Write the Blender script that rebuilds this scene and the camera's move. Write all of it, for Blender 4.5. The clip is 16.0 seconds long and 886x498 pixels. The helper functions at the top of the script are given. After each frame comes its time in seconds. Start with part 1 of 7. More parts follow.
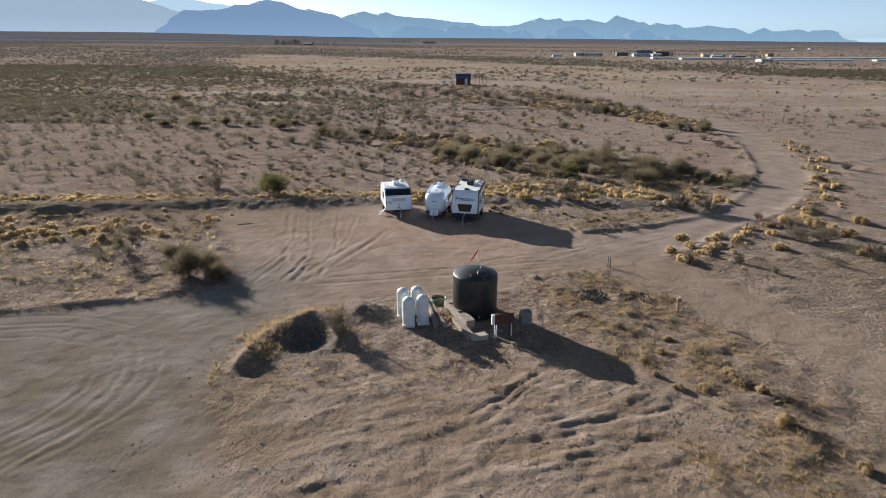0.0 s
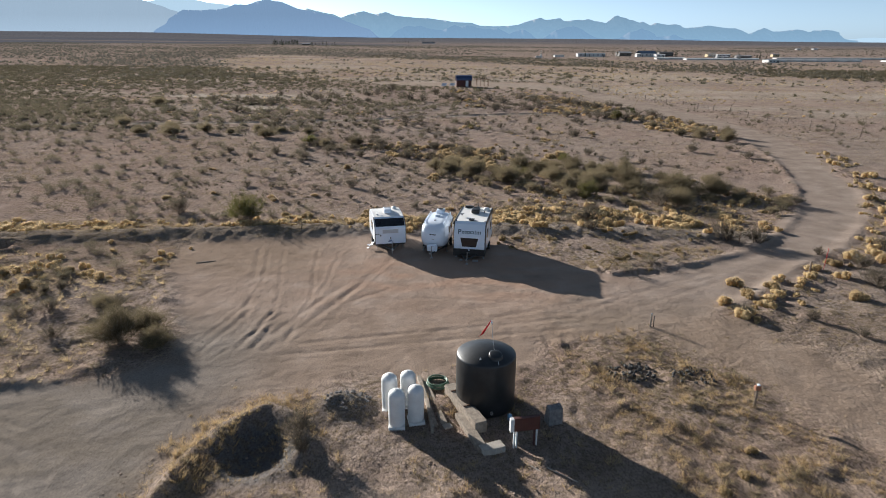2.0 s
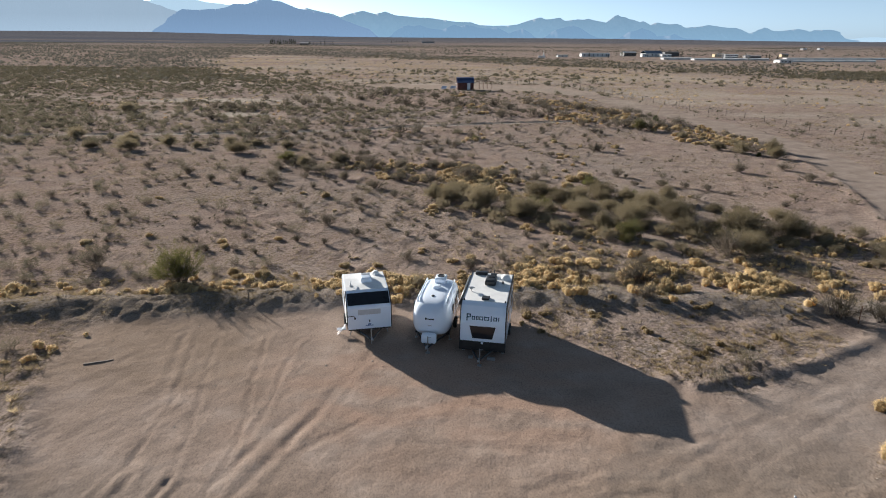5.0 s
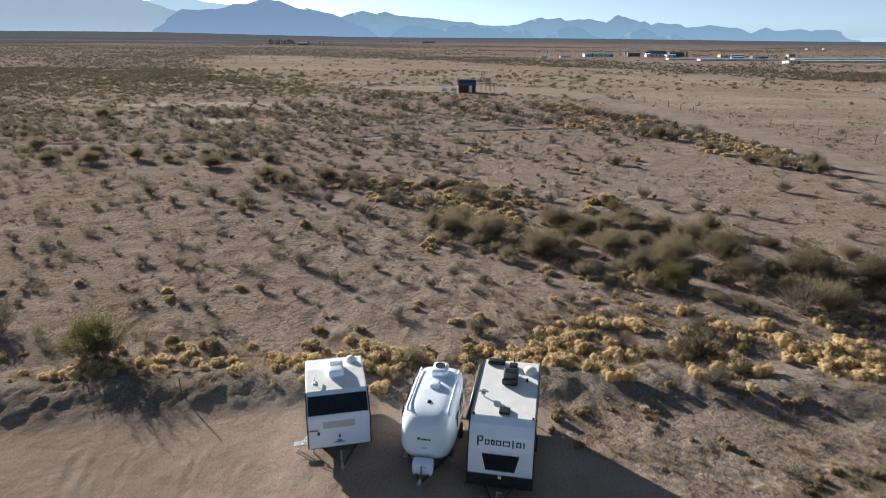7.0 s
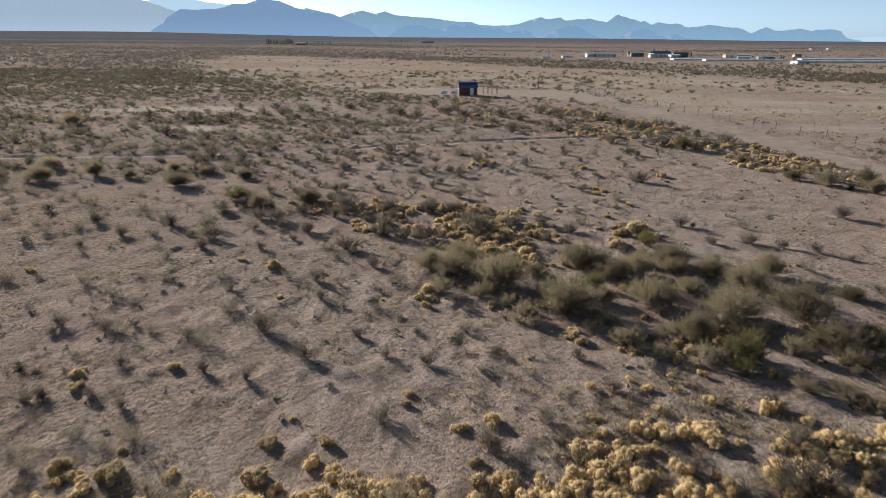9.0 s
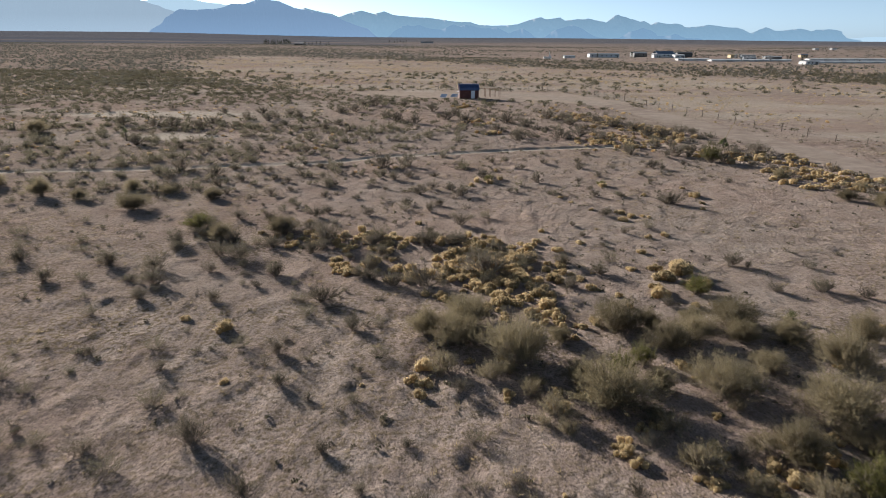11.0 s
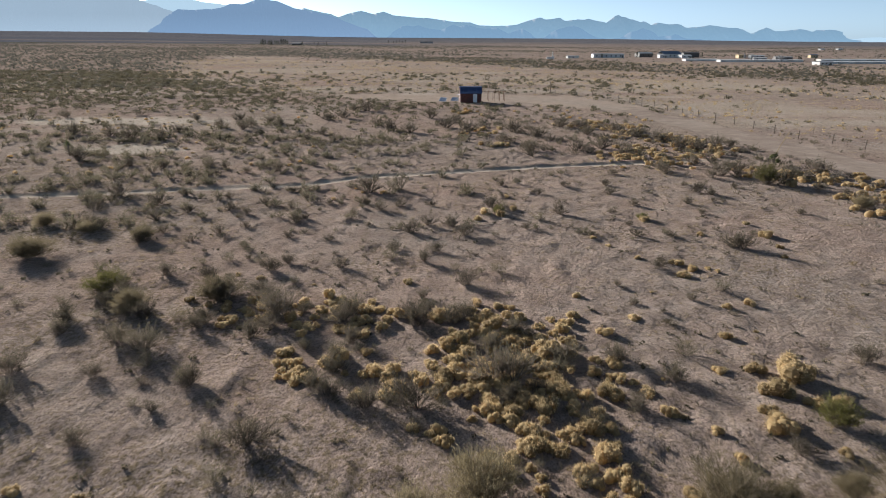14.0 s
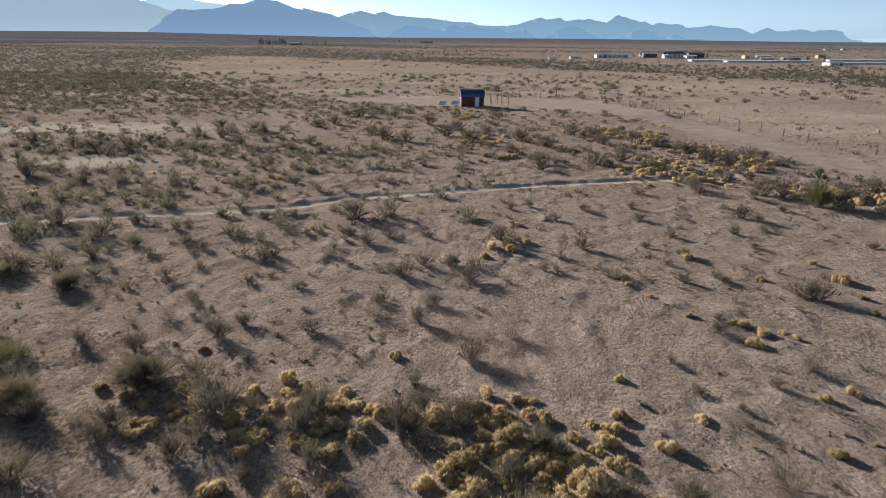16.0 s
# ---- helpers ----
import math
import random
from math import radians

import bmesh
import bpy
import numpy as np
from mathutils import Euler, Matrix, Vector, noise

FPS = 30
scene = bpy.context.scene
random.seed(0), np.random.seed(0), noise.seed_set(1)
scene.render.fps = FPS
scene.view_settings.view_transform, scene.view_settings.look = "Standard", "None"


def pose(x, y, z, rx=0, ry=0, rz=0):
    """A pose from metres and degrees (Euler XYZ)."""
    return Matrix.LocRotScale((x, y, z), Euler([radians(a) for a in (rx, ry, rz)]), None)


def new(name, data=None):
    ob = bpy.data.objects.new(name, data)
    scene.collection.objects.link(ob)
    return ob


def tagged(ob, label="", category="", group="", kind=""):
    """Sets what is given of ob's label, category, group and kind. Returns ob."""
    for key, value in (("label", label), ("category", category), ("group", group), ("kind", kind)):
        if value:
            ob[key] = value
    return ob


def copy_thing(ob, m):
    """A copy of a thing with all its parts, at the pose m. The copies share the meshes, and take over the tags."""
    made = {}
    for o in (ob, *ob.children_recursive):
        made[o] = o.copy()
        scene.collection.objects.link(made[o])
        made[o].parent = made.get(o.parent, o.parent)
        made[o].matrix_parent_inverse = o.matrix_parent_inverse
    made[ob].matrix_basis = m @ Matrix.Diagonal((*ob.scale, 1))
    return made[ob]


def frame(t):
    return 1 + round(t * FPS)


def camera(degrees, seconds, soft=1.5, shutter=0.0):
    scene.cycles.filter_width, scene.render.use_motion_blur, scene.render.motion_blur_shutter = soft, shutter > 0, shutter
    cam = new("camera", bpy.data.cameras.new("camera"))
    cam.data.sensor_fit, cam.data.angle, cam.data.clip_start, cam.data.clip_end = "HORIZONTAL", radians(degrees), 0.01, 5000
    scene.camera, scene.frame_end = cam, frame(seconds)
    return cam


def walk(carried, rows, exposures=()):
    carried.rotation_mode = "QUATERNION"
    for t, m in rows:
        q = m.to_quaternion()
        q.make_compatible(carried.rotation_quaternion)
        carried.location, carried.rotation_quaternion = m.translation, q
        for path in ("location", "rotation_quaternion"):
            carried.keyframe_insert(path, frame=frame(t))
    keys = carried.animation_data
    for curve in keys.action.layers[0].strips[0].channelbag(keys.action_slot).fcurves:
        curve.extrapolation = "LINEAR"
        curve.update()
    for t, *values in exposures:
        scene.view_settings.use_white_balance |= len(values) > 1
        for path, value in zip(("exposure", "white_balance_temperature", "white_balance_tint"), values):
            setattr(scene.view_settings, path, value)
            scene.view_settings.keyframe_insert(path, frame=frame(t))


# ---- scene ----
cam = camera(70.5, 16.0, soft=0.6, shutter=0.45)
METRES, EYE, TILT, LEAN, TURN = 82.35, 16.1, 0.0, 0.0, 0.0
ROWS = [
    (0.0, 0.00000, 0.0000, 0.00000, 0.15, -18.80, -0.31),
    (0.5, 0.00008, 0.0300, 0.00008, 0.14, -18.80, -0.32),
    (1.0, -0.00008, 0.0604, 0.00024, 0.13, -18.81, -0.32),
    (1.5, -0.00030, 0.0909, 0.00024, 0.13, -18.81, -0.32),
    (2.0, -0.00061, 0.1216, 0.00008, 0.13, -18.80, -0.33),
    (2.5, -0.00106, 0.1526, -0.00024, 0.12, -18.81, -0.33),
    (3.0, -0.00137, 0.1836, -0.00056, 0.12, -18.82, -0.33),
    (3.5, -0.00175, 0.2149, -0.00087, 0.10, -18.83, -0.33),
    (4.0, -0.00205, 0.2464, -0.00111, 0.10, -18.83, -0.33),
    (6.5, -0.00205, 0.4056, -0.00270, 0.12, -18.83, -0.33),
    (7.0, -0.00220, 0.4379, -0.00270, 0.13, -18.83, -0.32),
    (7.5, -0.00243, 0.4701, -0.00278, 0.13, -18.84, -0.31),
    (8.0, -0.00250, 0.5021, -0.00285, 0.12, -18.84, -0.31),
    (8.5, -0.00250, 0.5340, -0.00301, 0.11, -18.84, -0.31),
    (9.0, -0.00258, 0.5658, -0.00325, 0.10, -18.84, -0.30),
    (11.5, -0.00288, 0.7246, -0.00674, 0.03, -18.82, -0.29),
    (12.0, -0.00273, 0.7552, -0.00793, 0.02, -18.81, -0.30),
    (12.5, -0.00258, 0.7855, -0.00912, 0.02, -18.81, -0.31),
    (13.0, -0.00250, 0.8159, -0.01031, 0.01, -18.80, -0.30),
    (13.5, -0.00228, 0.8464, -0.01166, 0.01, -18.80, -0.31),
    (14.0, -0.00197, 0.8770, -0.01253, 0.01, -18.80, -0.31),
    (14.5, -0.00159, 0.9077, -0.01308, 0.02, -18.80, -0.32),
    (15.0, -0.00137, 0.9384, -0.01364, 0.01, -18.79, -0.33),
    (15.5, -0.00121, 0.9691, -0.01404, 0.01, -18.80, -0.34),
    (16.0, -0.00106, 0.9997, -0.01443, 0.02, -18.80, -0.34),
]
walk(cam, [(t, pose(0, 0, EYE, TILT, LEAN, TURN) @ pose(METRES * x, METRES * y, METRES * z, 90 + pitch, roll, yaw)) for t, x, y, z, yaw, pitch, roll in ROWS])
scene.view_settings.exposure = 0.95

# ---------------------------------------------------------------- light
SUN_AWAY = Vector((0.680, -0.733, 0.0)).normalized()      # the way the shadows fall
SUN_UP = radians(15.2)
world = bpy.data.worlds.new("sky")
scene.world = world
world.use_nodes = True
wn = world.node_tree.nodes
wl = world.node_tree.links
wn.clear()
sky = wn.new("ShaderNodeTexSky")
sky.sky_type = "NISHITA"
sky.sun_disc = False
sky.sun_elevation = SUN_UP
sky.sun_rotation = math.atan2(-SUN_AWAY.x, -SUN_AWAY.y)
sky.altitude = 1300
sky.air_density = 0.7
sky.dust_density = 0.8
sky.ozone_density = 4.0
bg = wn.new("ShaderNodeBackground")
bg.inputs["Strength"].default_value = 0.09
wout = wn.new("ShaderNodeOutputWorld")
bw = wn.new("ShaderNodeRGBToBW")
wl.new(sky.outputs[0], bw.inputs[0])
clean = wn.new("ShaderNodeMix")
clean.data_type, clean.blend_type = "RGBA", "MULTIPLY"
clean.inputs["Factor"].default_value = 1.0
wl.new(bw.outputs[0], clean.inputs["A"])
clean.inputs["B"].default_value = (0.73, 0.985, 1.25, 1)
blend = wn.new("ShaderNodeMix")
blend.data_type = "RGBA"
blend.inputs["Factor"].default_value = 0.75
wl.new(sky.outputs[0], blend.inputs["A"])
wl.new(clean.outputs["Result"], blend.inputs["B"])
wl.new(blend.outputs["Result"], bg.inputs[0])
wl.new(bg.outputs[0], wout.inputs[0])

sun_data = bpy.data.lights.new("sun", "SUN")
sun_data.energy = 5.2
sun_data.angle = radians(0.55)
sun_data.color = (1.0, 0.96, 0.90)
sun = new("sun", sun_data)
ray_dir = (SUN_AWAY * math.cos(SUN_UP) + Vector((0, 0, -math.sin(SUN_UP)))).normalized()
sun.matrix_world = Matrix.Translation((-60, 100, 60)) @ ray_dir.to_track_quat("-Z", "Y").to_matrix().to_4x4()

# ---------------------------------------------------------------- materials
def material(name, rough=0.8, metal=0.0):
    m = bpy.data.materials.new(name)
    m.use_nodes = True
    b = m.node_tree.nodes["Principled BSDF"]
    b.inputs["Roughness"].default_value = rough
    b.inputs["Metallic"].default_value = metal
    return m, m.node_tree.nodes, m.node_tree.links, b


def ramp(n, stops):
    r = n.new("ShaderNodeValToRGB")
    e = r.color_ramp.elements
    while len(e) < len(stops):
        e.new(0.5)
    for el, (p, c) in zip(e, stops):
        el.position = p
        el.color = (*c, 1)
    return r


def noise_tex(n, l, scale, detail=4.0, rough=0.55, coord="Object"):
    tc = n.new("ShaderNodeTexCoord")
    t = n.new("ShaderNodeTexNoise")
    t.inputs["Scale"].default_value = scale
    t.inputs["Detail"].default_value = detail
    t.inputs["Roughness"].default_value = rough
    l.new(tc.outputs[coord], t.inputs["Vector"])
    return t


def mixed(n, l, fac, a, b, mode="MIX"):
    """A colour mix; fac, a and b are sockets or values."""
    m = n.new("ShaderNodeMix")
    m.data_type = "RGBA"
    m.blend_type = mode
    for sock, v in ((m.inputs["Factor"], fac), (m.inputs["A"], a), (m.inputs["B"], b)):
        if isinstance(v, bpy.types.NodeSocket):
            l.new(v, sock)
        elif isinstance(v, (int, float)):
            sock.default_value = v
        else:
            sock.default_value = (*v, 1)
    return m.outputs["Result"]


def paint(name, c1, c2, scale=3.0, rough=0.5, metal=0.0, bump=0.0, fine=60.0, per_object=0.0):
    """A surface of two tones at two scales, with fine relief."""
    m, n, l, b = material(name, rough, metal)
    big = noise_tex(n, l, scale, 5)
    small = noise_tex(n, l, fine, 3)
    r = ramp(n, [(0.32, c1), (0.68, c2)])
    add = n.new("ShaderNodeMath")
    add.operation = "MULTIPLY_ADD"
    l.new(small.outputs["Fac"], add.inputs[0])
    add.inputs[1].default_value = 0.35
    l.new(big.outputs["Fac"], add.inputs[2])
    sub = n.new("ShaderNodeMath")
    sub.operation = "SUBTRACT"
    l.new(add.outputs[0], sub.inputs[0])
    sub.inputs[1].default_value = 0.175
    l.new(sub.outputs[0], r.inputs["Fac"])
    col = r.outputs["Color"]
    if per_object:
        info = n.new("ShaderNodeObjectInfo")
        hsv = n.new("ShaderNodeHueSaturation")
        mr = n.new("ShaderNodeMapRange")
        mr.inputs["To Min"].default_value = 1 - per_object
        mr.inputs["To Max"].default_value = 1 + per_object
        l.new(info.outputs["Random"], mr.inputs["Value"])
        l.new(mr.outputs["Result"], hsv.inputs["Value"])
        l.new(col, hsv.inputs["Color"])
        col = hsv.outputs["Color"]
    l.new(col, b.inputs["Base Color"])
    if bump:
        bp = n.new("ShaderNodeBump")
        bp.inputs["Strength"].default_value = 0.6
        bp.inputs["Distance"].default_value = bump
        l.new(small.outputs["Fac"], bp.inputs["Height"])
        l.new(bp.outputs["Normal"], b.inputs["Normal"])
    return m


def leafy(name, c1, c2, c3, rough=0.75, through_light=0.4):
    """Twigs, blades and leaves: the tone changes from plant to plant and from blade to blade."""
    m, n, l, b = material(name, rough)
    geo = n.new("ShaderNodeNewGeometry")
    info = n.new("ShaderNodeObjectInfo")
    r = ramp(n, [(0.0, c1), (0.5, c2), (1.0, c3)])
    l.new(geo.outputs["Random Per Island"], r.inputs["Fac"])
    big = noise_tex(n, l, 0.35, 2, coord="Object")
    hsv = n.new("ShaderNodeHueSaturation")
    mr = n.new("ShaderNodeMapRange")
    mr.inputs["To Min"].default_value = 0.62
    mr.inputs["To Max"].default_value = 1.36
    l.new(info.outputs["Random"], mr.inputs["Value"])
    l.new(mr.outputs["Result"], hsv.inputs["Value"])
    l.new(mixed(n, l, 0.35, r.outputs["Color"], ramp_of(n, l, big, c1, c3)), hsv.inputs["Color"])
    l.new(hsv.outputs["Color"], b.inputs["Base Color"])
    b.inputs["Specular IOR Level"].default_value = 0.1
    thin = n.new("ShaderNodeBsdfTranslucent")
    l.new(hsv.outputs["Color"], thin.inputs["Color"])
    both = n.new("ShaderNodeMixShader")
    both.inputs["Fac"].default_value = through_light
    l.new(b.outputs[0], both.inputs[1])
    l.new(thin.outputs[0], both.inputs[2])
    l.new(both.outputs[0], n["Material Output"].inputs["Surface"])
    return m


def ramp_of(n, l, tex, c1, c2):
    r = ramp(n, [(0.35, c1), (0.65, c2)])
    l.new(tex.outputs["Fac"], r.inputs["Fac"])
    return r.outputs["Color"]


M_TWIG = leafy("grey_twigs", (0.11, 0.088, 0.07), (0.165, 0.134, 0.107), (0.25, 0.206, 0.165), 0.8, 0.3)
M_LEAF_GREY = leafy("grey_brown_leaves", (0.062, 0.056, 0.036), (0.105, 0.092, 0.06), (0.175, 0.15, 0.102))
M_LEAF_BRUSH = leafy("grey_green_leaves", (0.118, 0.096, 0.057), (0.198, 0.161, 0.097), (0.305, 0.248, 0.154), 0.8, 0.48)
M_TWIG_BRUSH = leafy("pale_twigs", (0.16, 0.13, 0.10), (0.235, 0.195, 0.15), (0.34, 0.285, 0.225), 0.8, 0.35)
M_GOLD = leafy("gold_seed_heads", (0.445, 0.318, 0.17), (0.62, 0.457, 0.25), (0.755, 0.60, 0.38), 0.8, 0.62)
M_GOLD_STEM = leafy("straw_stems", (0.32, 0.23, 0.12), (0.42, 0.31, 0.165), (0.52, 0.395, 0.22), 0.8, 0.5)
M_LEAF_OLIVE = leafy("olive_leaves", (0.075, 0.076, 0.024), (0.13, 0.122, 0.04), (0.20, 0.175, 0.065), 0.6, 0.4)
M_LEAF_GREEN = leafy("yucca_blades", (0.075, 0.09, 0.035), (0.12, 0.135, 0.055), (0.18, 0.185, 0.09))
M_STRAW = leafy("dry_grass", (0.30, 0.22, 0.12), (0.42, 0.32, 0.18), (0.54, 0.43, 0.27))
M_RUST_GRASS = leafy("rusty_weeds", (0.25, 0.172, 0.092), (0.34, 0.245, 0.135), (0.44, 0.335, 0.195))
M_FARSHRUB = leafy("far_brush", (0.085, 0.076, 0.05), (0.13, 0.114, 0.075), (0.19, 0.163, 0.108), 0.8, 0.38)
M_PALE_GOLD = leafy("pale_straw_heads", (0.43, 0.315, 0.17), (0.54, 0.405, 0.23), (0.64, 0.50, 0.305), 0.8, 0.55)
# far brush once more, its colours greyed to paint in the haze of distance
M_DISTANT = leafy("haze_greyed_brush", (0.07, 0.066, 0.054), (0.11, 0.102, 0.083), (0.165, 0.148, 0.12), 0.8, 0.38)
M_TREE = leafy("dark_conifer_leaves", (0.02, 0.028, 0.018), (0.03, 0.04, 0.024), (0.045, 0.052, 0.03))

# white with the blue of skylight on the shaded fronts put into its colour
M_WHITE = paint("white_gelcoat", (0.81, 0.875, 0.965), (0.86, 0.915, 0.985), 1.2, 0.16, fine=20)
M_ROOF = paint("weathered_roof_membrane", (0.74, 0.725, 0.695), (0.86, 0.845, 0.81), 2.0, 0.5, fine=14)
M_DARKGLASS = paint("tinted_window", (0.012, 0.014, 0.018), (0.02, 0.022, 0.028), 2.0, 0.08)
M_BLACK = paint("black_plastic", (0.012, 0.012, 0.013), (0.03, 0.03, 0.03), 4.0, 0.45)
M_TANK = paint("black_polyethylene", (0.016, 0.017, 0.018), (0.034, 0.035, 0.036), 1.6, 0.42, bump=0.002, fine=25)
M_STEEL = paint("galvanised_steel", (0.32, 0.33, 0.34), (0.5, 0.5, 0.5), 8.0, 0.4, 0.8)
M_RUST = paint("rusty_iron", (0.10, 0.05, 0.03), (0.22, 0.11, 0.06), 12.0, 0.75, 0.3)
M_RUBBER = paint("tyre_rubber", (0.015, 0.015, 0.015), (0.035, 0.033, 0.03), 9.0, 0.85)
M_BLUEGREY = paint("blue_grey_graphic", (0.10, 0.17, 0.33), (0.14, 0.22, 0.40), 5.0, 0.4)
M_DARKBAR = paint("dark_grey_graphic", (0.03, 0.035, 0.04), (0.06, 0.065, 0.07), 5.0, 0.45)
M_TEAL = paint("dark_teal_graphic", (0.012, 0.055, 0.085), (0.02, 0.075, 0.11), 5.0, 0.4)
M_GREYBAR = paint("pale_grey_graphic", (0.50, 0.50, 0.51), (0.58, 0.58, 0.59), 5.0, 0.45)
M_VESSEL = paint("white_fibreglass_vessel", (0.66, 0.66, 0.65), (0.80, 0.80, 0.79), 2.2, 0.38, fine=30)
M_TIMBER = paint("weathered_timber", (0.20, 0.16, 0.125), (0.36, 0.30, 0.24), 5.0, 0.85, bump=0.006, fine=40)
M_CONCRETE = paint("dusty_concrete", (0.33, 0.29, 0.25), (0.47, 0.42, 0.36), 3.0, 0.9, bump=0.006, fine=30)
M_SIGN = paint("maroon_sign_paint", (0.07, 0.022, 0.018), (0.11, 0.036, 0.026), 3.0, 0.6)
M_SIGNWHITE = paint("white_sign_edge", (0.62, 0.62, 0.62), (0.75, 0.75, 0.74), 3.0, 0.55)
M_FLAG = paint("red_ribbon", (0.42, 0.02, 0.035), (0.58, 0.04, 0.05), 5.0, 0.7)
M_GREENHOSE = paint("green_hose", (0.06, 0.13, 0.085), (0.11, 0.20, 0.13), 6.0, 0.5)
M_CHAR = paint("charred_rubble", (0.025, 0.024, 0.024), (0.075, 0.07, 0.064), 4.0, 0.8, bump=0.02, fine=9, per_object=0.4)
M_GRAVEL = paint("grey_gravel", (0.13, 0.125, 0.125), (0.27, 0.25, 0.24), 5.0, 0.9, bump=0.02, fine=12)
M_STONE = paint("desert_stone", (0.24, 0.19, 0.155), (0.42, 0.36, 0.30), 4.0, 0.9, bump=0.01, fine=18, per_object=0.25)
M_CLOD = paint("earth_clod", (0.21, 0.15, 0.115), (0.30, 0.225, 0.175), 3.0, 0.95, bump=0.015, fine=16)
M_REDWALL = paint("dark_red_boards", (0.085, 0.028, 0.022), (0.13, 0.045, 0.035), 2.0, 0.75, fine=30)
M_BLUEROOF = paint("blue_metal_roof", (0.028, 0.05, 0.12), (0.045, 0.075, 0.17), 1.5, 0.38, 0.2)
M_DOORWHITE = paint("white_door_paint", (0.66, 0.66, 0.66), (0.76, 0.76, 0.75), 2.0, 0.5)
M_SOLAR = paint("solar_cells", (0.16, 0.20, 0.28), (0.24, 0.29, 0.38), 3.0, 0.12)
M_ALU = paint("aluminium", (0.52, 0.53, 0.55), (0.66, 0.66, 0.67), 4.0, 0.35, 0.8)
M_WOODPOST = paint("grey_fence_wood", (0.13, 0.10, 0.08), (0.24, 0.19, 0.15), 8.0, 0.9)
M_FARWHITE = paint("sunlit_white_wall", (0.48, 0.465, 0.45), (0.66, 0.645, 0.625), 0.2, 0.7)
M_FARGREY = paint("grey_siding", (0.26, 0.27, 0.28), (0.38, 0.38, 0.38), 0.2, 0.7)
M_FARTAN = paint("tan_siding", (0.42, 0.31, 0.17), (0.52, 0.40, 0.24), 0.2, 0.75)
M_FARROOF = paint("blue_grey_roof", (0.08, 0.11, 0.16), (0.13, 0.16, 0.21), 0.3, 0.5)
M_FARDARK = paint("dark_weathered_metal", (0.045, 0.042, 0.04), (0.10, 0.09, 0.08), 0.3, 0.6)
M_BLUEBIN = paint("pale_blue_plastic", (0.20, 0.38, 0.55), (0.28, 0.48, 0.66), 4.0, 0.4)
M_ORANGE = paint("faded_orange_plastic", (0.30, 0.12, 0.07), (0.40, 0.19, 0.11), 4.0, 0.5)


def ground_material():
    m, n, l, b = material("desert_ground", 0.95)
    b.inputs["Specular IOR Level"].default_value = 0.0

    def attr(name):
        a = n.new("ShaderNodeAttribute")
        a.attribute_name = name
        return a.outputs["Fac"]
    huge = noise_tex(n, l, 0.035, 4, 0.6)
    mid = noise_tex(n, l, 0.42, 6, 0.62)
    small = noise_tex(n, l, 3.2, 6, 0.65)
    grain = noise_tex(n, l, 11.0, 5, 0.75)
    desert = ramp(n, [(0.30, (0.245, 0.190, 0.162)), (0.50, (0.325, 0.258, 0.222)), (0.72, (0.395, 0.322, 0.280))])
    l.new(mid.outputs["Fac"], desert.inputs["Fac"])
    rosy = ramp(n, [(0.30, (0.275, 0.198, 0.164)), (0.52, (0.350, 0.260, 0.219)), (0.72, (0.405, 0.314, 0.270))])
    l.new(mid.outputs["Fac"], rosy.inputs["Fac"])
    tone = ramp(n, [(0.40, (0, 0, 0)), (0.62, (1, 1, 1))])
    l.new(huge.outputs["Fac"], tone.inputs["Fac"])
    col = mixed(n, l, tone.outputs["Color"], desert.outputs["Color"], rosy.outputs["Color"])
    grey = ramp(n, [(0.34, (0.205, 0.174, 0.151)), (0.66, (0.29, 0.252, 0.223))])
    l.new(mid.outputs["Fac"], grey.inputs["Fac"])
    red = ramp(n, [(0.32, (0.255, 0.193, 0.153)), (0.52, (0.322, 0.246, 0.198)), (0.70, (0.39, 0.307, 0.254))])
    l.new(mid.outputs["Fac"], red.inputs["Fac"])
    col = mixed(n, l, attr("bare"), col, red.outputs["Color"])
    col = mixed(n, l, attr("grey"), col, grey.outputs["Color"])
    col = mixed(n, l, attr("pale"), col, (0.47, 0.40, 0.33))
    col = mixed(n, l, attr("rust"), col, (0.37, 0.245, 0.18))
    col = mixed(n, l, attr("gravel"), col, (0.165, 0.162, 0.168))
    dark_ground = ramp(n, [(0.38, (0.82, 0.79, 0.70)), (0.62, (0.62, 0.585, 0.50))])
    l.new(mid.outputs["Fac"], dark_ground.inputs["Fac"])
    col = mixed(n, l, attr("dark_ground"), col, mixed(n, l, 1.0, col, dark_ground.outputs["Color"], "MULTIPLY"))
    # dead litter between the plants
    lit = ramp(n, [(0.47, (0, 0, 0)), (0.58, (1, 1, 1))])
    l.new(small.outputs["Fac"], lit.inputs["Fac"])
    litter = n.new("ShaderNodeMath")
    litter.operation = "MULTIPLY"
    l.new(lit.outputs["Color"], litter.inputs[0])
    l.new(attr("litter"), litter.inputs[1])
    col = mixed(n, l, litter.outputs[0], col, (0.185, 0.142, 0.092))
    # distant brush too small to build
    brush_n = noise_tex(n, l, 0.11, 8, 0.75)
    br = ramp(n, [(0.46, (0, 0, 0)), (0.56, (1, 1, 1))])
    l.new(brush_n.outputs["Fac"], br.inputs["Fac"])
    far = n.new("ShaderNodeMath")
    far.operation = "MULTIPLY"
    l.new(br.outputs["Color"], far.inputs[0])
    l.new(attr("brush"), far.inputs[1])
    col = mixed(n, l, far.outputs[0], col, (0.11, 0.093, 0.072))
    # dark scrub and the bluish haze of distance, both put into the ground colour
    col = mixed(n, l, attr("scrub_haze"), col, (0.100, 0.108, 0.130))
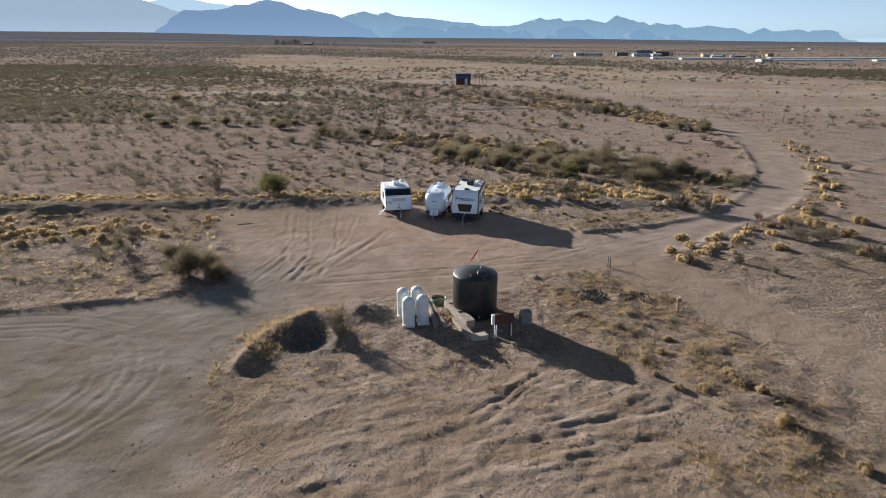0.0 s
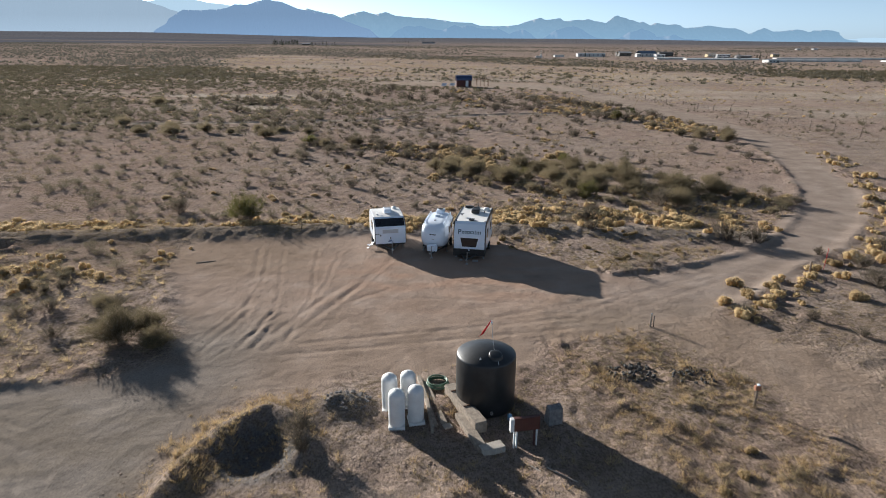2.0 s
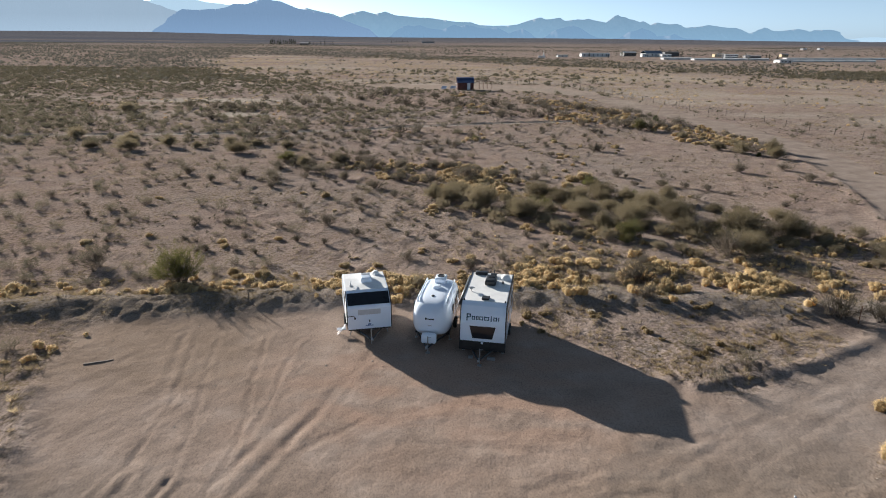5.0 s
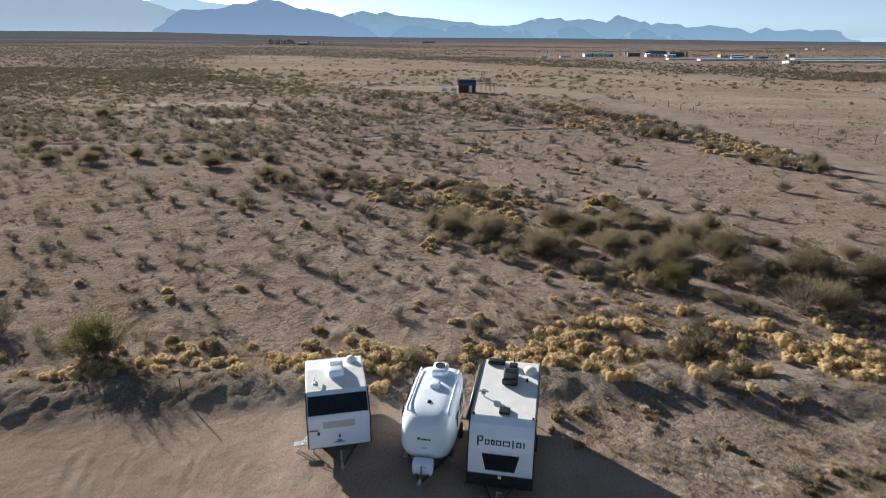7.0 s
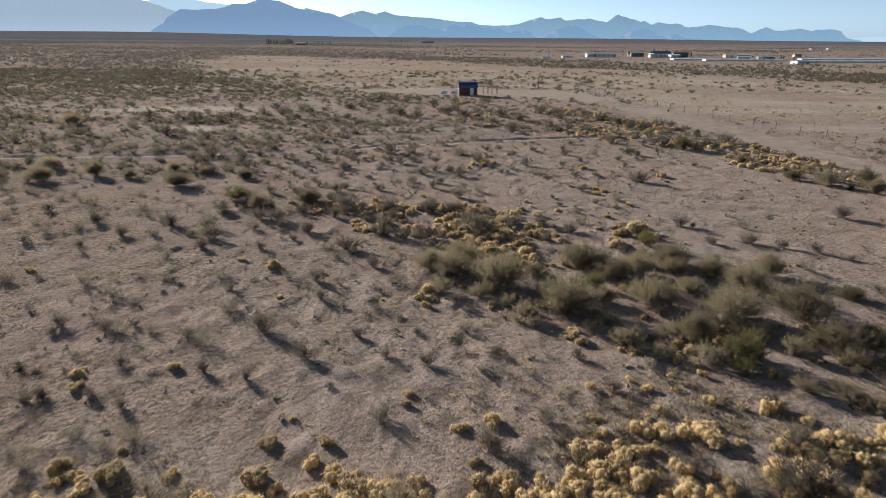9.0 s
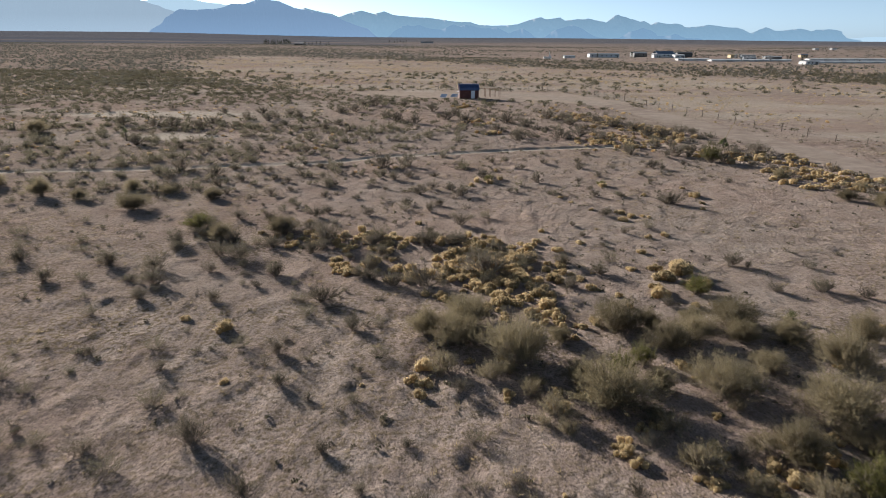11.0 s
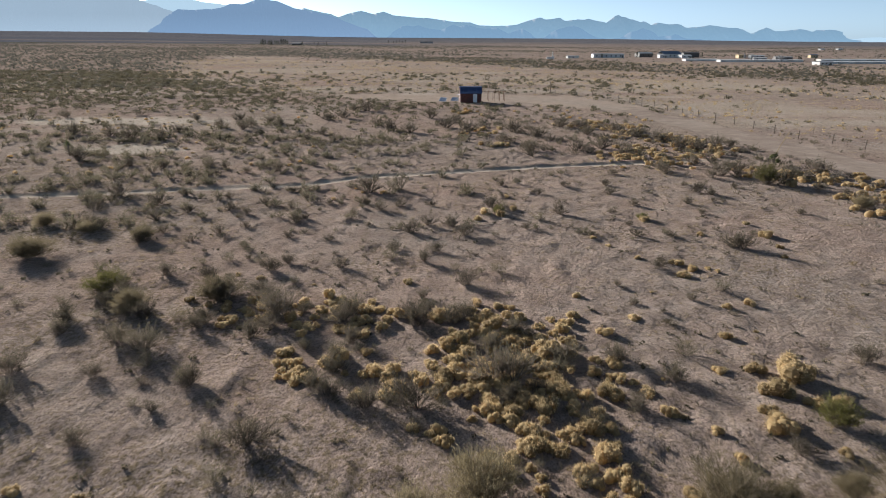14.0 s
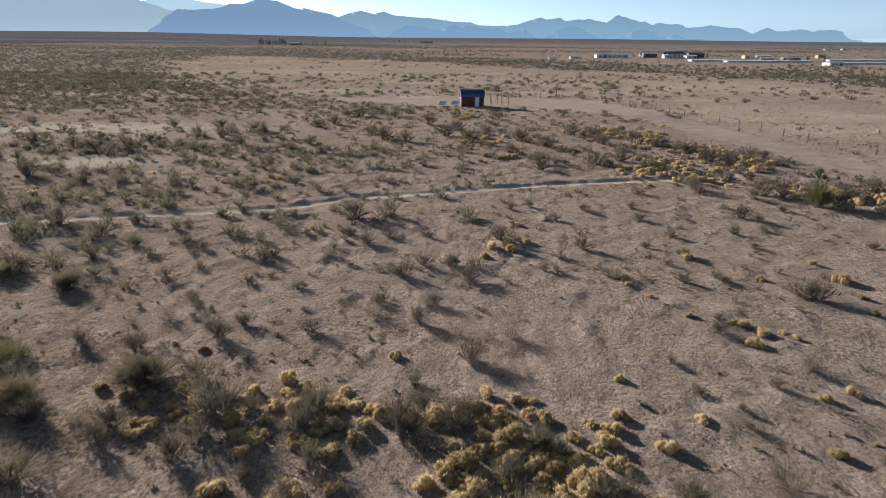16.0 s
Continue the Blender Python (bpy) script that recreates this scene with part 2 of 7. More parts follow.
    # fine speckle of grit
    sp = ramp(n, [(0.34, (0.40, 0.38, 0.36)), (0.48, (1, 1, 1)), (0.66, (1.42, 1.40, 1.37))])
    l.new(grain.outputs["Fac"], sp.inputs["Fac"])
    grit = n.new("ShaderNodeMapRange")
    grit.inputs["To Min"].default_value = 1.0
    grit.inputs["To Max"].default_value = 0.55
    l.new(attr("bare"), grit.inputs["Value"])
    col = mixed(n, l, grit.outputs["Result"], col, sp.outputs["Color"], "MULTIPLY")
    l.new(col, b.inputs["Base Color"])
    h = n.new("ShaderNodeMath")
    h.operation = "MULTIPLY_ADD"
    l.new(grain.outputs["Fac"], h.inputs[0])
    h.inputs[1].default_value = 0.45
    # low crusted clumps a hand or two across
    where = n.new("ShaderNodeTexCoord")
    lumps = n.new("ShaderNodeTexVoronoi")
    lumps.feature = "SMOOTH_F1"
    lumps.inputs["Scale"].default_value = 3.4
    lumps.inputs["Detail"].default_value = 1.5
    l.new(mixed(n, l, 0.12, where.outputs["Object"], small.outputs["Color"], "ADD"), lumps.inputs["Vector"])
    lump_h = n.new("ShaderNodeMath")
    lump_h.operation = "MULTIPLY_ADD"
    l.new(lumps.outputs["Distance"], lump_h.inputs[0])
    lump_h.inputs[1].default_value = -0.28
    l.new(small.outputs["Fac"], lump_h.inputs[2])
    l.new(lump_h.outputs[0], h.inputs[2])
    bp = n.new("ShaderNodeBump")
    soft_bare = n.new("ShaderNodeMapRange")
    soft_bare.inputs["To Min"].default_value = 1.0
    soft_bare.inputs["To Max"].default_value = 0.20
    l.new(attr("bare"), soft_bare.inputs["Value"])
    l.new(soft_bare.outputs["Result"], bp.inputs["Strength"])
    bp.inputs["Distance"].default_value = 0.27
    l.new(h.outputs[0], bp.inputs["Height"])
    l.new(bp.outputs["Normal"], b.inputs["Normal"])
    return m


def mountain_material(name, rock, air, haze_mix):
    """Far rock with a glow mixed in as the haze of lit air, stronger low down."""
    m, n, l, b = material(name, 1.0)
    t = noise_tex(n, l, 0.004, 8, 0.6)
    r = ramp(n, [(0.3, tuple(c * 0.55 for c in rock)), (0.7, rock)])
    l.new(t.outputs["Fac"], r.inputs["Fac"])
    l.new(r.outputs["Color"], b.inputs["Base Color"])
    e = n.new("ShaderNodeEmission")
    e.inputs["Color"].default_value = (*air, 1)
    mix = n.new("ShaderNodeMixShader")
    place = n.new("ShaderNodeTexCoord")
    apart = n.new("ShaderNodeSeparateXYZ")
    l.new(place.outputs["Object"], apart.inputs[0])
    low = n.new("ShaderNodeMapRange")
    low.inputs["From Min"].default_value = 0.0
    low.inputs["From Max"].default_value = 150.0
    low.inputs["To Min"].default_value = min(haze_mix + 0.16, 0.97)
    low.inputs["To Max"].default_value = haze_mix
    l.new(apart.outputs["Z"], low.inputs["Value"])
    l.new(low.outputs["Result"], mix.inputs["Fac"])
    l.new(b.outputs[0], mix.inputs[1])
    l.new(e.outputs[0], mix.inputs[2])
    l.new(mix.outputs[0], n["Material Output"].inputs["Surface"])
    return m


M_GROUND = ground_material()

# ---------------------------------------------------------------- ground shape
_tab = np.random.RandomState(7).rand(256, 256)


def vnoise(x, y, k=0):
    x = np.asarray(x, float) + 37.3 * k
    y = np.asarray(y, float) - 51.7 * k
    xi, yi = np.floor(x).astype(int), np.floor(y).astype(int)
    u, v = x - xi, y - yi
    u, v = u * u * (3 - 2 * u), v * v * (3 - 2 * v)
    a, b2 = _tab[xi & 255, yi & 255], _tab[(xi + 1) & 255, yi & 255]
    c, d = _tab[xi & 255, (yi + 1) & 255], _tab[(xi + 1) & 255, (yi + 1) & 255]
    return (a * (1 - u) + b2 * u) * (1 - v) + (c * (1 - u) + d * u) * v - 0.5


def fbm(x, y, octaves=4, k=0, gain=0.5):
    s, a = 0.0, 1.0
    for o in range(octaves):
        s = s + a * vnoise(x, y, k + o)
        x, y = 1.63 * x + 1.17 * y, -1.17 * x + 1.63 * y
        a *= gain
    return s


def smooth(e0, e1, v):
    t = np.clip((np.asarray(v, float) - e0) / (e1 - e0), 0, 1)
    return t * t * (3 - 2 * t)


def line_dist(x, y, pts):
    """Distance to a polyline, and how far along it the nearest place lies (0 to 1)."""
    best = np.full(np.shape(x), 1e9)
    where = np.zeros(np.shape(x))
    n = len(pts) - 1
    for i in range(n):
        (ax, ay), (bx, by) = pts[i], pts[i + 1]
        dx, dy = bx - ax, by - ay
        t = np.clip(((x - ax) * dx + (y - ay) * dy) / (dx * dx + dy * dy), 0, 1)
        d = np.hypot(x - ax - t * dx, y - ay - t * dy)
        where = np.where(d < best, (i + t) / n, where)
        best = np.minimum(best, d)
    return best, where


def inside(x, y, pts):
    """Signed distance to a polygon, positive inside."""
    d, _ = line_dist(x, y, pts + pts[:1])
    c = np.zeros(np.shape(x), bool)
    for (ax, ay), (bx, by) in zip(pts, pts[1:] + pts[:1]):
        cross = ((ay > y) != (by > y)) & (x < (bx - ax) * (y - ay) / ((by - ay) or 1e-9) + ax)
        c ^= cross
    return np.where(c, d, -d)


PAD = [(-21.3, 58.8), (-6.5, 61.0), (4.2, 60.2), (7.0, 57.0), (10.8, 53.0), (12.4, 51.6), (17.4, 46.1), (11.3, 43.0), (5.8, 41.3),
       (4.6, 38.6), (-3.3, 37.6), (-5.1, 37.2), (-7.7, 35.6), (-9.9, 33.9), (-11.3, 30.2), (-11.5, 27.0), (-9.5, 24.0), (-6.0, 15.0),
       (-60.0, 10.0), (-60.0, 30.0), (-26.8, 34.6), (-19.2, 36.7), (-13.2, 38.6), (-16.0, 43.3), (-19.3, 51.6)]
ROAD = [(9.0, 45.5), (13.5, 47.5), (18.5, 50.2), (25.2, 55.6), (30.5, 60.0), (36.5, 67.2), (42.3, 77.0), (47.2, 90.0), (52.2, 108.5),
        (53.8, 128.0), (52.0, 145.0), (49.6, 160.0), (46.5, 178.0), (42.5, 198.0), (38.0, 214.0), (30.0, 228.0), (20.0, 236.0), (6.0, 240.0)]
TRACK = [(13.0, 45.0), (16.0, 42.0), (18.2, 38.0), (20.3, 33.0), (22.0, 27.5), (23.5, 20.0), (24.5, 8.0)]
PATH_POINTS = [(-80.0, 127.0), (-37.0, 132.7), (-24.0, 135.4), (-14.6, 137.5), (-9.0, 141.4), (-0.2, 144.0), (13.1, 148.1), (24.1, 150.4), (33.0, 152.6)]
FENCE_TRACK = [(-190.0, 259.0), (-60.0, 252.0), (-14.0, 249.0), (6.0, 246.0)]
BERM_WEST = [(-70.0, 57.0), (-44.0, 58.4), (-30.0, 59.6), (-22.0, 60.7), (-12.0, 61.8), (-6.0, 62.6)]
BERM_EAST = [(4.0, 62.8), (9.0, 62.9), (15.0, 62.0), (21.0, 61.2), (26.0, 60.6)]
KERB_ROAD = [(12.2, 52.0), (18.4, 54.0), (24.2, 57.2), (28.6, 61.4), (34.3, 68.9), (40.0, 80.0), (45.8, 96.5), (50.0, 117.0)]
KERB_OUT = [(17.8, 45.8), (21.5, 49.0), (26.5, 53.9), (31.9, 57.9), (38.3, 64.7), (44.3, 73.2), (49.2, 83.8), (54.5, 100.0)]
BANK_ISLAND = [(-60.0, 29.5), (-26.8, 35.0), (-19.2, 37.1), (-17.2, 38.6)]
ISLAND_EAST = [(-14.6, 40.5), (-16.6, 44.5), (-19.4, 51.0)]
MOUND_RIM = [(-10.3, 28.6), (-10.1, 30.8), (-9.3, 32.9), (-7.7, 34.2), (-6.2, 33.2), (-5.6, 31.2)]
FURROWS = [(11.4, 52.6), (13.4, 53.7), (16.0, 54.4)]
YARD = [(-3.0, 224.0), (12.0, 221.0), (27.0, 217.0), (36.0, 209.0), (46.0, 212.0), (36.0, 240.0), (10.0, 252.0), (-30.0, 246.0), (-30.0, 238.0)]
STRAW_FIELD = [(-192.0, 584.0), (-124.0, 556.0), (-52.0, 501.0), (0.0, 473.0), (33.0, 413.0), (56.0, 383.0), (79.0, 372.0), (105.0, 342.0), (132.0, 300.0), (175.0, 240.0),
               (120.0, 150.0), (62.0, 150.0), (48.0, 205.0), (38.0, 240.0), (8.0, 254.0), (-54.0, 256.0), (-71.0, 284.0), (-100.0, 325.0), (-132.0, 397.0)]
RING_OUTER = [(-40.0, 32.0), (-25.7, 34.2), (-23.3, 34.4), (-21.6, 34.3), (-19.6, 33.8), (-17.4, 32.7), (-16.2, 31.4), (-15.1, 29.8), (-14.5, 28.3), (-14.2, 26.7), (-14.3, 25.2), (-14.7, 24.0), (-15.2, 22.6), (-17.0, 19.5)]
RING_SECOND = [(-40.0, 31.0), (-24.2, 33.2), (-22.1, 33.5), (-19.7, 32.8), (-17.9, 31.8), (-16.8, 30.8), (-15.9, 28.9), (-15.4, 27.5), (-15.2, 25.7), (-15.4, 24.3), (-16.0, 22.4), (-17.6, 19.6)]
RING_THIRD = [(-40.0, 30.2), (-25.3, 32.4), (-23.6, 32.7), (-21.7, 32.9), (-20.2, 32.5), (-18.8, 32.0), (-17.7, 30.7), (-16.8, 29.2), (-16.2, 27.7), (-16.0, 26.4), (-16.0, 24.9), (-16.6, 23.0), (-17.5, 21.8), (-19.5, 19.6)]
RING_INNER = [(-40.0, 29.0), (-24.7, 31.4), (-22.9, 31.6), (-21.2, 31.4), (-19.7, 30.8), (-18.6, 29.6), (-17.5, 27.7), (-17.2, 26.4), (-17.3, 25.1), (-17.9, 23.6), (-18.6, 22.3), (-20.5, 20.0)]
# wheel ruts: the line, depth, half width
RUTS = [(RING_OUTER, 0.023, 0.12), (RING_SECOND, 0.020, 0.12), (RING_THIRD, 0.023, 0.12), (RING_INNER, 0.022, 0.12),
        ([(1.3, 24.2), (3.1, 25.9), (4.9, 28.1)], 0.055, 0.15), ([(1.6, 23.2), (3.0, 24.9), (4.2, 26.6)], 0.032, 0.14),
        ([(4.2, 23.6), (6.5, 24.3), (7.8, 24.7)], 0.036, 0.12), ([(4.3, 23.0), (6.0, 23.5), (8.2, 24.1)], 0.038, 0.12),
        ([(4.6, 21.5), (6.5, 22.2), (7.8, 22.5), (9.0, 22.4)], 0.036, 0.14), ([(5.0, 19.6), (6.8, 20.4), (9.3, 20.7)], 0.036, 0.14),
        ([(8.6, 25.0), (10.3, 26.0)], 0.032, 0.12), ([(8.5, 24.0), (10.8, 24.9)], 0.036, 0.14), ([(3.6, 22.2), (6.2, 22.9), (8.6, 23.4)], 0.025, 0.11),
        ([(3.5, 20.6), (6.0, 21.3), (8.6, 21.6)], 0.025, 0.11), ([(6.4, 25.6), (8.6, 26.6)], 0.025, 0.11),
        ([(-11.3, 40.2), (-10.8, 42.3), (-10.6, 43.4), (-10.4, 45.4)], 0.038, 0.14), ([(-10.4, 40.4), (-10.0, 42.9)], 0.036, 0.13),
        ([(-14.0, 57.5), (-12.5, 50.3), (-12.4, 47.2), (-12.8, 43.9), (-13.9, 40.2)], 0.021, 0.11), ([(-12.7, 57.5), (-11.5, 51.1), (-10.8, 47.9), (-10.4, 44.0)], 0.019, 0.11),
        ([(-9.9, 57.5), (-9.3, 52.1), (-8.6, 48.0), (-8.7, 44.0), (-8.8, 39.8)], 0.019, 0.11), ([(-8.0, 57.2), (-8.1, 49.5), (-8.4, 44.0), (-9.2, 39.5)], 0.017, 0.11),
        ([(-11.8, 45.5), (-13.2, 39.4)], 0.025, 0.11), ([(-9.7, 45.0), (-12.2, 39.0)], 0.021, 0.11), ([(-6.2, 46.6), (-5.1, 47.7), (-3.3, 49.2), (-1.0, 49.8)], 0.025, 0.10)]
PATH_BANK = [(px - 0.1, py + 1.0) for px, py in PATH_POINTS]


def masks(x, y):
    """How bare, grey, pale, littered, brushy and haze-tinted the ground is."""
    x, y = np.asarray(x, float), np.asarray(y, float)
    w = 1.3 * fbm(x * 0.45, y * 0.45, 4, 3)
    pad = smooth(-0.8, 0.8, inside(x, y, PAD) + w)
    dr, sr = line_dist(x, y, ROAD)
    road = smooth(0.8, -0.8, dr - (3.0 + 0.9 * smooth(0.4, 0.7, sr)) + 0.8 * w)
    dt, _ = line_dist(x, y, TRACK)
    track = smooth(1.2, -1.2, dt - 2.7 + 1.2 * w)
    yard = smooth(-2, 2, inside(x, y, YARD) + 3 * w)
    bare = np.maximum(np.maximum(pad, road), np.maximum(0.85 * track, yard))
    fore = smooth(31, 26, y + w * 2) * smooth(-12, -7, x) * smooth(16, 10, x + w)
    bare = np.maximum(bare, 0.75 * fore)
    dp, _ = line_dist(x, y, PATH_POINTS)
    d2, _ = line_dist(x, y, FENCE_TRACK)
    dp = np.minimum(dp, d2)
    path = smooth(1.0, 0.45, dp + 0.25 * w)
    bare2 = np.maximum(bare, path)
    grey = smooth(-6, -13, x) * smooth(47, 40, y) * pad
    db, _ = line_dist(x, y, BERM_WEST)
    de, _ = line_dist(x, y, BERM_EAST)
    grey = np.maximum(grey, 0.8 * smooth(2.6, 1.0, np.minimum(db, de)))
    grey = np.maximum(grey, 0.35 * road)
    grey = np.maximum(grey, np.exp(-((x + 4.4) ** 2 / 1.8 + (y - 34.9) ** 2 / 1.4)))
    grey = np.maximum(grey, np.exp(-((((x + 7.7) / 1.5) ** 2 + ((y - 31.4) / 1.6) ** 2) ** 2)))
    strip = smooth(1.25, 0.75, np.hypot((x + 58) / 19, (y - 187 - 0.06 * (x + 58)) / 5.5) + 0.5 * w)
    strip = np.maximum(strip, smooth(1.3, 0.7, np.hypot((x + 43) / 6, (y - 159) / 3.5) + 0.5 * w))
    clear = np.maximum(strip, 0.5 * smooth(0.16, 0.26, fbm(x * 0.03, y * 0.09, 3, 9)) * smooth(130, 170, y) * smooth(420, 300, y) * smooth(-10, -40, x))
    pale = np.maximum(np.maximum(0.75 * clear, 0.95 * strip), 0.75 * path)
    litter = (1 - bare2) * (1 - clear) * (0.45 + 0.9 * np.clip(fbm(x * 0.12, y * 0.12, 3, 5) + 0.1, 0, 0.6))
    r = np.hypot(x, y)
    west = smooth(30, -40, x + 0.05 * y)
    straw, edge = straw_field(x, y)
    pale = np.maximum(pale, straw * np.clip(0.26 + 1.3 * fbm(x * 0.03, y * 0.11, 4, 37), 0.0, 0.7))
    pale = np.maximum(pale, 0.25 * yard)
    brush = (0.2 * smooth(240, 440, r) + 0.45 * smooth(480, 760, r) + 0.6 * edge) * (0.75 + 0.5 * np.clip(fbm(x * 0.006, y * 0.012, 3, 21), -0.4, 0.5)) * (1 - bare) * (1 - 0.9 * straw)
    # haze tint growing beyond 700 m, plus scrub patches mostly in the west
    scrub_haze = smooth(700, 2200, r) * 0.8 + 0.55 * smooth(0.05, 0.3, fbm(x * 0.003, y * 0.009, 4, 31)) * (0.35 + 0.65 * west) * smooth(420, 700, r) * (1 - straw)
    return bare2, grey, np.clip(pale, 0, 1), np.clip(litter, 0, 1), np.clip(brush, 0, 1), np.clip(scrub_haze, 0, 0.92), path


def straw_field(x, y):
    """The light straw-covered field beyond the fence, and the dark brush along its far edge."""
    s = inside(x, y, STRAW_FIELD) + 42 * smooth(255, 420, y) * fbm(x * 0.010, y * 0.016, 4, 33)
    beyond = smooth(235, 330, y + 0.35 * x)
    return smooth(-18, 14, s), smooth(6, -8, s) * smooth(-105, -60, s) * beyond


def soil(x, y):
    """Rust-red fines by the parked trailers, and darker ground before the tanks and over the near pad."""
    w = 2.0 * fbm(x * 0.35, y * 0.35, 3, 34)
    rust = 0.75 * np.exp(-(((x - 1.0 + w) / 10.0) ** 2 + ((y - 51.5 + w) / 6.0) ** 2) ** 1.5) * np.clip(0.6 + 1.6 * fbm(x * 0.5, y * 1.2, 3, 35), 0.1, 1)
    dark_ground = np.clip(0.9 * smooth(31, 25, y + 2 * w) + 0.55 * smooth(-8, -13, x + w) * smooth(40, 33, y + w), 0, 0.95) * np.clip(0.65 + 1.2 * fbm(x * 0.4, y * 0.8, 3, 36), 0.2, 1)
    pit = 1.2 * np.exp(-((((x + 7.6) / 2.1) ** 2 + ((y - 31.6) / 2.2) ** 2) ** 2)) + 0.8 * np.exp(-((x + 4.4) ** 2 / 1.8 + (y - 34.9) ** 2 / 1.4))
    dark_ground = np.maximum(dark_ground, 0.45 * smooth(-7, -11, x + w) * smooth(49, 54, y + w) * smooth(66, 62, y))
    dark_ground = np.maximum(dark_ground, 0.5 * smooth(2, 8, x + w) * smooth(49, 44, y + w))
    dark_ground = np.maximum(dark_ground, 0.25 * smooth(47, 41, y + w))
    return rust, dark_ground, np.clip(pit * (0.8 + 0.6 * fbm(x * 1.3, y * 1.3, 3, 38)), 0, 1)


def height(x, y, bare=None):
    x, y = np.asarray(x, float), np.asarray(y, float)
    if bare is None:
        bare = masks(x, y)[0]
    r = np.hypot(x, y)
    near = smooth(420, 160, r)
    rough = (0.05 * fbm(x * 0.3, y * 0.3, 2, 1) + 0.13 * fbm(x * 1.1, y * 1.1, 3, 2)) * near
    z = rough * (1 - 0.78 * bare) + 0.12 * fbm(x * 0.03, y * 0.03, 2, 4) * smooth(70, 160, y) * near
    # hummocks in the open desert
    hum = np.clip(fbm(x * 0.8, y * 0.8, 2, 6) - 0.12, 0, 1)
    z = z + 0.30 * hum * (1 - bare) * near
    # berms and kerbs of graded earth
    wob = 1 + 0.4 * fbm(x * 0.4, y * 0.4, 2, 8) + 0.24 * fbm(x * 1.6, y * 1.6, 3, 18) + 0.16 * fbm(x * 3.7, y * 3.7, 2, 19)
    for pts, h, half in ((BERM_WEST, 0.50, 1.7), (BERM_EAST, 0.42, 1.6), (KERB_ROAD, 0.17, 0.4), (KERB_OUT, 0.14, 0.5), (BANK_ISLAND, 0.20, 0.6), (ISLAND_EAST, 0.22, 0.7)):
        d, s = line_dist(x, y, pts)
        z = z + h * wob * np.exp(-(d / half) ** 2)
    d, s = line_dist(x, y, MOUND_RIM)
    z = z + 0.42 * wob * np.exp(-(d / 0.5) ** 2)
    z = z + 0.45 * wob * np.exp(-((x + 4.4) ** 2 / 1.6 + (y - 34.9) ** 2 / 1.0))
    z = z - 0.46 * np.exp(-((((x + 7.7) / 1.25) ** 2 + ((y - 31.5) / 1.35) ** 2) ** 2))
    # furrows along the verge of the road
    d, s = line_dist(x, y, FURROWS)
    z = z + (0.16 + 0.14 * np.sin(s * 46 + 2.0 * x - 1.2 * y)) * np.exp(-(d / 0.75) ** 2)
    # wheel ruts with crumbled edges
    pick = (y > 14) & (y < 62) & (np.abs(x) < 42)
    if np.any(pick):
        qx, qy = x[pick], y[pick]
        crumb = 1 + 1.1 * fbm(qx * 1.7, qy * 1.7, 3, 71)
        wx, wy = qx + 0.22 * fbm(qx * 0.9, qy * 0.9, 3, 72), qy + 0.22 * fbm(qx * 0.9, qy * 0.9, 3, 73)
        cut = np.zeros(len(qx))
        for pts, deep, half in RUTS:
            d, s = line_dist(wx, wy, pts)
            ends = smooth(0.0, 0.04, s) * smooth(1.0, 0.96, s)
            cut += deep * ends * (0.75 * np.exp(-((d - 2.2 * half) / (0.9 * half)) ** 2) * np.clip(crumb, 0.1, 2) - np.exp(-(d / half) ** 2) * np.clip(1.5 - 0.5 * crumb, 0.4, 1.4))
        z = z.copy()
        z[pick] += cut
    d, s = line_dist(x, y, PATH_BANK)
    z = z + 0.11 * np.exp(-(d / 0.45) ** 2) * wob
    for a, b2 in (((-3.9, 56.0), (-6.5, 47.0)), ((8.0, 45.0), (28.0, 58.5)), ((9.2, 43.9), (29.2, 57.4)), ((3.0, 44.5), (20.0, 51.6)), ((5.8, 42.6), (6.6, 35.0)), ((7.0, 42.0), (6.2, 34.0)), ((13.6, 45.5), (21.4, 27.0)), ((15.6, 45.5), (23.0, 27.0)), ((-14.5, 57.0), (-12.0, 44.0)), ((-6.5, 50.0), (-10.5, 40.5)), ((-5.6, 49.5), (-9.6, 40.2)), ((0.5, 50.5), (9.0, 47.0)), ((-2.0, 47.5), (10.0, 46.2)), ((-8.0, 41.0), (8.0, 44.6)), ((-9.0, 39.6), (9.0, 43.4))):
        d, s = line_dist(x + 0.5 * fbm(x * 0.2, y * 0.2, 2, 12), y, [a, b2])
        z = z + (-0.03 * np.exp(-(d / 0.15) ** 2) + 0.016 * np.exp(-((d - 0.4) / 0.16) ** 2)) * (0.6 + 1.2 * vnoise(x * 0.6, y * 0.6, 13))
    # scraped, clodded earth in front of the tanks
    u, v = 0.91 * x + 0.41 * y, -0.41 * x + 0.91 * y
    scraped = smooth(30, 26.5, y) * smooth(-10, -4, x) * smooth(13, 9, x)
    z = z + scraped * (0.10 * np.clip(fbm(u * 0.22, v * 1.6, 4, 14), -0.25, 0.6) + 0.09 * np.clip(fbm(u * 1.6, v * 2.6, 4, 15), -0.1, 0.6))
    z = z + bare * 0.026 * fbm(x * 2.1, y * 2.1, 4, 16)
    hole = np.hypot((x + 36.3) / 1.9, (y - 56.7) / 1.0)
    z = z - 0.45 * np.exp(-hole ** 4) + 0.3 * np.exp(-((hole - 1.25) / 0.3) ** 2)
    # the plain rises towards the western hills and dips in the east
    far = smooth(900, 4600, r)
    ang = x / np.maximum(y, 1.0)
    z = z + far * (26 * smooth(-0.08, -0.5, ang) - 12 * smooth(0.15, 0.6, ang)) * (y > 0)
    return z


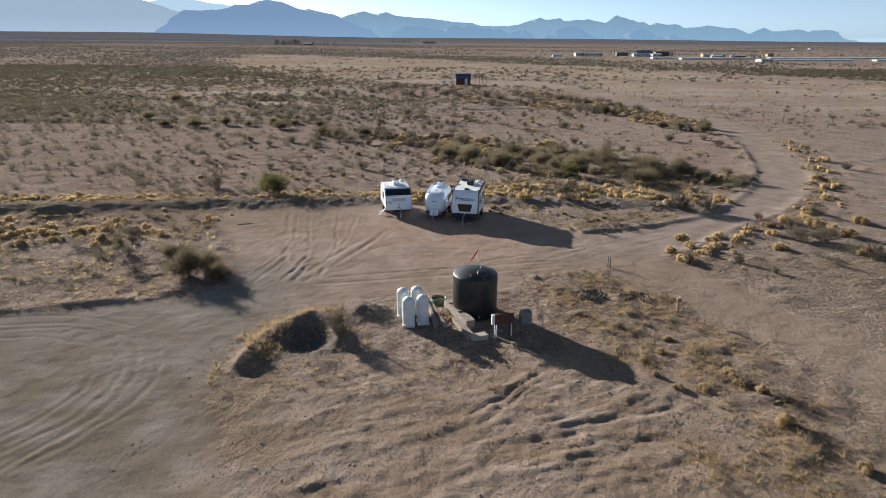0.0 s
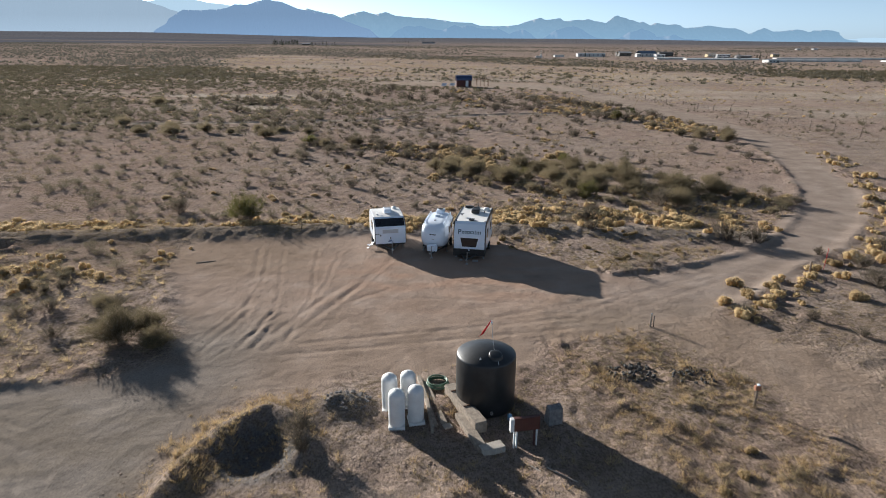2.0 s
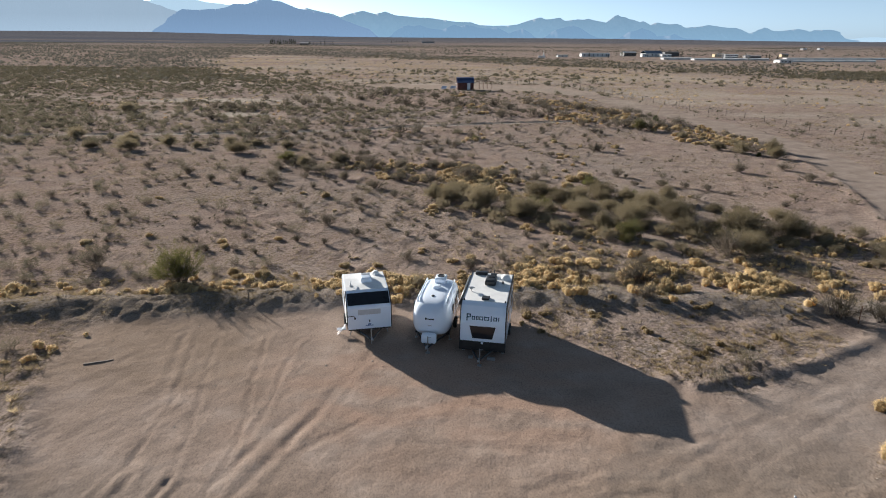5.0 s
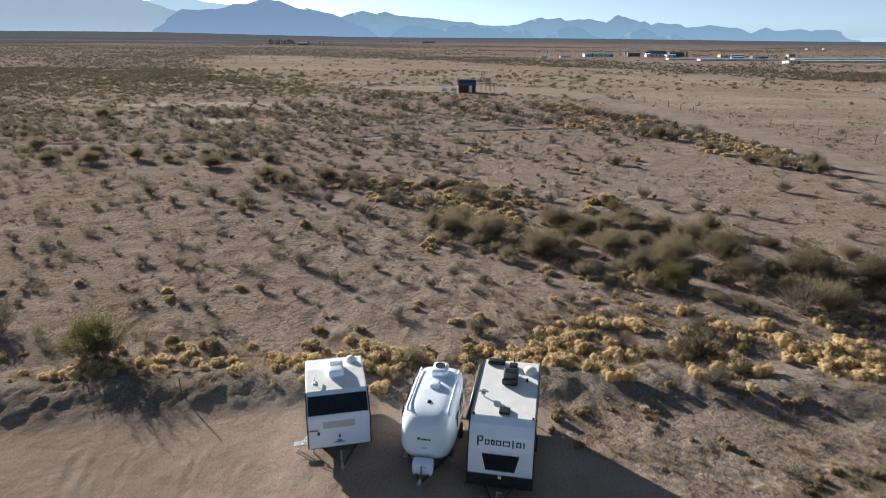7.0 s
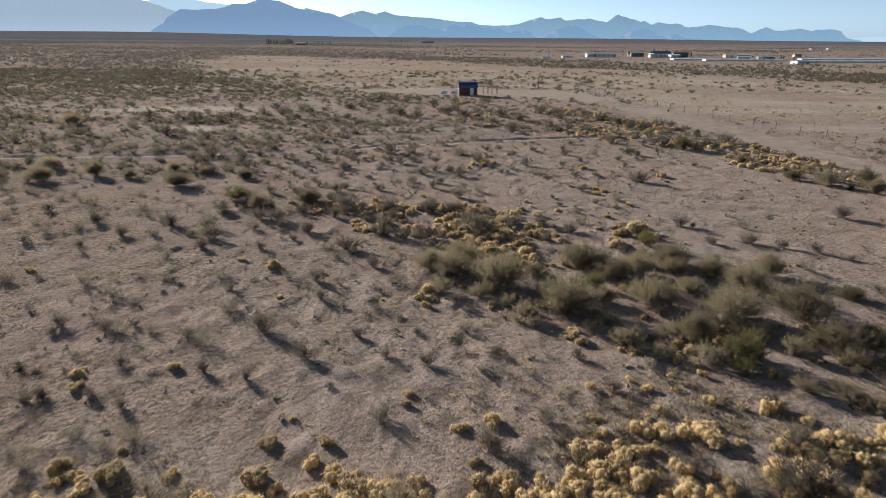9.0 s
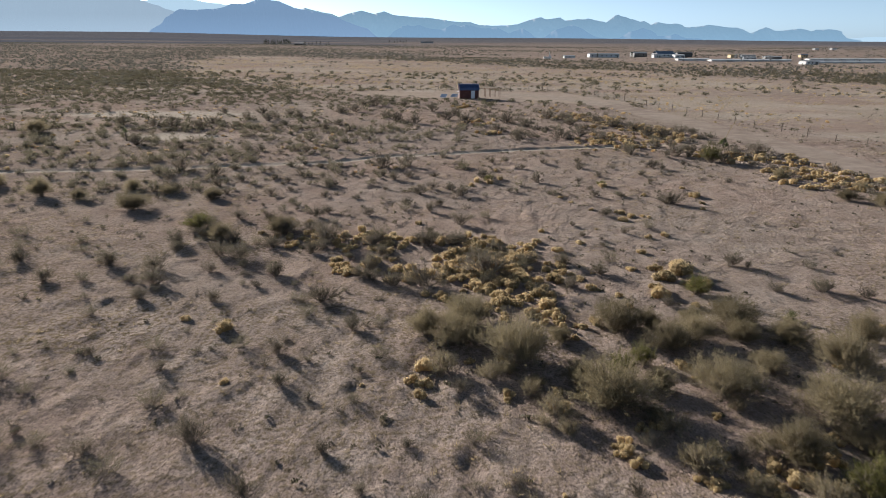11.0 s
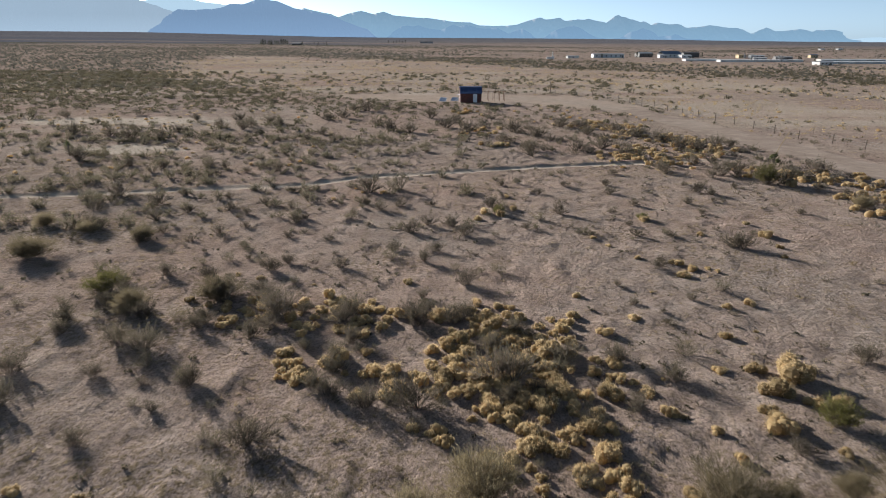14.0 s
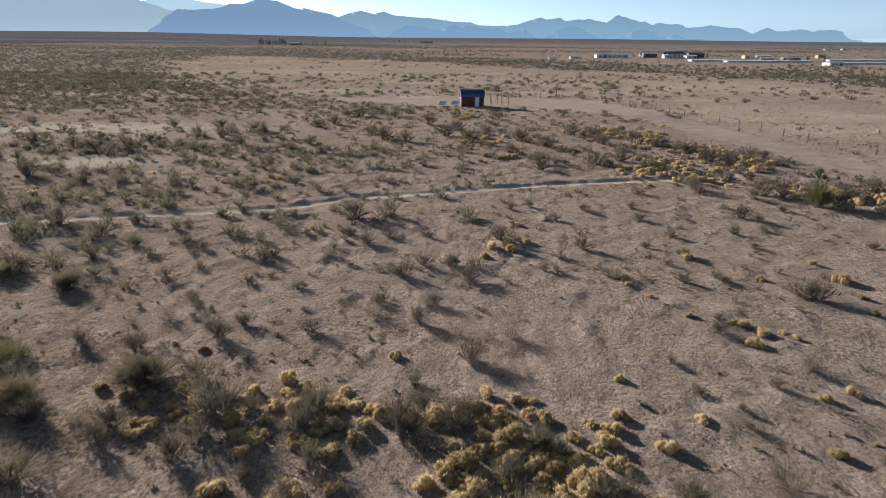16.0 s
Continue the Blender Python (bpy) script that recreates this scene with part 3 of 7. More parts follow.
def gz(x, y):
    return float(height(np.array([x]), np.array([y]))[0])


def steps(a, b, d):
    return list(np.arange(a, b - 1e-6, d))


def growing(a, end, d, q):
    out = []
    while a < end:
        out.append(a)
        d *= q
        a += d
    return out + [end]


def build_ground():
    side = growing(58.0, 4200.0, 0.5, 1.055)
    mid_x = steps(22, 58, 0.5)
    fine_x = steps(-21.9, 12, 0.15) + steps(12, 22, 0.3)
    xs = np.array([-v for v in side[::-1]] + [-v for v in mid_x[::-1]] + fine_x + mid_x + side)
    back = [-v for v in growing(0.5, 420.0, 0.6, 1.35)[::-1]]
    ys = np.array(back + steps(0, 14, 1.0) + steps(14, 46, 0.16) + steps(46, 64, 0.24) + steps(64, 130, 0.5) + steps(130, 156, 0.4) + growing(156.0, 4650.0, 0.6, 1.055))
    gx, gy = np.meshgrid(xs, ys)
    x, y = gx.ravel(), gy.ravel()
    bare, grey, pale, litter, brush, scrub_haze, path = masks(x, y)
    z = height(x, y, bare) - 0.10 * path
    nx, ny = len(xs), len(ys)
    idx = np.arange(nx * ny).reshape(ny, nx)
    quads = np.stack([idx[:-1, :-1], idx[:-1, 1:], idx[1:, 1:], idx[1:, :-1]], -1).reshape(-1, 4)
    me = bpy.data.meshes.new("ground")
    me.vertices.add(len(x))
    me.vertices.foreach_set("co", np.stack([x, y, z], -1).ravel())
    me.loops.add(quads.size)
    me.loops.foreach_set("vertex_index", quads.ravel().astype(np.int32))
    me.polygons.add(len(quads))
    me.polygons.foreach_set("loop_start", np.arange(0, quads.size, 4, dtype=np.int32))
    me.polygons.foreach_set("loop_total", np.full(len(quads), 4, dtype=np.int32))
    me.polygons.foreach_set("use_smooth", np.ones(len(quads), bool))
    me.update()
    rust, dark_ground, gravel = soil(x, y)
    for name, v in (("gravel", gravel), ("rust", rust), ("dark_ground", dark_ground), ("bare", bare), ("grey", grey), ("pale", pale), ("litter", litter), ("brush", brush), ("scrub_haze", scrub_haze)):
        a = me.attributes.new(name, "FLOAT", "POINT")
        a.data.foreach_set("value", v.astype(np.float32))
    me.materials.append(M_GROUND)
    return tagged(new("ground", me), "dry pinkish-tan desert dirt with graded tracks and berms", "ground", kind="structure")


build_ground()

# ---------------------------------------------------------------- mesh helpers
def part(name, bm, mat, parent=None, label="", smooth_faces=False):
    """Link a bmesh as one mesh object, under a thing or a part when one is given."""
    me = bpy.data.meshes.new(name)
    bm.to_mesh(me)
    bm.free()
    me.materials.append(mat)
    if smooth_faces:
        me.polygons.foreach_set("use_smooth", np.ones(len(me.polygons), bool))
    ob = new(name, me)
    if parent is not None:
        ob.parent = parent
    if label:
        ob["label"] = label
    return ob


def thing(name, label, category, m, group="", kind=""):
    e = new(name)
    e.empty_display_size = 0.2
    e.matrix_world = m
    return tagged(e, label, category, group, kind)


def box(bm, sx, sy, sz, m=None, bevel=0.0, at=(0, 0, 0)):
    """A block whose base centre lies at 'at', then moved by m."""
    r = bmesh.ops.create_cube(bm, size=1.0)
    vs = r["verts"]
    for v in vs:
        v.co = Vector((v.co.x * sx + at[0], v.co.y * sy + at[1], (v.co.z + 0.5) * sz + at[2]))
    if bevel:
        es = list({e for v in vs for e in v.link_edges})
        out = bmesh.ops.bevel(bm, geom=es, offset=bevel, segments=2, profile=0.6, affect="EDGES")
        vs = list({v for f in out["faces"] for v in f.verts} | {v for v in vs if v.is_valid})
    if m is not None:
        bmesh.ops.transform(bm, matrix=m, verts=vs)
    return vs


def lathe(bm, profile, seg=32, m=None):
    """Turn a list of (radius, z) round the z axis."""
    rings = []
    for r, z in profile:
        if r < 1e-5:
            rings.append([bm.verts.new((0, 0, z))])
        else:
            rings.append([bm.verts.new((r * math.cos(a), r * math.sin(a), z)) for a in (2 * math.pi * i / seg for i in range(seg))])
    for a, b2 in zip(rings, rings[1:]):
        for i in range(seg):
            j = (i + 1) % seg
            if len(a) == 1 and len(b2) > 1:
                bm.faces.new((a[0], b2[j], b2[i]))
            elif len(b2) == 1 and len(a) > 1:
                bm.faces.new((a[i], a[j], b2[0]))
            elif len(a) > 1:
                bm.faces.new((a[i], a[j], b2[j], b2[i]))
    vs = [v for ring in rings for v in ring]
    if m is not None:
        bmesh.ops.transform(bm, matrix=m, verts=vs)
    bmesh.ops.recalc_face_normals(bm, faces=[f for f in bm.faces])
    return vs


def tube(bm, pts, r, seg=8, closed=False):
    """A round bar along points."""
    pts = [Vector(p) for p in pts]
    n = len(pts)
    rings = []
    for i, p in enumerate(pts):
        a = pts[(i - 1) % n] if closed or i else p
        b2 = pts[(i + 1) % n] if closed or i < n - 1 else p
        d = (b2 - a).normalized()
        side = d.cross(Vector((0, 0, 1)))
        if side.length < 1e-3:
            side = d.cross(Vector((0, 1, 0)))
        side.normalize()
        up = side.cross(d)
        rings.append([bm.verts.new(p + r * (math.cos(t) * side + math.sin(t) * up)) for t in (2 * math.pi * k / seg for k in range(seg))])
    for i in range(n if closed else n - 1):
        a, b2 = rings[i], rings[(i + 1) % n]
        for k in range(seg):
            j = (k + 1) % seg
            bm.faces.new((a[k], a[j], b2[j], b2[k]))
    if not closed:
        bm.faces.new(rings[0][::-1])
        bm.faces.new(rings[-1])


def extruded(bm, profile, x0, x1, bevel=0.0, seg=2):
    """A closed (y, z) outline pushed along x."""
    a = [bm.verts.new((x0, y, z)) for y, z in profile]
    b2 = [bm.verts.new((x1, y, z)) for y, z in profile]
    n = len(profile)
    fs = [bm.faces.new(a), bm.faces.new(b2[::-1])]
    for i in range(n):
        j = (i + 1) % n
        fs.append(bm.faces.new((a[j], a[i], b2[i], b2[j])))
    bmesh.ops.recalc_face_normals(bm, faces=fs)
    if bevel:
        rim = [e for f in fs[:2] for e in f.edges]
        bmesh.ops.bevel(bm, geom=rim, offset=bevel, segments=seg, profile=0.5, affect="EDGES")


def B():
    return bmesh.new()

# ---------------------------------------------------------------- travel trailers
def wheel_pair(parent, half, y, r=0.34):
    for sx in (-1, 1):
        bm = B()
        lathe(bm, [(r * 0.55, -0.10), (r * 0.92, -0.10), (r, -0.06), (r, 0.06), (r * 0.92, 0.10), (r * 0.55, 0.10)], 24, pose(sx * (half - 0.02), y, r, 0, 90))
        w = part("wheel", bm, M_RUBBER, parent, "", True)
        bm = B()
        lathe(bm, [(0, 0.05), (r * 0.25, 0.06), (r * 0.5, 0.02), (r * 0.56, 0.09), (r * 0.56, -0.09), (0, -0.05)], 20, pose(sx * (half - 0.02), y, r, 0, 90 * sx))
        part("rim", bm, M_STEEL, w, "grey steel rim", True)


def tongue(parent, y0=0.0, reach=1.15, bottles=True):
    """A-frame hitch, jack and coupler ahead of the body."""
    bm = B()
    for sx in (-1, 1):
        tube(bm, [(sx * 0.75, y0 + 0.35, 0.48), (sx * 0.05, y0 - reach, 0.46)], 0.05, 6)
    part("hitch_frame", bm, M_BLACK, parent, "black steel hitch frame")
    bm = B()
    tube(bm, [(0, y0 - reach + 0.22, 0.04), (0, y0 - reach + 0.22, 0.95)], 0.035, 8)
    box(bm, 0.22, 0.22, 0.04, bevel=0.008, at=(0, y0 - reach + 0.22, 0.0))
    tube(bm, [(0, y0 - reach + 0.22, 0.92), (0.18, y0 - reach + 0.22, 0.92)], 0.015, 6)
    part("tongue_jack", bm, M_STEEL, parent, "grey tongue jack on the dirt")
    bm = B()
    box(bm, 0.12, 0.30, 0.10, bevel=0.02, at=(0, y0 - reach - 0.1, 0.44))
    part("coupler", bm, M_STEEL, parent)


def jacks(parent, half, ys):
    for y in ys:
        for sx in (-1, 1):
            bm = B()
            tube(bm, [(sx * (half - 0.25), y, 0.50), (sx * (half - 0.15), y + 0.1, 0.02)], 0.03, 6)
            box(bm, 0.16, 0.16, 0.03, bevel=0.006, at=(sx * (half - 0.15), y + 0.1, 0.0))
            part("stabiliser", bm, M_STEEL, parent)


def writing_bars(parent, mat, spans, z0, z1, plane, label):
    """Unreadable or trade lettering as plain bars; plane(x, z) gives the place on the panel."""
    bm = B()
    for a, b2, lo, hi in spans:
        q = [plane(a, z0 + lo * (z1 - z0)), plane(b2, z0 + lo * (z1 - z0)), plane(b2, z0 + hi * (z1 - z0)), plane(a, z0 + hi * (z1 - z0))]
        vs = [bm.verts.new(p) for p in q]
        f = bm.faces.new(vs)
        ext = bmesh.ops.extrude_face_region(bm, geom=[f])
        n = (Vector(q[1]) - Vector(q[0])).cross(Vector(q[3]) - Vector(q[0])).normalized()
        for v in ext["geom"]:
            if isinstance(v, bmesh.types.BMVert):
                v.co += n * 0.006
    bmesh.ops.recalc_face_normals(bm, faces=bm.faces[:])
    part("lettering", bm, mat, parent, label)


def panel(parent, name, corners, mat, depth=0.012, label=""):
    """A thin solid plate from four corners, raised along its normal."""
    bm = B()
    vs = [bm.verts.new(c) for c in corners]
    f = bm.faces.new(vs)
    f.normal_update()
    n = f.normal.copy()
    ext = bmesh.ops.extrude_face_region(bm, geom=[f])
    for v in ext["geom"]:
        if isinstance(v, bmesh.types.BMVert):
            v.co += n * depth
    bmesh.ops.recalc_face_normals(bm, faces=bm.faces[:])
    return part(name, bm, mat, parent, label)


def side_window(parent, half, side, y0, y1, z0, z1, name="side_window"):
    x = side * (half + 0.004)
    c = [(x, y0, z0), (x, y1, z0), (x, y1, z1), (x, y0, z1)]
    if side < 0:
        c = c[::-1]
    return panel(parent, name, c, M_DARKGLASS, 0.014, "dark tinted window")


def roof_ac(parent, x, y, z, mat, sx=0.66, sy=0.95, h=0.30, label=""):
    bm = B()
    box(bm, sx, sy, h, bevel=0.09, at=(x, y, z))
    ac = part("air_conditioner", bm, mat, parent, label, True)
    bm = B()
    for k in range(6):
        box(bm, sx * 0.7, 0.03, 0.02, at=(x, y + sy * 0.18 + 0.05 * k - 0.1, z + h))
    part("grille", bm, M_BLACK if mat is M_BLACK else M_GREYBAR, ac)


def white_trailer(m):
    """Short white trailer with a raked dark front window."""
    t = thing("travel_trailer", "short white travel trailer with raked black front window on dirt", "trailer", m, "parked trailers")
    h = 1.21
    bm = B()
    extruded(bm, [(0.0, 0.62), (0.0, 1.84), (0.06, 1.96), (0.80, 2.44), (0.98, 2.52), (2.6, 2.60), (3.6, 2.54), (4.1, 2.25), (4.3, 1.6), (4.27, 0.62)], -h, h, 0.03)
    part("body", bm, M_WHITE, t)
    bm = B()
    extruded(bm, [(1.02, 2.535), (2.6, 2.612), (3.55, 2.555), (3.55, 2.53), (2.6, 2.585), (1.02, 2.51)], -h + 0.05, h - 0.05)
    part("roof_membrane", bm, M_ROOF, t, "dusty off-white roof membrane")
    panel(t, "front_window", [(-h + 0.06, 0.115, 1.998), (h - 0.06, 0.115, 1.998), (h - 0.06, 0.80, 2.442), (-h + 0.06, 0.80, 2.442)], M_DARKGLASS, 0.016, "wide black raked front window")
    for sx in (-1, 1):
        bm = B()
        extruded(bm, [(-0.012, 0.62), (-0.012, 1.86), (0.05, 1.985), (0.80, 2.47), (0.98, 2.545), (0.98, 2.50), (0.10, 1.90), (0.03, 1.80), (0.03, 0.62)], sx * h - 0.022, sx * h + 0.022)
        part("corner_trim", bm, M_BLACK if sx > 0 else M_DARKBAR, t, "dark corner trim")
    bm = B()
    box(bm, 2 * h - 0.1, 4.0, 0.14, bevel=0.02, at=(0, 2.15, 0.47))
    part("chassis", bm, M_BLACK, t)
    writing_bars(t, M_GREYBAR, [(-0.5, -0.12, 0, 0.9), (-0.05, 0.5, 0, 0.9)], 1.52, 1.70, lambda x, z: (x, -0.002, z), "pale grey lettering bars")
    panel(t, "name_plate_outline", [(-0.62, -0.002, 1.46), (0.62, -0.002, 1.46), (0.62, -0.002, 1.76), (-0.62, -0.002, 1.76)], M_GREYBAR, 0.002)
    writing_bars(t, M_BLUEGREY, [(-0.22, 0.2, 0.0, 0.35), (-0.1, 0.08, 0.4, 1.0)], 0.78, 0.92, lambda x, z: (x, -0.002, z), "blue badge bars")
    bm = B()
    box(bm, 0.07, 0.05, 0.12, bevel=0.012, at=(0, -0.03, 1.02))
    part("front_latch", bm, M_DARKBAR, t)
    bm = B()
    tube(bm, [(-h - 0.0, 0.02, 1.40), (-0.85, -0.10, 1.47), (-0.80, -0.12, 1.36)], 0.018, 6)
    box(bm, 0.09, 0.06, 0.10, bevel=0.015, at=(-0.80, -0.12, 1.28))
    part("porch_lamp", bm, M_BLACK, t, "small black bracket lamp")
    roof_ac(t, 0.05, 2.3, 2.585, M_WHITE, 0.62, 0.95, 0.30, "white rooftop air conditioner")
    bm = B()
    tube(bm, [(-0.86, 1.55, 2.53), (-0.86, 1.55, 2.72), (-0.80, 1.95, 2.74)], 0.03, 6)
    box(bm, 0.16, 0.22, 0.06, bevel=0.02, at=(-0.84, 1.62, 2.535))
    part("antenna_bracket", bm, M_STEEL, t)
    bm = B()
    lathe(bm, [(0.0, 0.24), (0.12, 0.22), (0.20, 0.14), (0.22, 0.0)], 20, pose(0.72, 3.15, 2.57))
    part("satellite_dome", bm, M_ROOF, t, "off-white round roof dome", True)
    bm = B()
    box(bm, 0.22, 0.14, 0.10, bevel=0.02, at=(0.78, 3.5, 2.55))
    part("roof_vent", bm, M_BLACK, t)
    tongue(t, 0.0, 1.0)
    jacks(t, h, (0.45, 3.3))
    wheel_pair(t, h, 2.1)
    bm = B()
    box(bm, 0.5, 0.28, 0.05, bevel=0.01, at=(-h - 0.32, 0.85, 0.30))
    tube(bm, [(-h - 0.55, 0.75, 0.02), (-h - 0.05, 0.75, 0.55)], 0.022, 6)
    tube(bm, [(-h - 0.55, 0.95, 0.02), (-h - 0.05, 0.95, 0.55)], 0.022, 6)
    part("folding_step", bm, M_ALU, t, "folded-out aluminium step")
    side_window(t, h, -1, 1.6, 2.5, 1.35, 1.95)
    side_window(t, h, 1, 1.2, 2.2, 1.35, 1.95)
    panel(t, "entry_door", [(-h - 0.004, 1.35, 0.72), (-h - 0.004, 0.62, 0.72), (-h - 0.004, 0.62, 1.95), (-h - 0.004, 1.35, 1.95)], M_ROOF, 0.012)
    return t


def egg_trailer(m):
    """Rounded moulded fibreglass trailer."""
    t = thing("fibreglass_trailer", "rounded white moulded fibreglass trailer with roof rails, on dirt", "trailer", m, "parked trailers")
    hw, hl, zc, hh = 1.10, 2.42, 1.43, 1.02
    bm = B()
    bmesh.ops.create_cube(bm, size=2.0)
    bmesh.ops.subdivide_edges(bm, edges=bm.edges[:], cuts=11, use_grid_fill=True)
    for v in bm.verts:
        p = v.co
        k = (abs(p.x) ** 4.5 + abs(p.y) ** 4.5 + abs(p.z) ** 4.0) ** (-1 / 4.3)
        q = Vector((p.x * k, p.y * k, p.z * k))
        z = q.z
        wide = 1.0 - 0.10 * max(z, 0) ** 2 - 0.10 * max(-z, 0) ** 2
        v.co = (q.x * hw * wide, q.y * hl * (1.0 - 0.12 * max(z, 0) ** 2 - 0.08 * max(-z, 0) ** 2), zc + z * hh)
        if abs(z + 0.30) < 0.06:
            v.co.x *= 1.012
            v.co.y *= 1.006
    part("body", bm, M_WHITE, t, "", True)
    bm = B()
    box(bm, 2 * hw - 0.3, 3.4, 0.12, bevel=0.02, at=(0, 0.1, 0.42))
    part("chassis", bm, M_BLACK, t)
    for sx in (-1, 1):
        bm = B()
        tube(bm, [(sx * 0.80, -1.55, 2.20), (sx * 0.80, -1.50, 2.42), (sx * 0.80, 1.45, 2.45), (sx * 0.80, 1.5, 2.25)], 0.045, 8)
        tube(bm, [(sx * 0.80, 0.0, 2.2), (sx * 0.80, 0.0, 2.43)], 0.03, 6)
        part("roof_rail", bm, M_WHITE, t, "white roof rail", True)
    bm = B()
    box(bm, 0.66, 0.80, 0.34, bevel=0.10, at=(0.05, 1.2, 2.40))
    ac = part("air_conditioner", bm, M_WHITE, t, "white rooftop air conditioner", True)
    bm = B()
    lathe(bm, [(0.0, 0.0), (0.20, 0.0), (0.22, 0.02), (0.22, 0.0)], 24, pose(0.05, 1.25, 2.745))
    part("fan_opening", bm, M_BLACK, ac, "black round fan opening")
    bm = B()
    box(bm, 0.40, 0.42, 0.18, bevel=0.06, at=(0.0, 0.1, 2.42))
    part("vent_cover", bm, M_WHITE, t, "", True)
    bm = B()
    lathe(bm, [(0.0, 0.08), (0.09, 0.07), (0.11, 0.0)], 16, pose(-0.05, -1.05, 2.40))
    part("roof_vent", bm, M_BLACK, t, "small black roof vent", True)
    bm = B()
    box(bm, 0.80, 0.46, 0.52, bevel=0.12, at=(0.0, -2.68, 0.44))
    part("gas_bottle_cover", bm, M_WHITE, t, "white moulded gas bottle cover", True)
    tongue(t, -2.1, 1.15)
    jacks(t, hw, (-1.4, 1.6))
    wheel_pair(t, hw - 0.06, 0.3, 0.33)
    for y0, y1 in ((-1.25, -0.75), (-0.35, 0.55), (1.0, 1.55)):
        for sx in (-1, 1):
            bm = B()
            box(bm, 0.03, y1 - y0, 0.50, bevel=0.013, at=(sx * 1.09, (y0 + y1) / 2, 1.52))
            part("side_window", bm, M_DARKGLASS, t, "dark tinted window")
    writing_bars(t, M_DARKBAR, [(-0.26, -0.16, 0, 1), (-0.13, 0.24, 0, 0.62)], 1.62, 1.74, lambda x, z: (x, -2.40, z), "dark script as plain bars")
    writing_bars(t, M_GREYBAR, [(-0.10, 0.10, 0, 1)], 1.28, 1.34, lambda x, z: (x, -2.425, z), "grey badge bar")
    return t


def black_front_trailer(m):
    """Taller white trailer with a black lower front."""
    t = thing("travel_trailer", "tall white travel trailer with black lower front and dark front window", "trailer", m, "parked trailers")
    h = 1.2
    bm = B()
    extruded(bm, [(0.02, 0.86), (0.0, 1.2), (0.06, 1.85), (0.20, 2.35), (0.42, 2.70), (0.70, 2.83), (4.8, 2.86), (5.0, 2.78), (5.05, 2.4), (5.05, 0.62), (0.10, 0.62)], -h, h, 0.025)
    part("body", bm, M_WHITE, t)
    bm = B()
    extruded(bm, [(-0.02, 0.36), (-0.015, 0.87), (0.16, 0.87), (0.16, 0.36)], -h - 0.006, h + 0.006, 0.01)
    part("lower_front", bm, M_BLACK, t, "black lower front panel")
    for sx in (-1, 1):
        bm = B()
        extruded(bm, [(-0.012, 0.40), (-0.012, 1.2), (0.05, 1.88), (0.19, 2.38), (0.41, 2.74), (0.72, 2.872), (4.85, 2.90), (5.06, 2.80), (5.09, 0.40), (4.85, 0.40), (4.85, 2.55), (0.95, 2.55), (0.62, 2.30), (0.50, 1.2), (0.50, 0.40)], sx * h - 0.016 * sx - 0.02, sx * h - 0.016 * sx + 0.02)
        part("side_wall_trim", bm, M_BLACK, t, "black side wall graphic")
    bm = B()
    extruded(bm, [(0.74, 2.845), (4.78, 2.872), (4.78, 2.85), (0.74, 2.82)], -h + 0.07, h - 0.07)
    part("roof_membrane", bm, M_ROOF, t, "dusty off-white roof membrane")
    fr = lambda x, z: (x, 0.0 + 0.06 * max(0, (z - 1.2) / 0.65) - 0.006, z)
    panel(t, "front_window", [fr(-0.52, 1.05), fr(0.52, 1.05), fr(0.68, 1.72), fr(-0.68, 1.72)], M_DARKGLASS, 0.014, "dark tapered front window")
    up = lambda x, z: (x, 0.06 + (z - 1.85) * 0.28 - 0.008, z)
    # trade lettering as plain shapes: a tall first stroke, then a row of upright and level bars
    strokes = [(-0.86, -0.80, -0.25, 1.3), (-0.80, -0.66, 1.05, 1.3), (-0.80, -0.68, 0.45, 0.65), (-0.70, -0.64, 0.55, 1.2)]
    for a, wide in ((-0.58, 0.17), (-0.36, 0.13), (-0.19, 0.20), (0.06, 0.26), (0.54, 0.18)):
        strokes += [(a, a + 0.045, 0.0, 0.85), (a + wide - 0.045, a + wide, 0.0, 0.85), (a + 0.045, a + wide - 0.045, 0.62, 0.82), (a + 0.045, a + wide - 0.045, 0.02, 0.18)]
    strokes += [(0.40, 0.45, -0.2, 1.05), (0.79, 0.84, 0.0, 0.85)]
    writing_bars(t, M_TEAL, strokes, 2.04, 2.27, up, "dark teal lettering as plain bars")
    bm = B()
    box(bm, 2 * h - 0.1, 4.8, 0.16, bevel=0.02, at=(0, 2.5, 0.46))
    part("chassis", bm, M_BLACK, t)
    roof_ac(t, 0.05, 3.3, 2.867, M_BLACK, 0.62, 0.95, 0.32, "black rooftop air conditioner")
    bm = B()
    box(bm, 0.40, 0.40, 0.10, bevel=0.03, at=(0.02, 1.05, 2.855))
    part("roof_hatch", bm, M_BLACK, t, "small black roof hatch")
    bm = B()
    box(bm, 0.72, 0.36, 0.16, bevel=0.07, at=(-0.62, 4.55, 2.87))
    part("roof_pod", bm, M_BLACK, t, "long black pod at the roof's end", True)
    bm = B()
    box(bm, 0.34, 0.30, 0.18, bevel=0.05, at=(0.10, 4.3, 2.87))
    tube(bm, [(0.12, 4.5, 3.0), (0.12, 4.5, 3.22)], 0.03, 6)
    part("roof_vent", bm, M_BLACK, t)
    bm = B()
    lathe(bm, [(0.0, 0.26), (0.16, 0.23), (0.26, 0.14), (0.28, 0.0)], 20, pose(0.80, 4.05, 2.868))
    part("satellite_dome", bm, M_ROOF, t, "off-white round roof dome", True)
    bm = B()
    tube(bm, [(0.72, 3.3, 2.86), (0.72, 3.3, 3.0)], 0.045, 8)
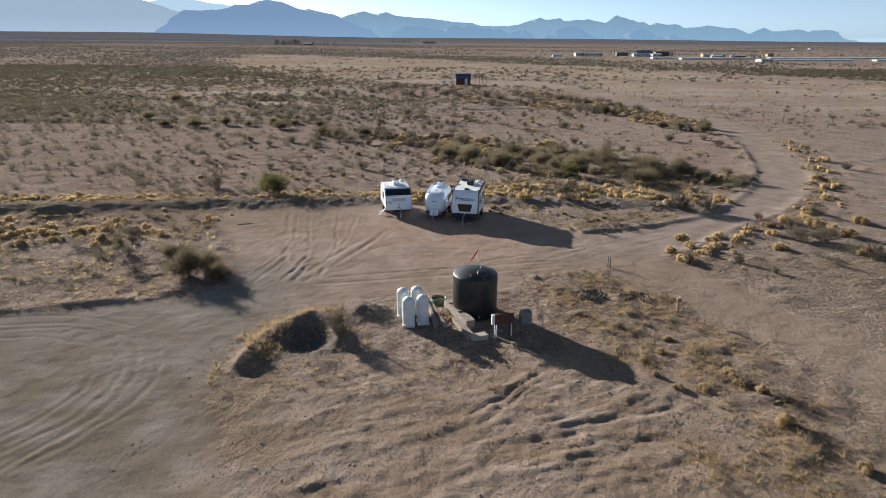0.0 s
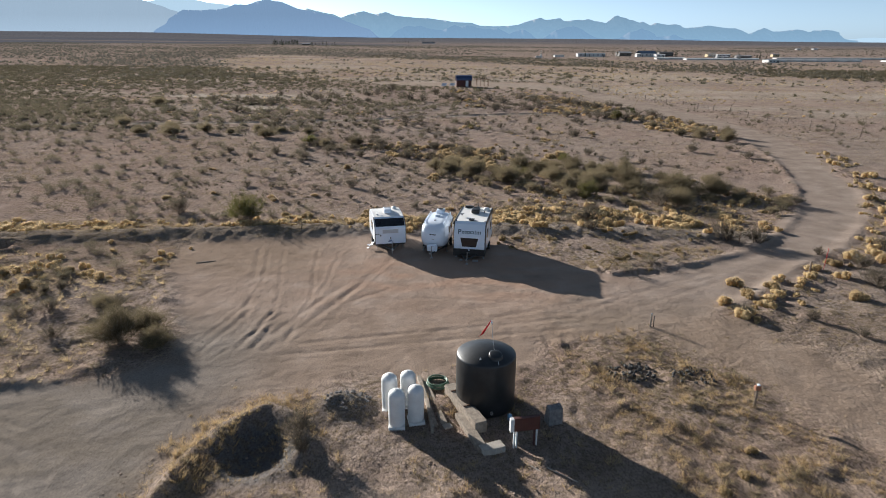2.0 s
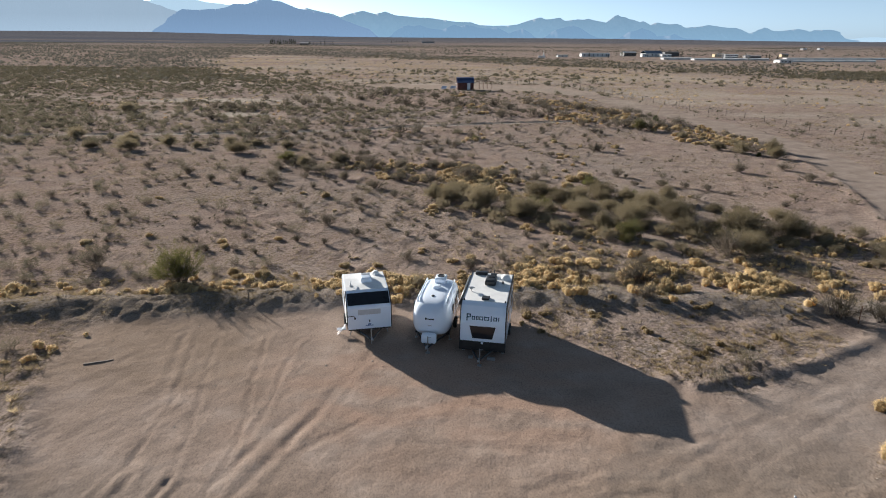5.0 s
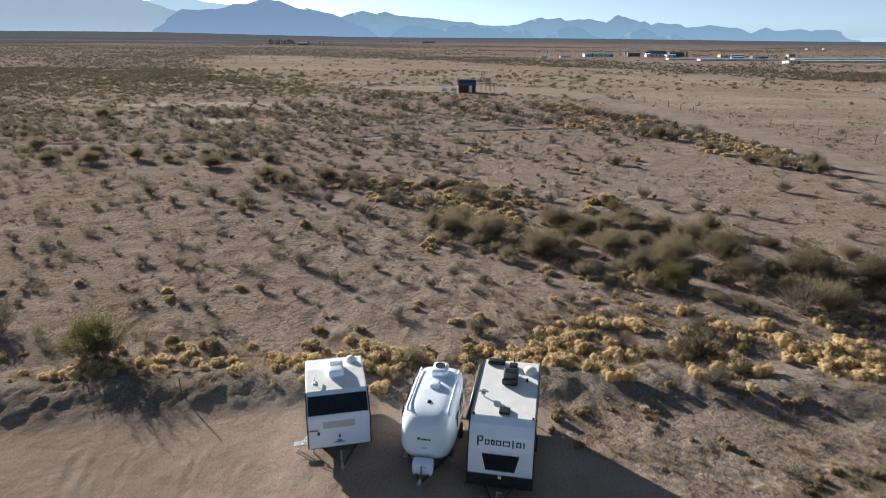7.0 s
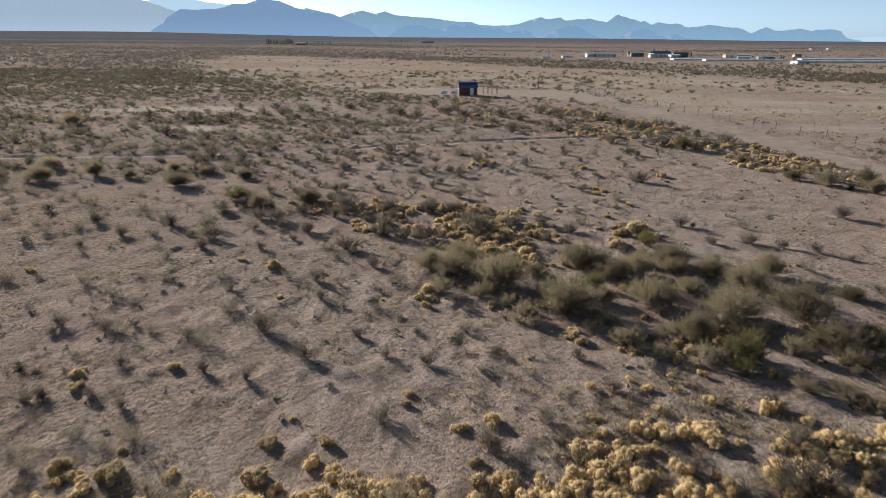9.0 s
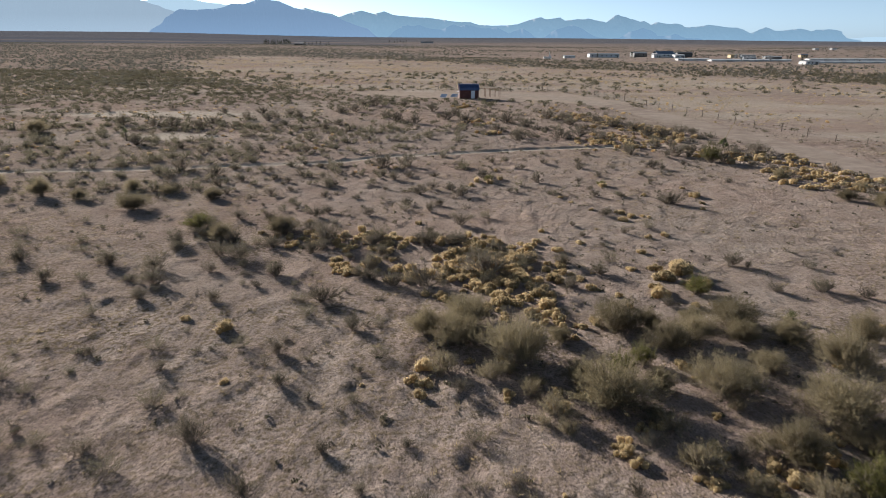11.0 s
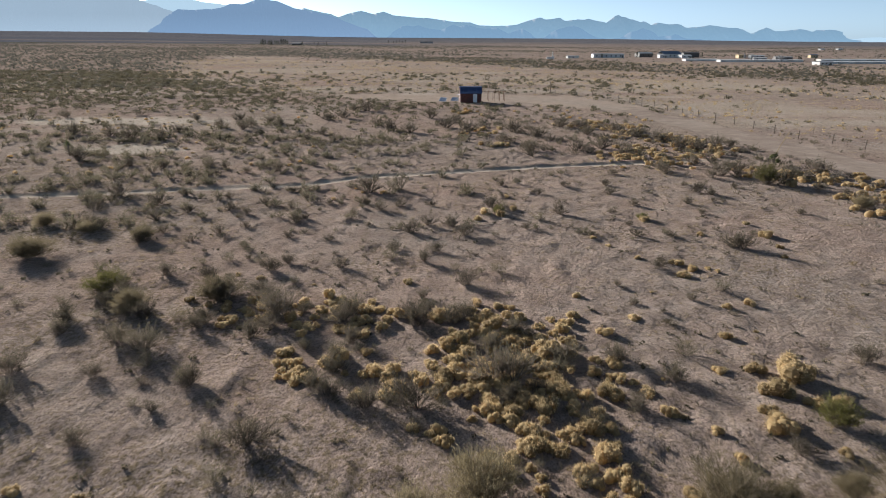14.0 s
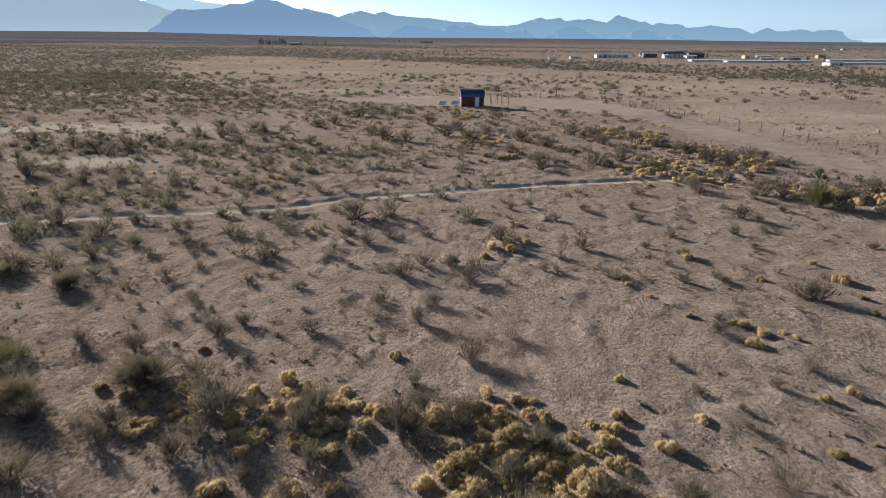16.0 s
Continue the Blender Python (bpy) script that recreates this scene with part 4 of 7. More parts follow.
    part("plumbing_vent", bm, M_BLACK, t)
    bm = B()
    tube(bm, [(-0.86, 1.95, 2.86), (-0.86, 1.95, 3.02)], 0.03, 6)
    box(bm, 0.16, 0.36, 0.05, bevel=0.02, at=(-0.86, 1.95, 3.02))
    box(bm, 0.36, 0.10, 0.04, bevel=0.015, at=(-0.86, 1.95, 3.06))
    part("antenna", bm, M_STEEL, t, "small batwing roof antenna")
    bm = B()
    tube(bm, [(-h - 0.09, 0.75, 2.62), (-h - 0.09, 4.6, 2.66)], 0.09, 10)
    part("awning_roll", bm, M_BLACK, t, "rolled black awning along the roof edge", True)
    bm = B()
    box(bm, 0.12, 0.10, 0.08, bevel=0.02, at=(0.0, -0.06, 0.78))
    part("front_light", bm, M_WHITE, t)
    for sx in (-1, 1):
        bm = B()
        box(bm, 0.08, 0.05, 0.10, bevel=0.01, at=(sx * (h - 0.12), 0.72, 2.84))
        part("marker_lamp", bm, M_BLACK, t)
    tongue(t, 0.0, 1.2)
    jacks(t, h, (0.5, 4.6))
    wheel_pair(t, h, 2.9)
    for y0, y1 in ((1.2, 1.9), (3.3, 4.2)):
        side_window(t, h + 0.006, 1, y0, y1, 1.45, 2.1)
        side_window(t, h + 0.006, -1, y0, y1, 1.45, 2.1)
    for k, x in enumerate((-0.55, 0.42, 0.62)):
        bm = B()
        box(bm, 0.22, 0.18, 0.14, bevel=0.02, at=(x, -0.28, 0.0))
        part("wheel_chock", bm, M_STEEL, t)
    return t


def stand(x, y, turn=0.0, sink=0.01):
    return pose(x, y, gz(x, y) - sink, 0, 0, turn)


white_trailer(stand(-4.18, 56.9, 12.5))
egg_trailer(stand(-0.49, 58.18, -8.5))
black_front_trailer(stand(1.90, 54.85, -10.2))

# ---------------------------------------------------------------- water tank and what stands round it
TANK = (1.93, 35.3)


def water_tank():
    t = thing("water_tank", "large upright black plastic water tank with domed top, on dirt", "tank", stand(*TANK, 0, 0.03))
    r, zr = 1.35, 2.58
    bm = B()
    prof = [(0.0, 0.0), (r - 0.03, 0.0), (r, 0.04), (r, zr - 0.12), (r - 0.02, zr - 0.04), (r - 0.07, zr)]
    for k in range(1, 9):
        a = k / 8
        prof.append(((r - 0.07) * (1 - a), zr + 0.36 * (1 - (1 - a) ** 2)))
    prof[-1] = (0.0, zr + 0.36)
    lathe(bm, prof, 64)
    part("shell", bm, M_TANK, t, "", True)
    bm = B()
    tilt = pose(0.34, -0.72, zr + 0.20, 13, 5)
    lathe(bm, [(0.0, 0.13), (0.12, 0.13), (0.25, 0.115), (0.285, 0.10), (0.295, 0.05), (0.30, 0.0), (0.35, -0.02), (0.35, -0.12)], 28, tilt)
    part("lid", bm, M_TANK, t, "round black screw lid", True)
    bm = B()
    tube(bm, [(-0.36, -0.98, zr + 0.10), (-0.34, -1.02, zr + 0.24), (-0.30, -1.10, zr + 0.22)], 0.028, 8)
    part("vent_pipe", bm, M_STEEL, t, "short grey vent pipe")
    bm = B()
    pts = [(0.45, -0.90, zr + 0.14), (0.46, -1.16, zr + 0.02), (0.46, -1.24, zr - 0.15)]
    pts += [(0.46 + 0.02 * math.sin(k), -1.235 - 0.01 * math.cos(k), zr - 0.15 - 0.21 * k) for k in range(1, 9)]
    tube(bm, pts, 0.012, 5)
    part("level_cord", bm, M_GREYBAR, t, "thin pale hanging cord")
    bm = B()
    tube(bm, [(0.32, -0.55, zr + 0.25), (0.26, 0.0, 3.35), (0.22, 0.30, 3.95)], 0.010, 6)
    f = part("flag_wire", bm, M_STEEL, t, "thin wire standing on the dome")
    bm = B()
    tube(bm, [(0.222, 0.29, 3.84), (0.215, 0.31, 4.0)], 0.035, 8)
    part("wire_tip", bm, M_WHITE, f)
    bm = B()
    a = []
    for k in range(7):
        s = k / 6
        a.append((bm.verts.new((0.20 - 0.30 * s + 0.02 * math.sin(5 * s), 0.31 - 0.06 * s, 4.04 - 0.66 * s)),
                  bm.verts.new((0.10 - 0.46 * s - 0.08 * (1 - s), 0.33 - 0.04 * math.sin(4 * s), 3.76 - 0.62 * s))))
    for p, q in zip(a, a[1:]):
        fc = bm.faces.new((p[0], q[0], q[1], p[1]))
    bmesh.ops.solidify(bm, geom=bm.faces[:], thickness=0.006)
    part("ribbon", bm, M_FLAG, f, "faded red cloth ribbon")
    bm = B()
    lathe(bm, [(0.0, 0.16), (0.07, 0.16), (0.07, 0.0), (0.0, 0.0)], 12, pose(0.2, -1.28, 0.28, 90))
    part("outlet_valve", bm, M_STEEL, t)
    return t


water_tank()


def pressure_vessel(m):
    t = thing("pressure_vessel", "upright white fibreglass pressure vessel with rounded top, standing on dirt", "tank", m, "white vessels beside the water tank")
    bm = B()
    prof = [(0.30, 0.10), (0.345, 0.16), (0.355, 0.24)] + [(0.36, z) for z in (0.5, 1.0, 1.45)]
    prof += [(0.36 * math.cos(a), 1.52 + 0.30 * math.sin(a)) for a in (radians(d) for d in range(0, 81, 10))]
    prof += [(0.03, 1.82), (0.0, 1.82)]
    lathe(bm, [(0.0, 0.10)] + prof, 36)
    v = part("shell", bm, M_VESSEL, t, "", True)
    bm = B()
    lathe(bm, [(0.0, 0.02), (0.05, 0.02), (0.06, 0.0)], 12, pose(0, 0, 1.815))
    part("top_plug", bm, M_GREYBAR, v)
    bm = B()
    box(bm, 0.72, 0.72, 0.14, bevel=0.03, at=(0, 0, 0))
    part("base", bm, M_VESSEL, t, "square moulded base")
    return t


pv = pressure_vessel(stand(-2.42, 34.62, 6, 0.03))
for x, y, a in ((-1.60, 34.86, -8), (-2.02, 33.42, 3), (-1.20, 33.74, 12)):
    copy_thing(pv, stand(x, y, a, 0.03))


def beam(name, label, category, a, b2, w, h, mat, lift=0.0, roll=0.0, notch=False):
    """A straight squared beam lying from a to b2."""
    (ax, ay), (bx, by) = a, b2
    length = math.hypot(bx - ax, by - ay)
    turn = math.degrees(math.atan2(by - ay, bx - ax))
    cx, cy = (ax + bx) / 2, (ay + by) / 2
    base = min(gz(ax, ay), gz(bx, by), gz(cx, cy))
    t = thing(name, label, category, pose(cx, cy, base + lift - 0.02, roll, 0, turn))
    bm = B()
    box(bm, length, w, h, bevel=0.025)
    for v in bm.verts:
        v.co += Vector((0, noise.noise(v.co * 2.3) * 0.02, noise.noise(v.co * 1.7 + Vector((3, 1, 2))) * 0.015))
    part("timber" if mat is M_TIMBER else "block", bm, mat, t)
    if notch:
        bm = B()
        for k in (-0.3, 0.1):
            box(bm, 0.05, w * 0.8, 0.05, bevel=0.01, at=(k * length, 0, h))
        part("cleat", bm, M_RUST, t)
    return t


beam("wooden_beam", "thick weathered timber beam lying beside the tank", "beam", (0.30, 36.0), (1.62, 32.9), 0.55, 0.58, M_TIMBER, 0.0, 0, True)
beam("wooden_beam", "lower weathered timber beam lying on the dirt", "beam", (0.72, 34.1), (1.65, 31.5), 0.42, 0.30, M_TIMBER)
beam("concrete_block", "squat dusty concrete block lying by the beams", "block", (1.55, 31.45), (2.45, 31.85), 0.5, 0.36, M_CONCRETE)
beam("plank", "long grey weathered plank beside the vessels", "plank", (-1.22, 37.3), (-0.35, 33.2), 0.20, 0.22, M_TIMBER)
beam("plank", "second grey plank lying along the first", "plank", (-0.92, 36.9), (0.05, 33.5), 0.30, 0.12, M_TIMBER)
beam("plank", "dark plank leaning near the vessels", "plank", (-0.75, 35.2), (-0.45, 32.8), 0.14, 0.30, M_TIMBER)
beam("board", "short pale weathered board lying flat on scraped dirt", "board", (5.7, 26.6), (6.75, 27.25), 0.20, 0.05, M_TIMBER)
beam("pipe", "long thin grey pipe lying on the dirt before the sign", "pipe", (3.4, 30.9), (5.25, 29.1), 0.06, 0.06, M_CONCRETE)
beam("pipe", "second thin grey pipe lying beside the first", "pipe", (3.7, 31.0), (5.75, 29.35), 0.05, 0.05, M_CONCRETE)
beam("stick", "dark stick lying on the bare graded dirt", "stick", (-18.4, 53.7), (-17.1, 54.2), 0.10, 0.08, M_WOODPOST)
beam("stone_slab", "pale flat stone lying on the dirt", "stone", (0.0, 33.3), (0.35, 33.5), 0.30, 0.10, M_CONCRETE)


beam("stone", "pale flat stone on weedy dirt near the berm", "stone", (8.7, 60.4), (9.1, 60.5), 0.3, 0.14, M_CONCRETE)


def leaning_slab(x, y):
    t = thing("concrete_slab", "upright concrete slab in the tank's shade, coloured darker for it", "block", stand(x, y, 20, 0.04))
    bm = B()
    extruded(bm, [(-0.24, 0.0), (-0.20, 0.80), (0.10, 0.90), (0.26, 0.0)], -0.34, 0.34, 0.03)
    # gravel grey in place of concrete paints the slab as dark as in shade
    part("slab", bm, M_GRAVEL, t)


leaning_slab(4.85, 33.75)


def notice_sign(x, y, turn):
    t = thing("notice_sign", "maroon board sign on four short white posts, seen from behind", "sign", stand(x, y, turn, 0.05))
    bm = B()
    box(bm, 1.10, 0.16, 0.62, bevel=0.015, at=(0.08, 0, 0.84))
    part("board", bm, M_SIGN, t)
    bm = B()
    box(bm, 0.16, 0.20, 0.60, bevel=0.015, at=(-0.56, 0, 0.85))
    part("end_box", bm, M_SIGNWHITE, t, "white end box")
    for px in (-0.45, -0.34, 0.42, 0.53):
        bm = B()
        box(bm, 0.06, 0.08, 0.95, bevel=0.008, at=(px, 0.0, 0.0))
        part("post", bm, M_SIGNWHITE if px < 0 or px > 0.5 else M_SIGN, t)


notice_sign(3.35, 32.05, 12)


def hose_coil(x, y):
    t = thing("hose_coil", "coiled green hose lying on the dirt by the tank", "hose", stand(x, y, 0, 0.0))
    for k in range(4):
        bm = B()
        r = 0.50 + 0.035 * (k % 2) - 0.02 * k
        ox, oy = 0.03 * math.sin(3.1 * k), 0.03 * math.cos(2.3 * k)
        tube(bm, [(ox + r * math.cos(a), oy + r * 1.02 * math.sin(a), 0.06 + 0.065 * k + 0.02 * math.sin(2 * a + k)) for a in (2 * math.pi * i / 28 for i in range(28))], 0.038, 8, True)
        part("loop", bm, M_GREENHOSE, t, "", True)


hose_coil(-0.28, 36.75)


def small_bin(x, y):
    t = thing("plastic_jug", "small pale blue plastic jug standing in the tank's shade", "jug", stand(x, y, 15, 0.01))
    bm = B()
    box(bm, 0.20, 0.16, 0.28, bevel=0.04)
    part("body", bm, M_BLUEBIN, t, "", True)
    bm = B()
    lathe(bm, [(0.0, 0.05), (0.04, 0.05), (0.04, 0.0)], 12, pose(0, 0, 0.275))
    part("cap", bm, M_WHITE, t)


small_bin(2.95, 34.0)


def lump(bm, size, seed, m=None, squash=0.7, cuts=1):
    """An uneven stone or clod."""
    r = bmesh.ops.create_icosphere(bm, subdivisions=cuts, radius=1.0)
    off = Vector((seed * 3.1, seed * 1.7, seed * 2.3))
    for v in r["verts"]:
        k = 1 + 0.55 * noise.noise(v.co * 1.3 + off) + 0.2 * noise.noise(v.co * 3.1 + off)
        v.co = Vector((v.co.x * k * size, v.co.y * k * size * 0.85, v.co.z * k * size * squash))
    if m is not None:
        bmesh.ops.transform(bm, matrix=m, verts=r["verts"])


def rubble_heap(x, y, spread, count, seed, label, mat, size=1.0):
    rnd = random.Random(seed)
    t = thing("rubble_heap", label, "rubble", stand(x, y, 0, 0.0))
    meshes = []
    for k in range(4):
        bm = B()
        lump(bm, 0.22, seed + k, None, 0.7, 2)
        me = bpy.data.meshes.new("chunk")
        bm.to_mesh(me)
        bm.free()
        me.materials.append(mat)
        meshes.append(me)
    z0 = gz(x, y)
    for k in range(count):
        a, d = rnd.uniform(0, 6.28), spread * math.sqrt(rnd.random())
        px, py = d * math.cos(a), 0.8 * d * math.sin(a)
        ob = new("chunk", meshes[k % 4])
        ob.parent = t
        s = size * rnd.uniform(0.5, 1.35)
        ob.matrix_basis = pose(px, py, gz(x + px, y + py) - z0 + 0.06 * s + size * max(0, 0.35 * (1 - d / spread)), rnd.uniform(-40, 40), rnd.uniform(-40, 40), rnd.uniform(0, 360)) @ Matrix.Scale(s, 4)


rubble_heap(9.6, 38.1, 1.3, 64, 3, "flat heap of black charred rubble and scrap on weedy dirt", M_CHAR, 0.42)
rubble_heap(12.5, 37.7, 1.2, 44, 8, "smaller flat heap of dark rubble on weedy dirt", M_CHAR, 0.38)
rubble_heap(-4.4, 35.0, 1.15, 60, 12, "low heap of grey gravel and small stones by the pit", M_GRAVEL, 0.28)


def marker_post(x, y, h, mat, label, cap=None, cap_label="", r=0.045, lean=0.0):
    t = thing("marker_post", label, "post", pose(x, y, gz(x, y) - 0.06, lean, 0, 0))
    bm = B()
    lathe(bm, [(0.0, 0.0), (r, 0.0), (r * 0.92, h - 0.03), (r * 0.7, h), (0.0, h)], 12)
    part("post", bm, mat, t, "", True)
    if cap is not None:
        bm = B()
        box(bm, 0.26, 0.16, 0.24, bevel=0.03, at=(0, 0, h - 0.06))
        part("cap", bm, cap, t, cap_label)
        bm = B()
        box(bm, 0.12, 0.12, 0.06, bevel=0.015, at=(0.02, 0, h + 0.18))
        part("cap_top", bm, M_WHITE, t)


marker_post(12.1, 43.3, 0.95, M_STEEL, "pale galvanised marker post at the track's edge", None, "", 0.05)
marker_post(12.28, 43.35, 0.8, M_WOODPOST, "short grey wooden stake beside the pale post", None, "", 0.04)
marker_post(14.3, 35.0, 1.0, M_WOODPOST, "wooden stake with a faded orange and white box on top", M_ORANGE, "faded orange box", 0.05)
marker_post(26.3, 52.2, 1.05, M_WOODPOST, "dark short wooden post at the road's edge", None, "", 0.065)
marker_post(27.9, 53.2, 1.75, M_FLAG, "thin red stake leaning beside the road", None, "", 0.022, 4)
marker_post(-12.1, 61.0, 0.8, M_WOODPOST, "thin wooden stake at the foot of the berm", None, "", 0.03)
marker_post(24.2, 58.9, 1.2, M_RUST, "thin rusty stake in the grass by the road", None, "", 0.025)

# ---------------------------------------------------------------- shed, solar panels, pipe frame and fence
def shed(x, y, turn):
    t = thing("shed", "dark red shed with an arched blue metal roof and white door", "shed", stand(x, y, turn, 0.05))
    w, d, he, hr = 5.0, 3.4, 2.35, 3.75
    arch = [(-d / 2 - 0.12, he - 0.15)] + [((-d / 2 - 0.12) * math.cos(a), he + (hr - he) * math.sin(a)) for a in (radians(k) for k in range(12, 169, 12))] + [(d / 2 + 0.12, he - 0.15)]
    bm = B()
    extruded(bm, [(-d / 2, 0.0), (d / 2, 0.0), (d / 2, he)] + [((d / 2 - 0.05) * math.cos(a), he + (hr - he - 0.10) * math.sin(a)) for a in (radians(k) for k in range(10, 171, 16))] + [(-d / 2, he)], -w / 2, w / 2)
    wall = part("wall", bm, M_REDWALL, t)
    bm = B()
    for k in range(26):
        box(bm, 0.03, 0.03, he - 0.1, at=(-w / 2 + 0.1 + k * (w - 0.2) / 25, -d / 2 - 0.012, 0.05))
    part("battens", bm, M_REDWALL, wall)
    bm = B()
    inner = [(yy * 0.97, zz - 0.05) for yy, zz in arch]
    extruded(bm, arch + inner[::-1], -w / 2 - 0.15, w / 2 + 0.15)
    roof = part("roof", bm, M_BLUEROOF, t, "arched blue metal roof")
    bm = B()
    for k in range(9):
        xx = -w / 2 + k * w / 8
        tube(bm, [(xx, yy, zz + 0.02) for yy, zz in arch[1:-1]], 0.03, 5)
    part("standing_seams", bm, M_BLUEROOF, roof)
    panel(t, "door", [(0.52, -d / 2 - 0.03, 0.12), (1.45, -d / 2 - 0.03, 0.12), (1.45, -d / 2 - 0.03, 2.1), (0.52, -d / 2 - 0.03, 2.1)], M_DOORWHITE, 0.04, "white panel door")
    bm = B()
    box(bm, 0.7, 0.5, 0.16, bevel=0.02, at=(0.98, -d / 2 - 0.3, 0.0))
    part("doorstep", bm, M_CONCRETE, t)
    bm = B()
    box(bm, 0.5, 1.4, 0.12, bevel=0.02, at=(-w / 2 - 0.28, -0.5, 1.75))
    part("side_shelf", bm, M_ALU, t, "pale shelf on the end wall")
    bm = B()
    tube(bm, [(-w / 2 - 0.03, -d / 2 + 0.2, 1.5), (-w / 2 - 1.3, -d / 2 - 0.4, 0.6)], 0.05, 6)
    part("ramp_rail", bm, M_ALU, t)


shed(6.4, 226.0, 4)


def solar_panel(x, y, turn, tilt):
    t = thing("solar_panel", "tilted solar panel on a ground frame beside the shed", "solar panel", stand(x, y, turn, 0.03), "solar panels by the shed")
    bm = B()
    box(bm, 2.0, 1.1, 0.05, pose(0, 0, 0.75, tilt), bevel=0.01)
    p = part("panel", bm, M_SOLAR, t)
    bm = B()
    for a in ((-1.0, 0), (1.0, 0)):
        box(bm, 0.06, 1.16, 0.07, pose(a[0], 0, 0.745, tilt), bevel=0.01)
    for k in (-0.55, 0.55):
        m2 = pose(0, 0, 0.745, tilt) @ pose(0, k, 0)
        box(bm, 2.06, 0.06, 0.07, m2, bevel=0.01)
    part("frame", bm, M_ALU, p, "bright aluminium frame")
    for sx in (-0.8, 0.8):
        bm = B()
        tube(bm, [(sx, 0.35, 0.0), (sx, 0.35, 0.95)], 0.03, 6)
        tube(bm, [(sx, -0.4, 0.0), (sx, -0.4, 0.52)], 0.03, 6)
        part("leg", bm, M_STEEL, t)


solar_panel(-0.1, 224.0, -40, 48)
solar_panel(2.7, 225.2, -35, 40)


def shade_shelter(x, y):
    t = thing("shade_shelter", "open shelter of thin dark pipes beside the shed", "shelter", stand(x, y, 2, 0.05))
    for px in (0.6, 1.9, 3.2, 4.5):
        for py in (-1.2, 1.4):
            bm = B()
            tube(bm, [(px, py, 0), (px, py, 2.25)], 0.055, 6)
            part("post", bm, M_RUST, t)
    for py in (-1.2, 1.4):
        bm = B()
        tube(bm, [(-0.4, py, 2.25), (4.7, py, 2.25)], 0.055, 6)
        part("rail", bm, M_RUST, t)
    for px in (0.6, 4.5):
        bm = B()
        tube(bm, [(px, -1.3, 2.3), (px, 1.5, 2.3)], 0.05, 6)
        part("crossbar", bm, M_RUST, t)


shade_shelter(10.4, 229.8)


def wire_fence(pts, spacing, label):
    t = thing("wire_fence", label, "fence", pose(0, 0, 0))
    bm = B()
    lathe(bm, [(0.0, -0.2), (0.075, -0.2), (0.07, 1.35), (0.0, 1.38)], 6)
    me = bpy.data.meshes.new("post")
    bm.to_mesh(me)
    bm.free()
    me.materials.append(M_WOODPOST)
    tops = []
    carry = 0.0
    rnd = random.Random(4)
    for (ax, ay), (bx, by) in zip(pts, pts[1:]):
        ln = math.hypot(bx - ax, by - ay)
        s = carry
        while s < ln:
            px, py = ax + (bx - ax) * s / ln, ay + (by - ay) * s / ln
            ob = new("post", me)
            ob.parent = t
            ob.matrix_basis = pose(px, py, gz(px, py), rnd.uniform(-3, 3), rnd.uniform(-3, 3), rnd.uniform(0, 360)) @ Matrix.Diagonal((1, 1, rnd.uniform(0.9, 1.12), 1))
            tops.append((px, py, gz(px, py)))
            s += spacing
        carry = s - ln
    for h in (0.45, 0.8, 1.15):
        bm = B()
        tube(bm, [(px, py, z + h) for px, py, z in tops], 0.008, 3)
        part("wire", bm, M_STEEL, t)


wire_fence([(-150.0, 262.0), (-60.0, 258.0), (0.0, 254.0), (31.0, 247.0), (41.3, 238.0), (45.6, 220.0), (49.5, 202.0), (53.0, 187.0), (55.5, 172.0), (58.3, 166.4), (66.0, 140.0), (72.0, 118.0)], 5.5, "long wire fence on thin grey wooden posts")
marker_post(29.8, 252.0, 3.2, M_WOODPOST, "tall dark wooden gate post by the fence", None, "", 0.14)

# ---------------------------------------------------------------- far settlement
def far_house(name, label, x, y, w, d, h, roof_h, turn, wall_mat, roof_mat, windows=3, door=True):
    t = thing(name, label, "building", stand(x, y, turn, 0.15), "far buildings")
    bm = B()
    box(bm, w, d, h, bevel=0.03)
    part("wall", bm, wall_mat, t)
    bm = B()
    extruded(bm, [(-d / 2 - 0.3, h), (0, h + roof_h), (d / 2 + 0.3, h), (d / 2 + 0.3, h - 0.12), (0, h + roof_h - 0.12), (-d / 2 - 0.3, h - 0.12)], -w / 2 - 0.3, w / 2 + 0.3)
    part("roof", bm, roof_mat, t)
    for k in range(windows):
        px = -w / 2 + w * (k + 0.7) / (windows + 0.4)
        win = panel(t, "window", [(px - 0.5, -d / 2 - 0.01, h * 0.40), (px + 0.5, -d / 2 - 0.01, h * 0.40), (px + 0.5, -d / 2 - 0.01, h * 0.75), (px - 0.5, -d / 2 - 0.01, h * 0.75)], M_DARKGLASS, 0.03)
    if door:
        panel(t, "door", [(w / 2 - 1.6, -d / 2 - 0.01, 0.05), (w / 2 - 0.7, -d / 2 - 0.01, 0.05), (w / 2 - 0.7, -d / 2 - 0.01, h * 0.78), (w / 2 - 1.6, -d / 2 - 0.01, h * 0.78)], M_FARDARK, 0.03)
    return t


far_house("mobile_home", "long low pale grey mobile home far across the plain", 124, 567, 24, 5, 2.6, 0.6, 8, M_FARWHITE, M_FARGREY, 6)
far_house("outbuilding", "low white outbuilding far across the plain", 94, 549, 8, 4, 1.6, 0.4, 5, M_FARWHITE, M_FARGREY, 1, False)
far_house("barn", "dark grey weathered barn far across the plain", 157, 586, 11, 8, 3.0, 1.0, 10, M_FARDARK, M_FARGREY, 2)
far_house("house", "white house with a blue-grey gabled roof on the plain", 174, 577, 15, 9, 2.9, 2.0, 12, M_FARWHITE, M_FARROOF, 4)
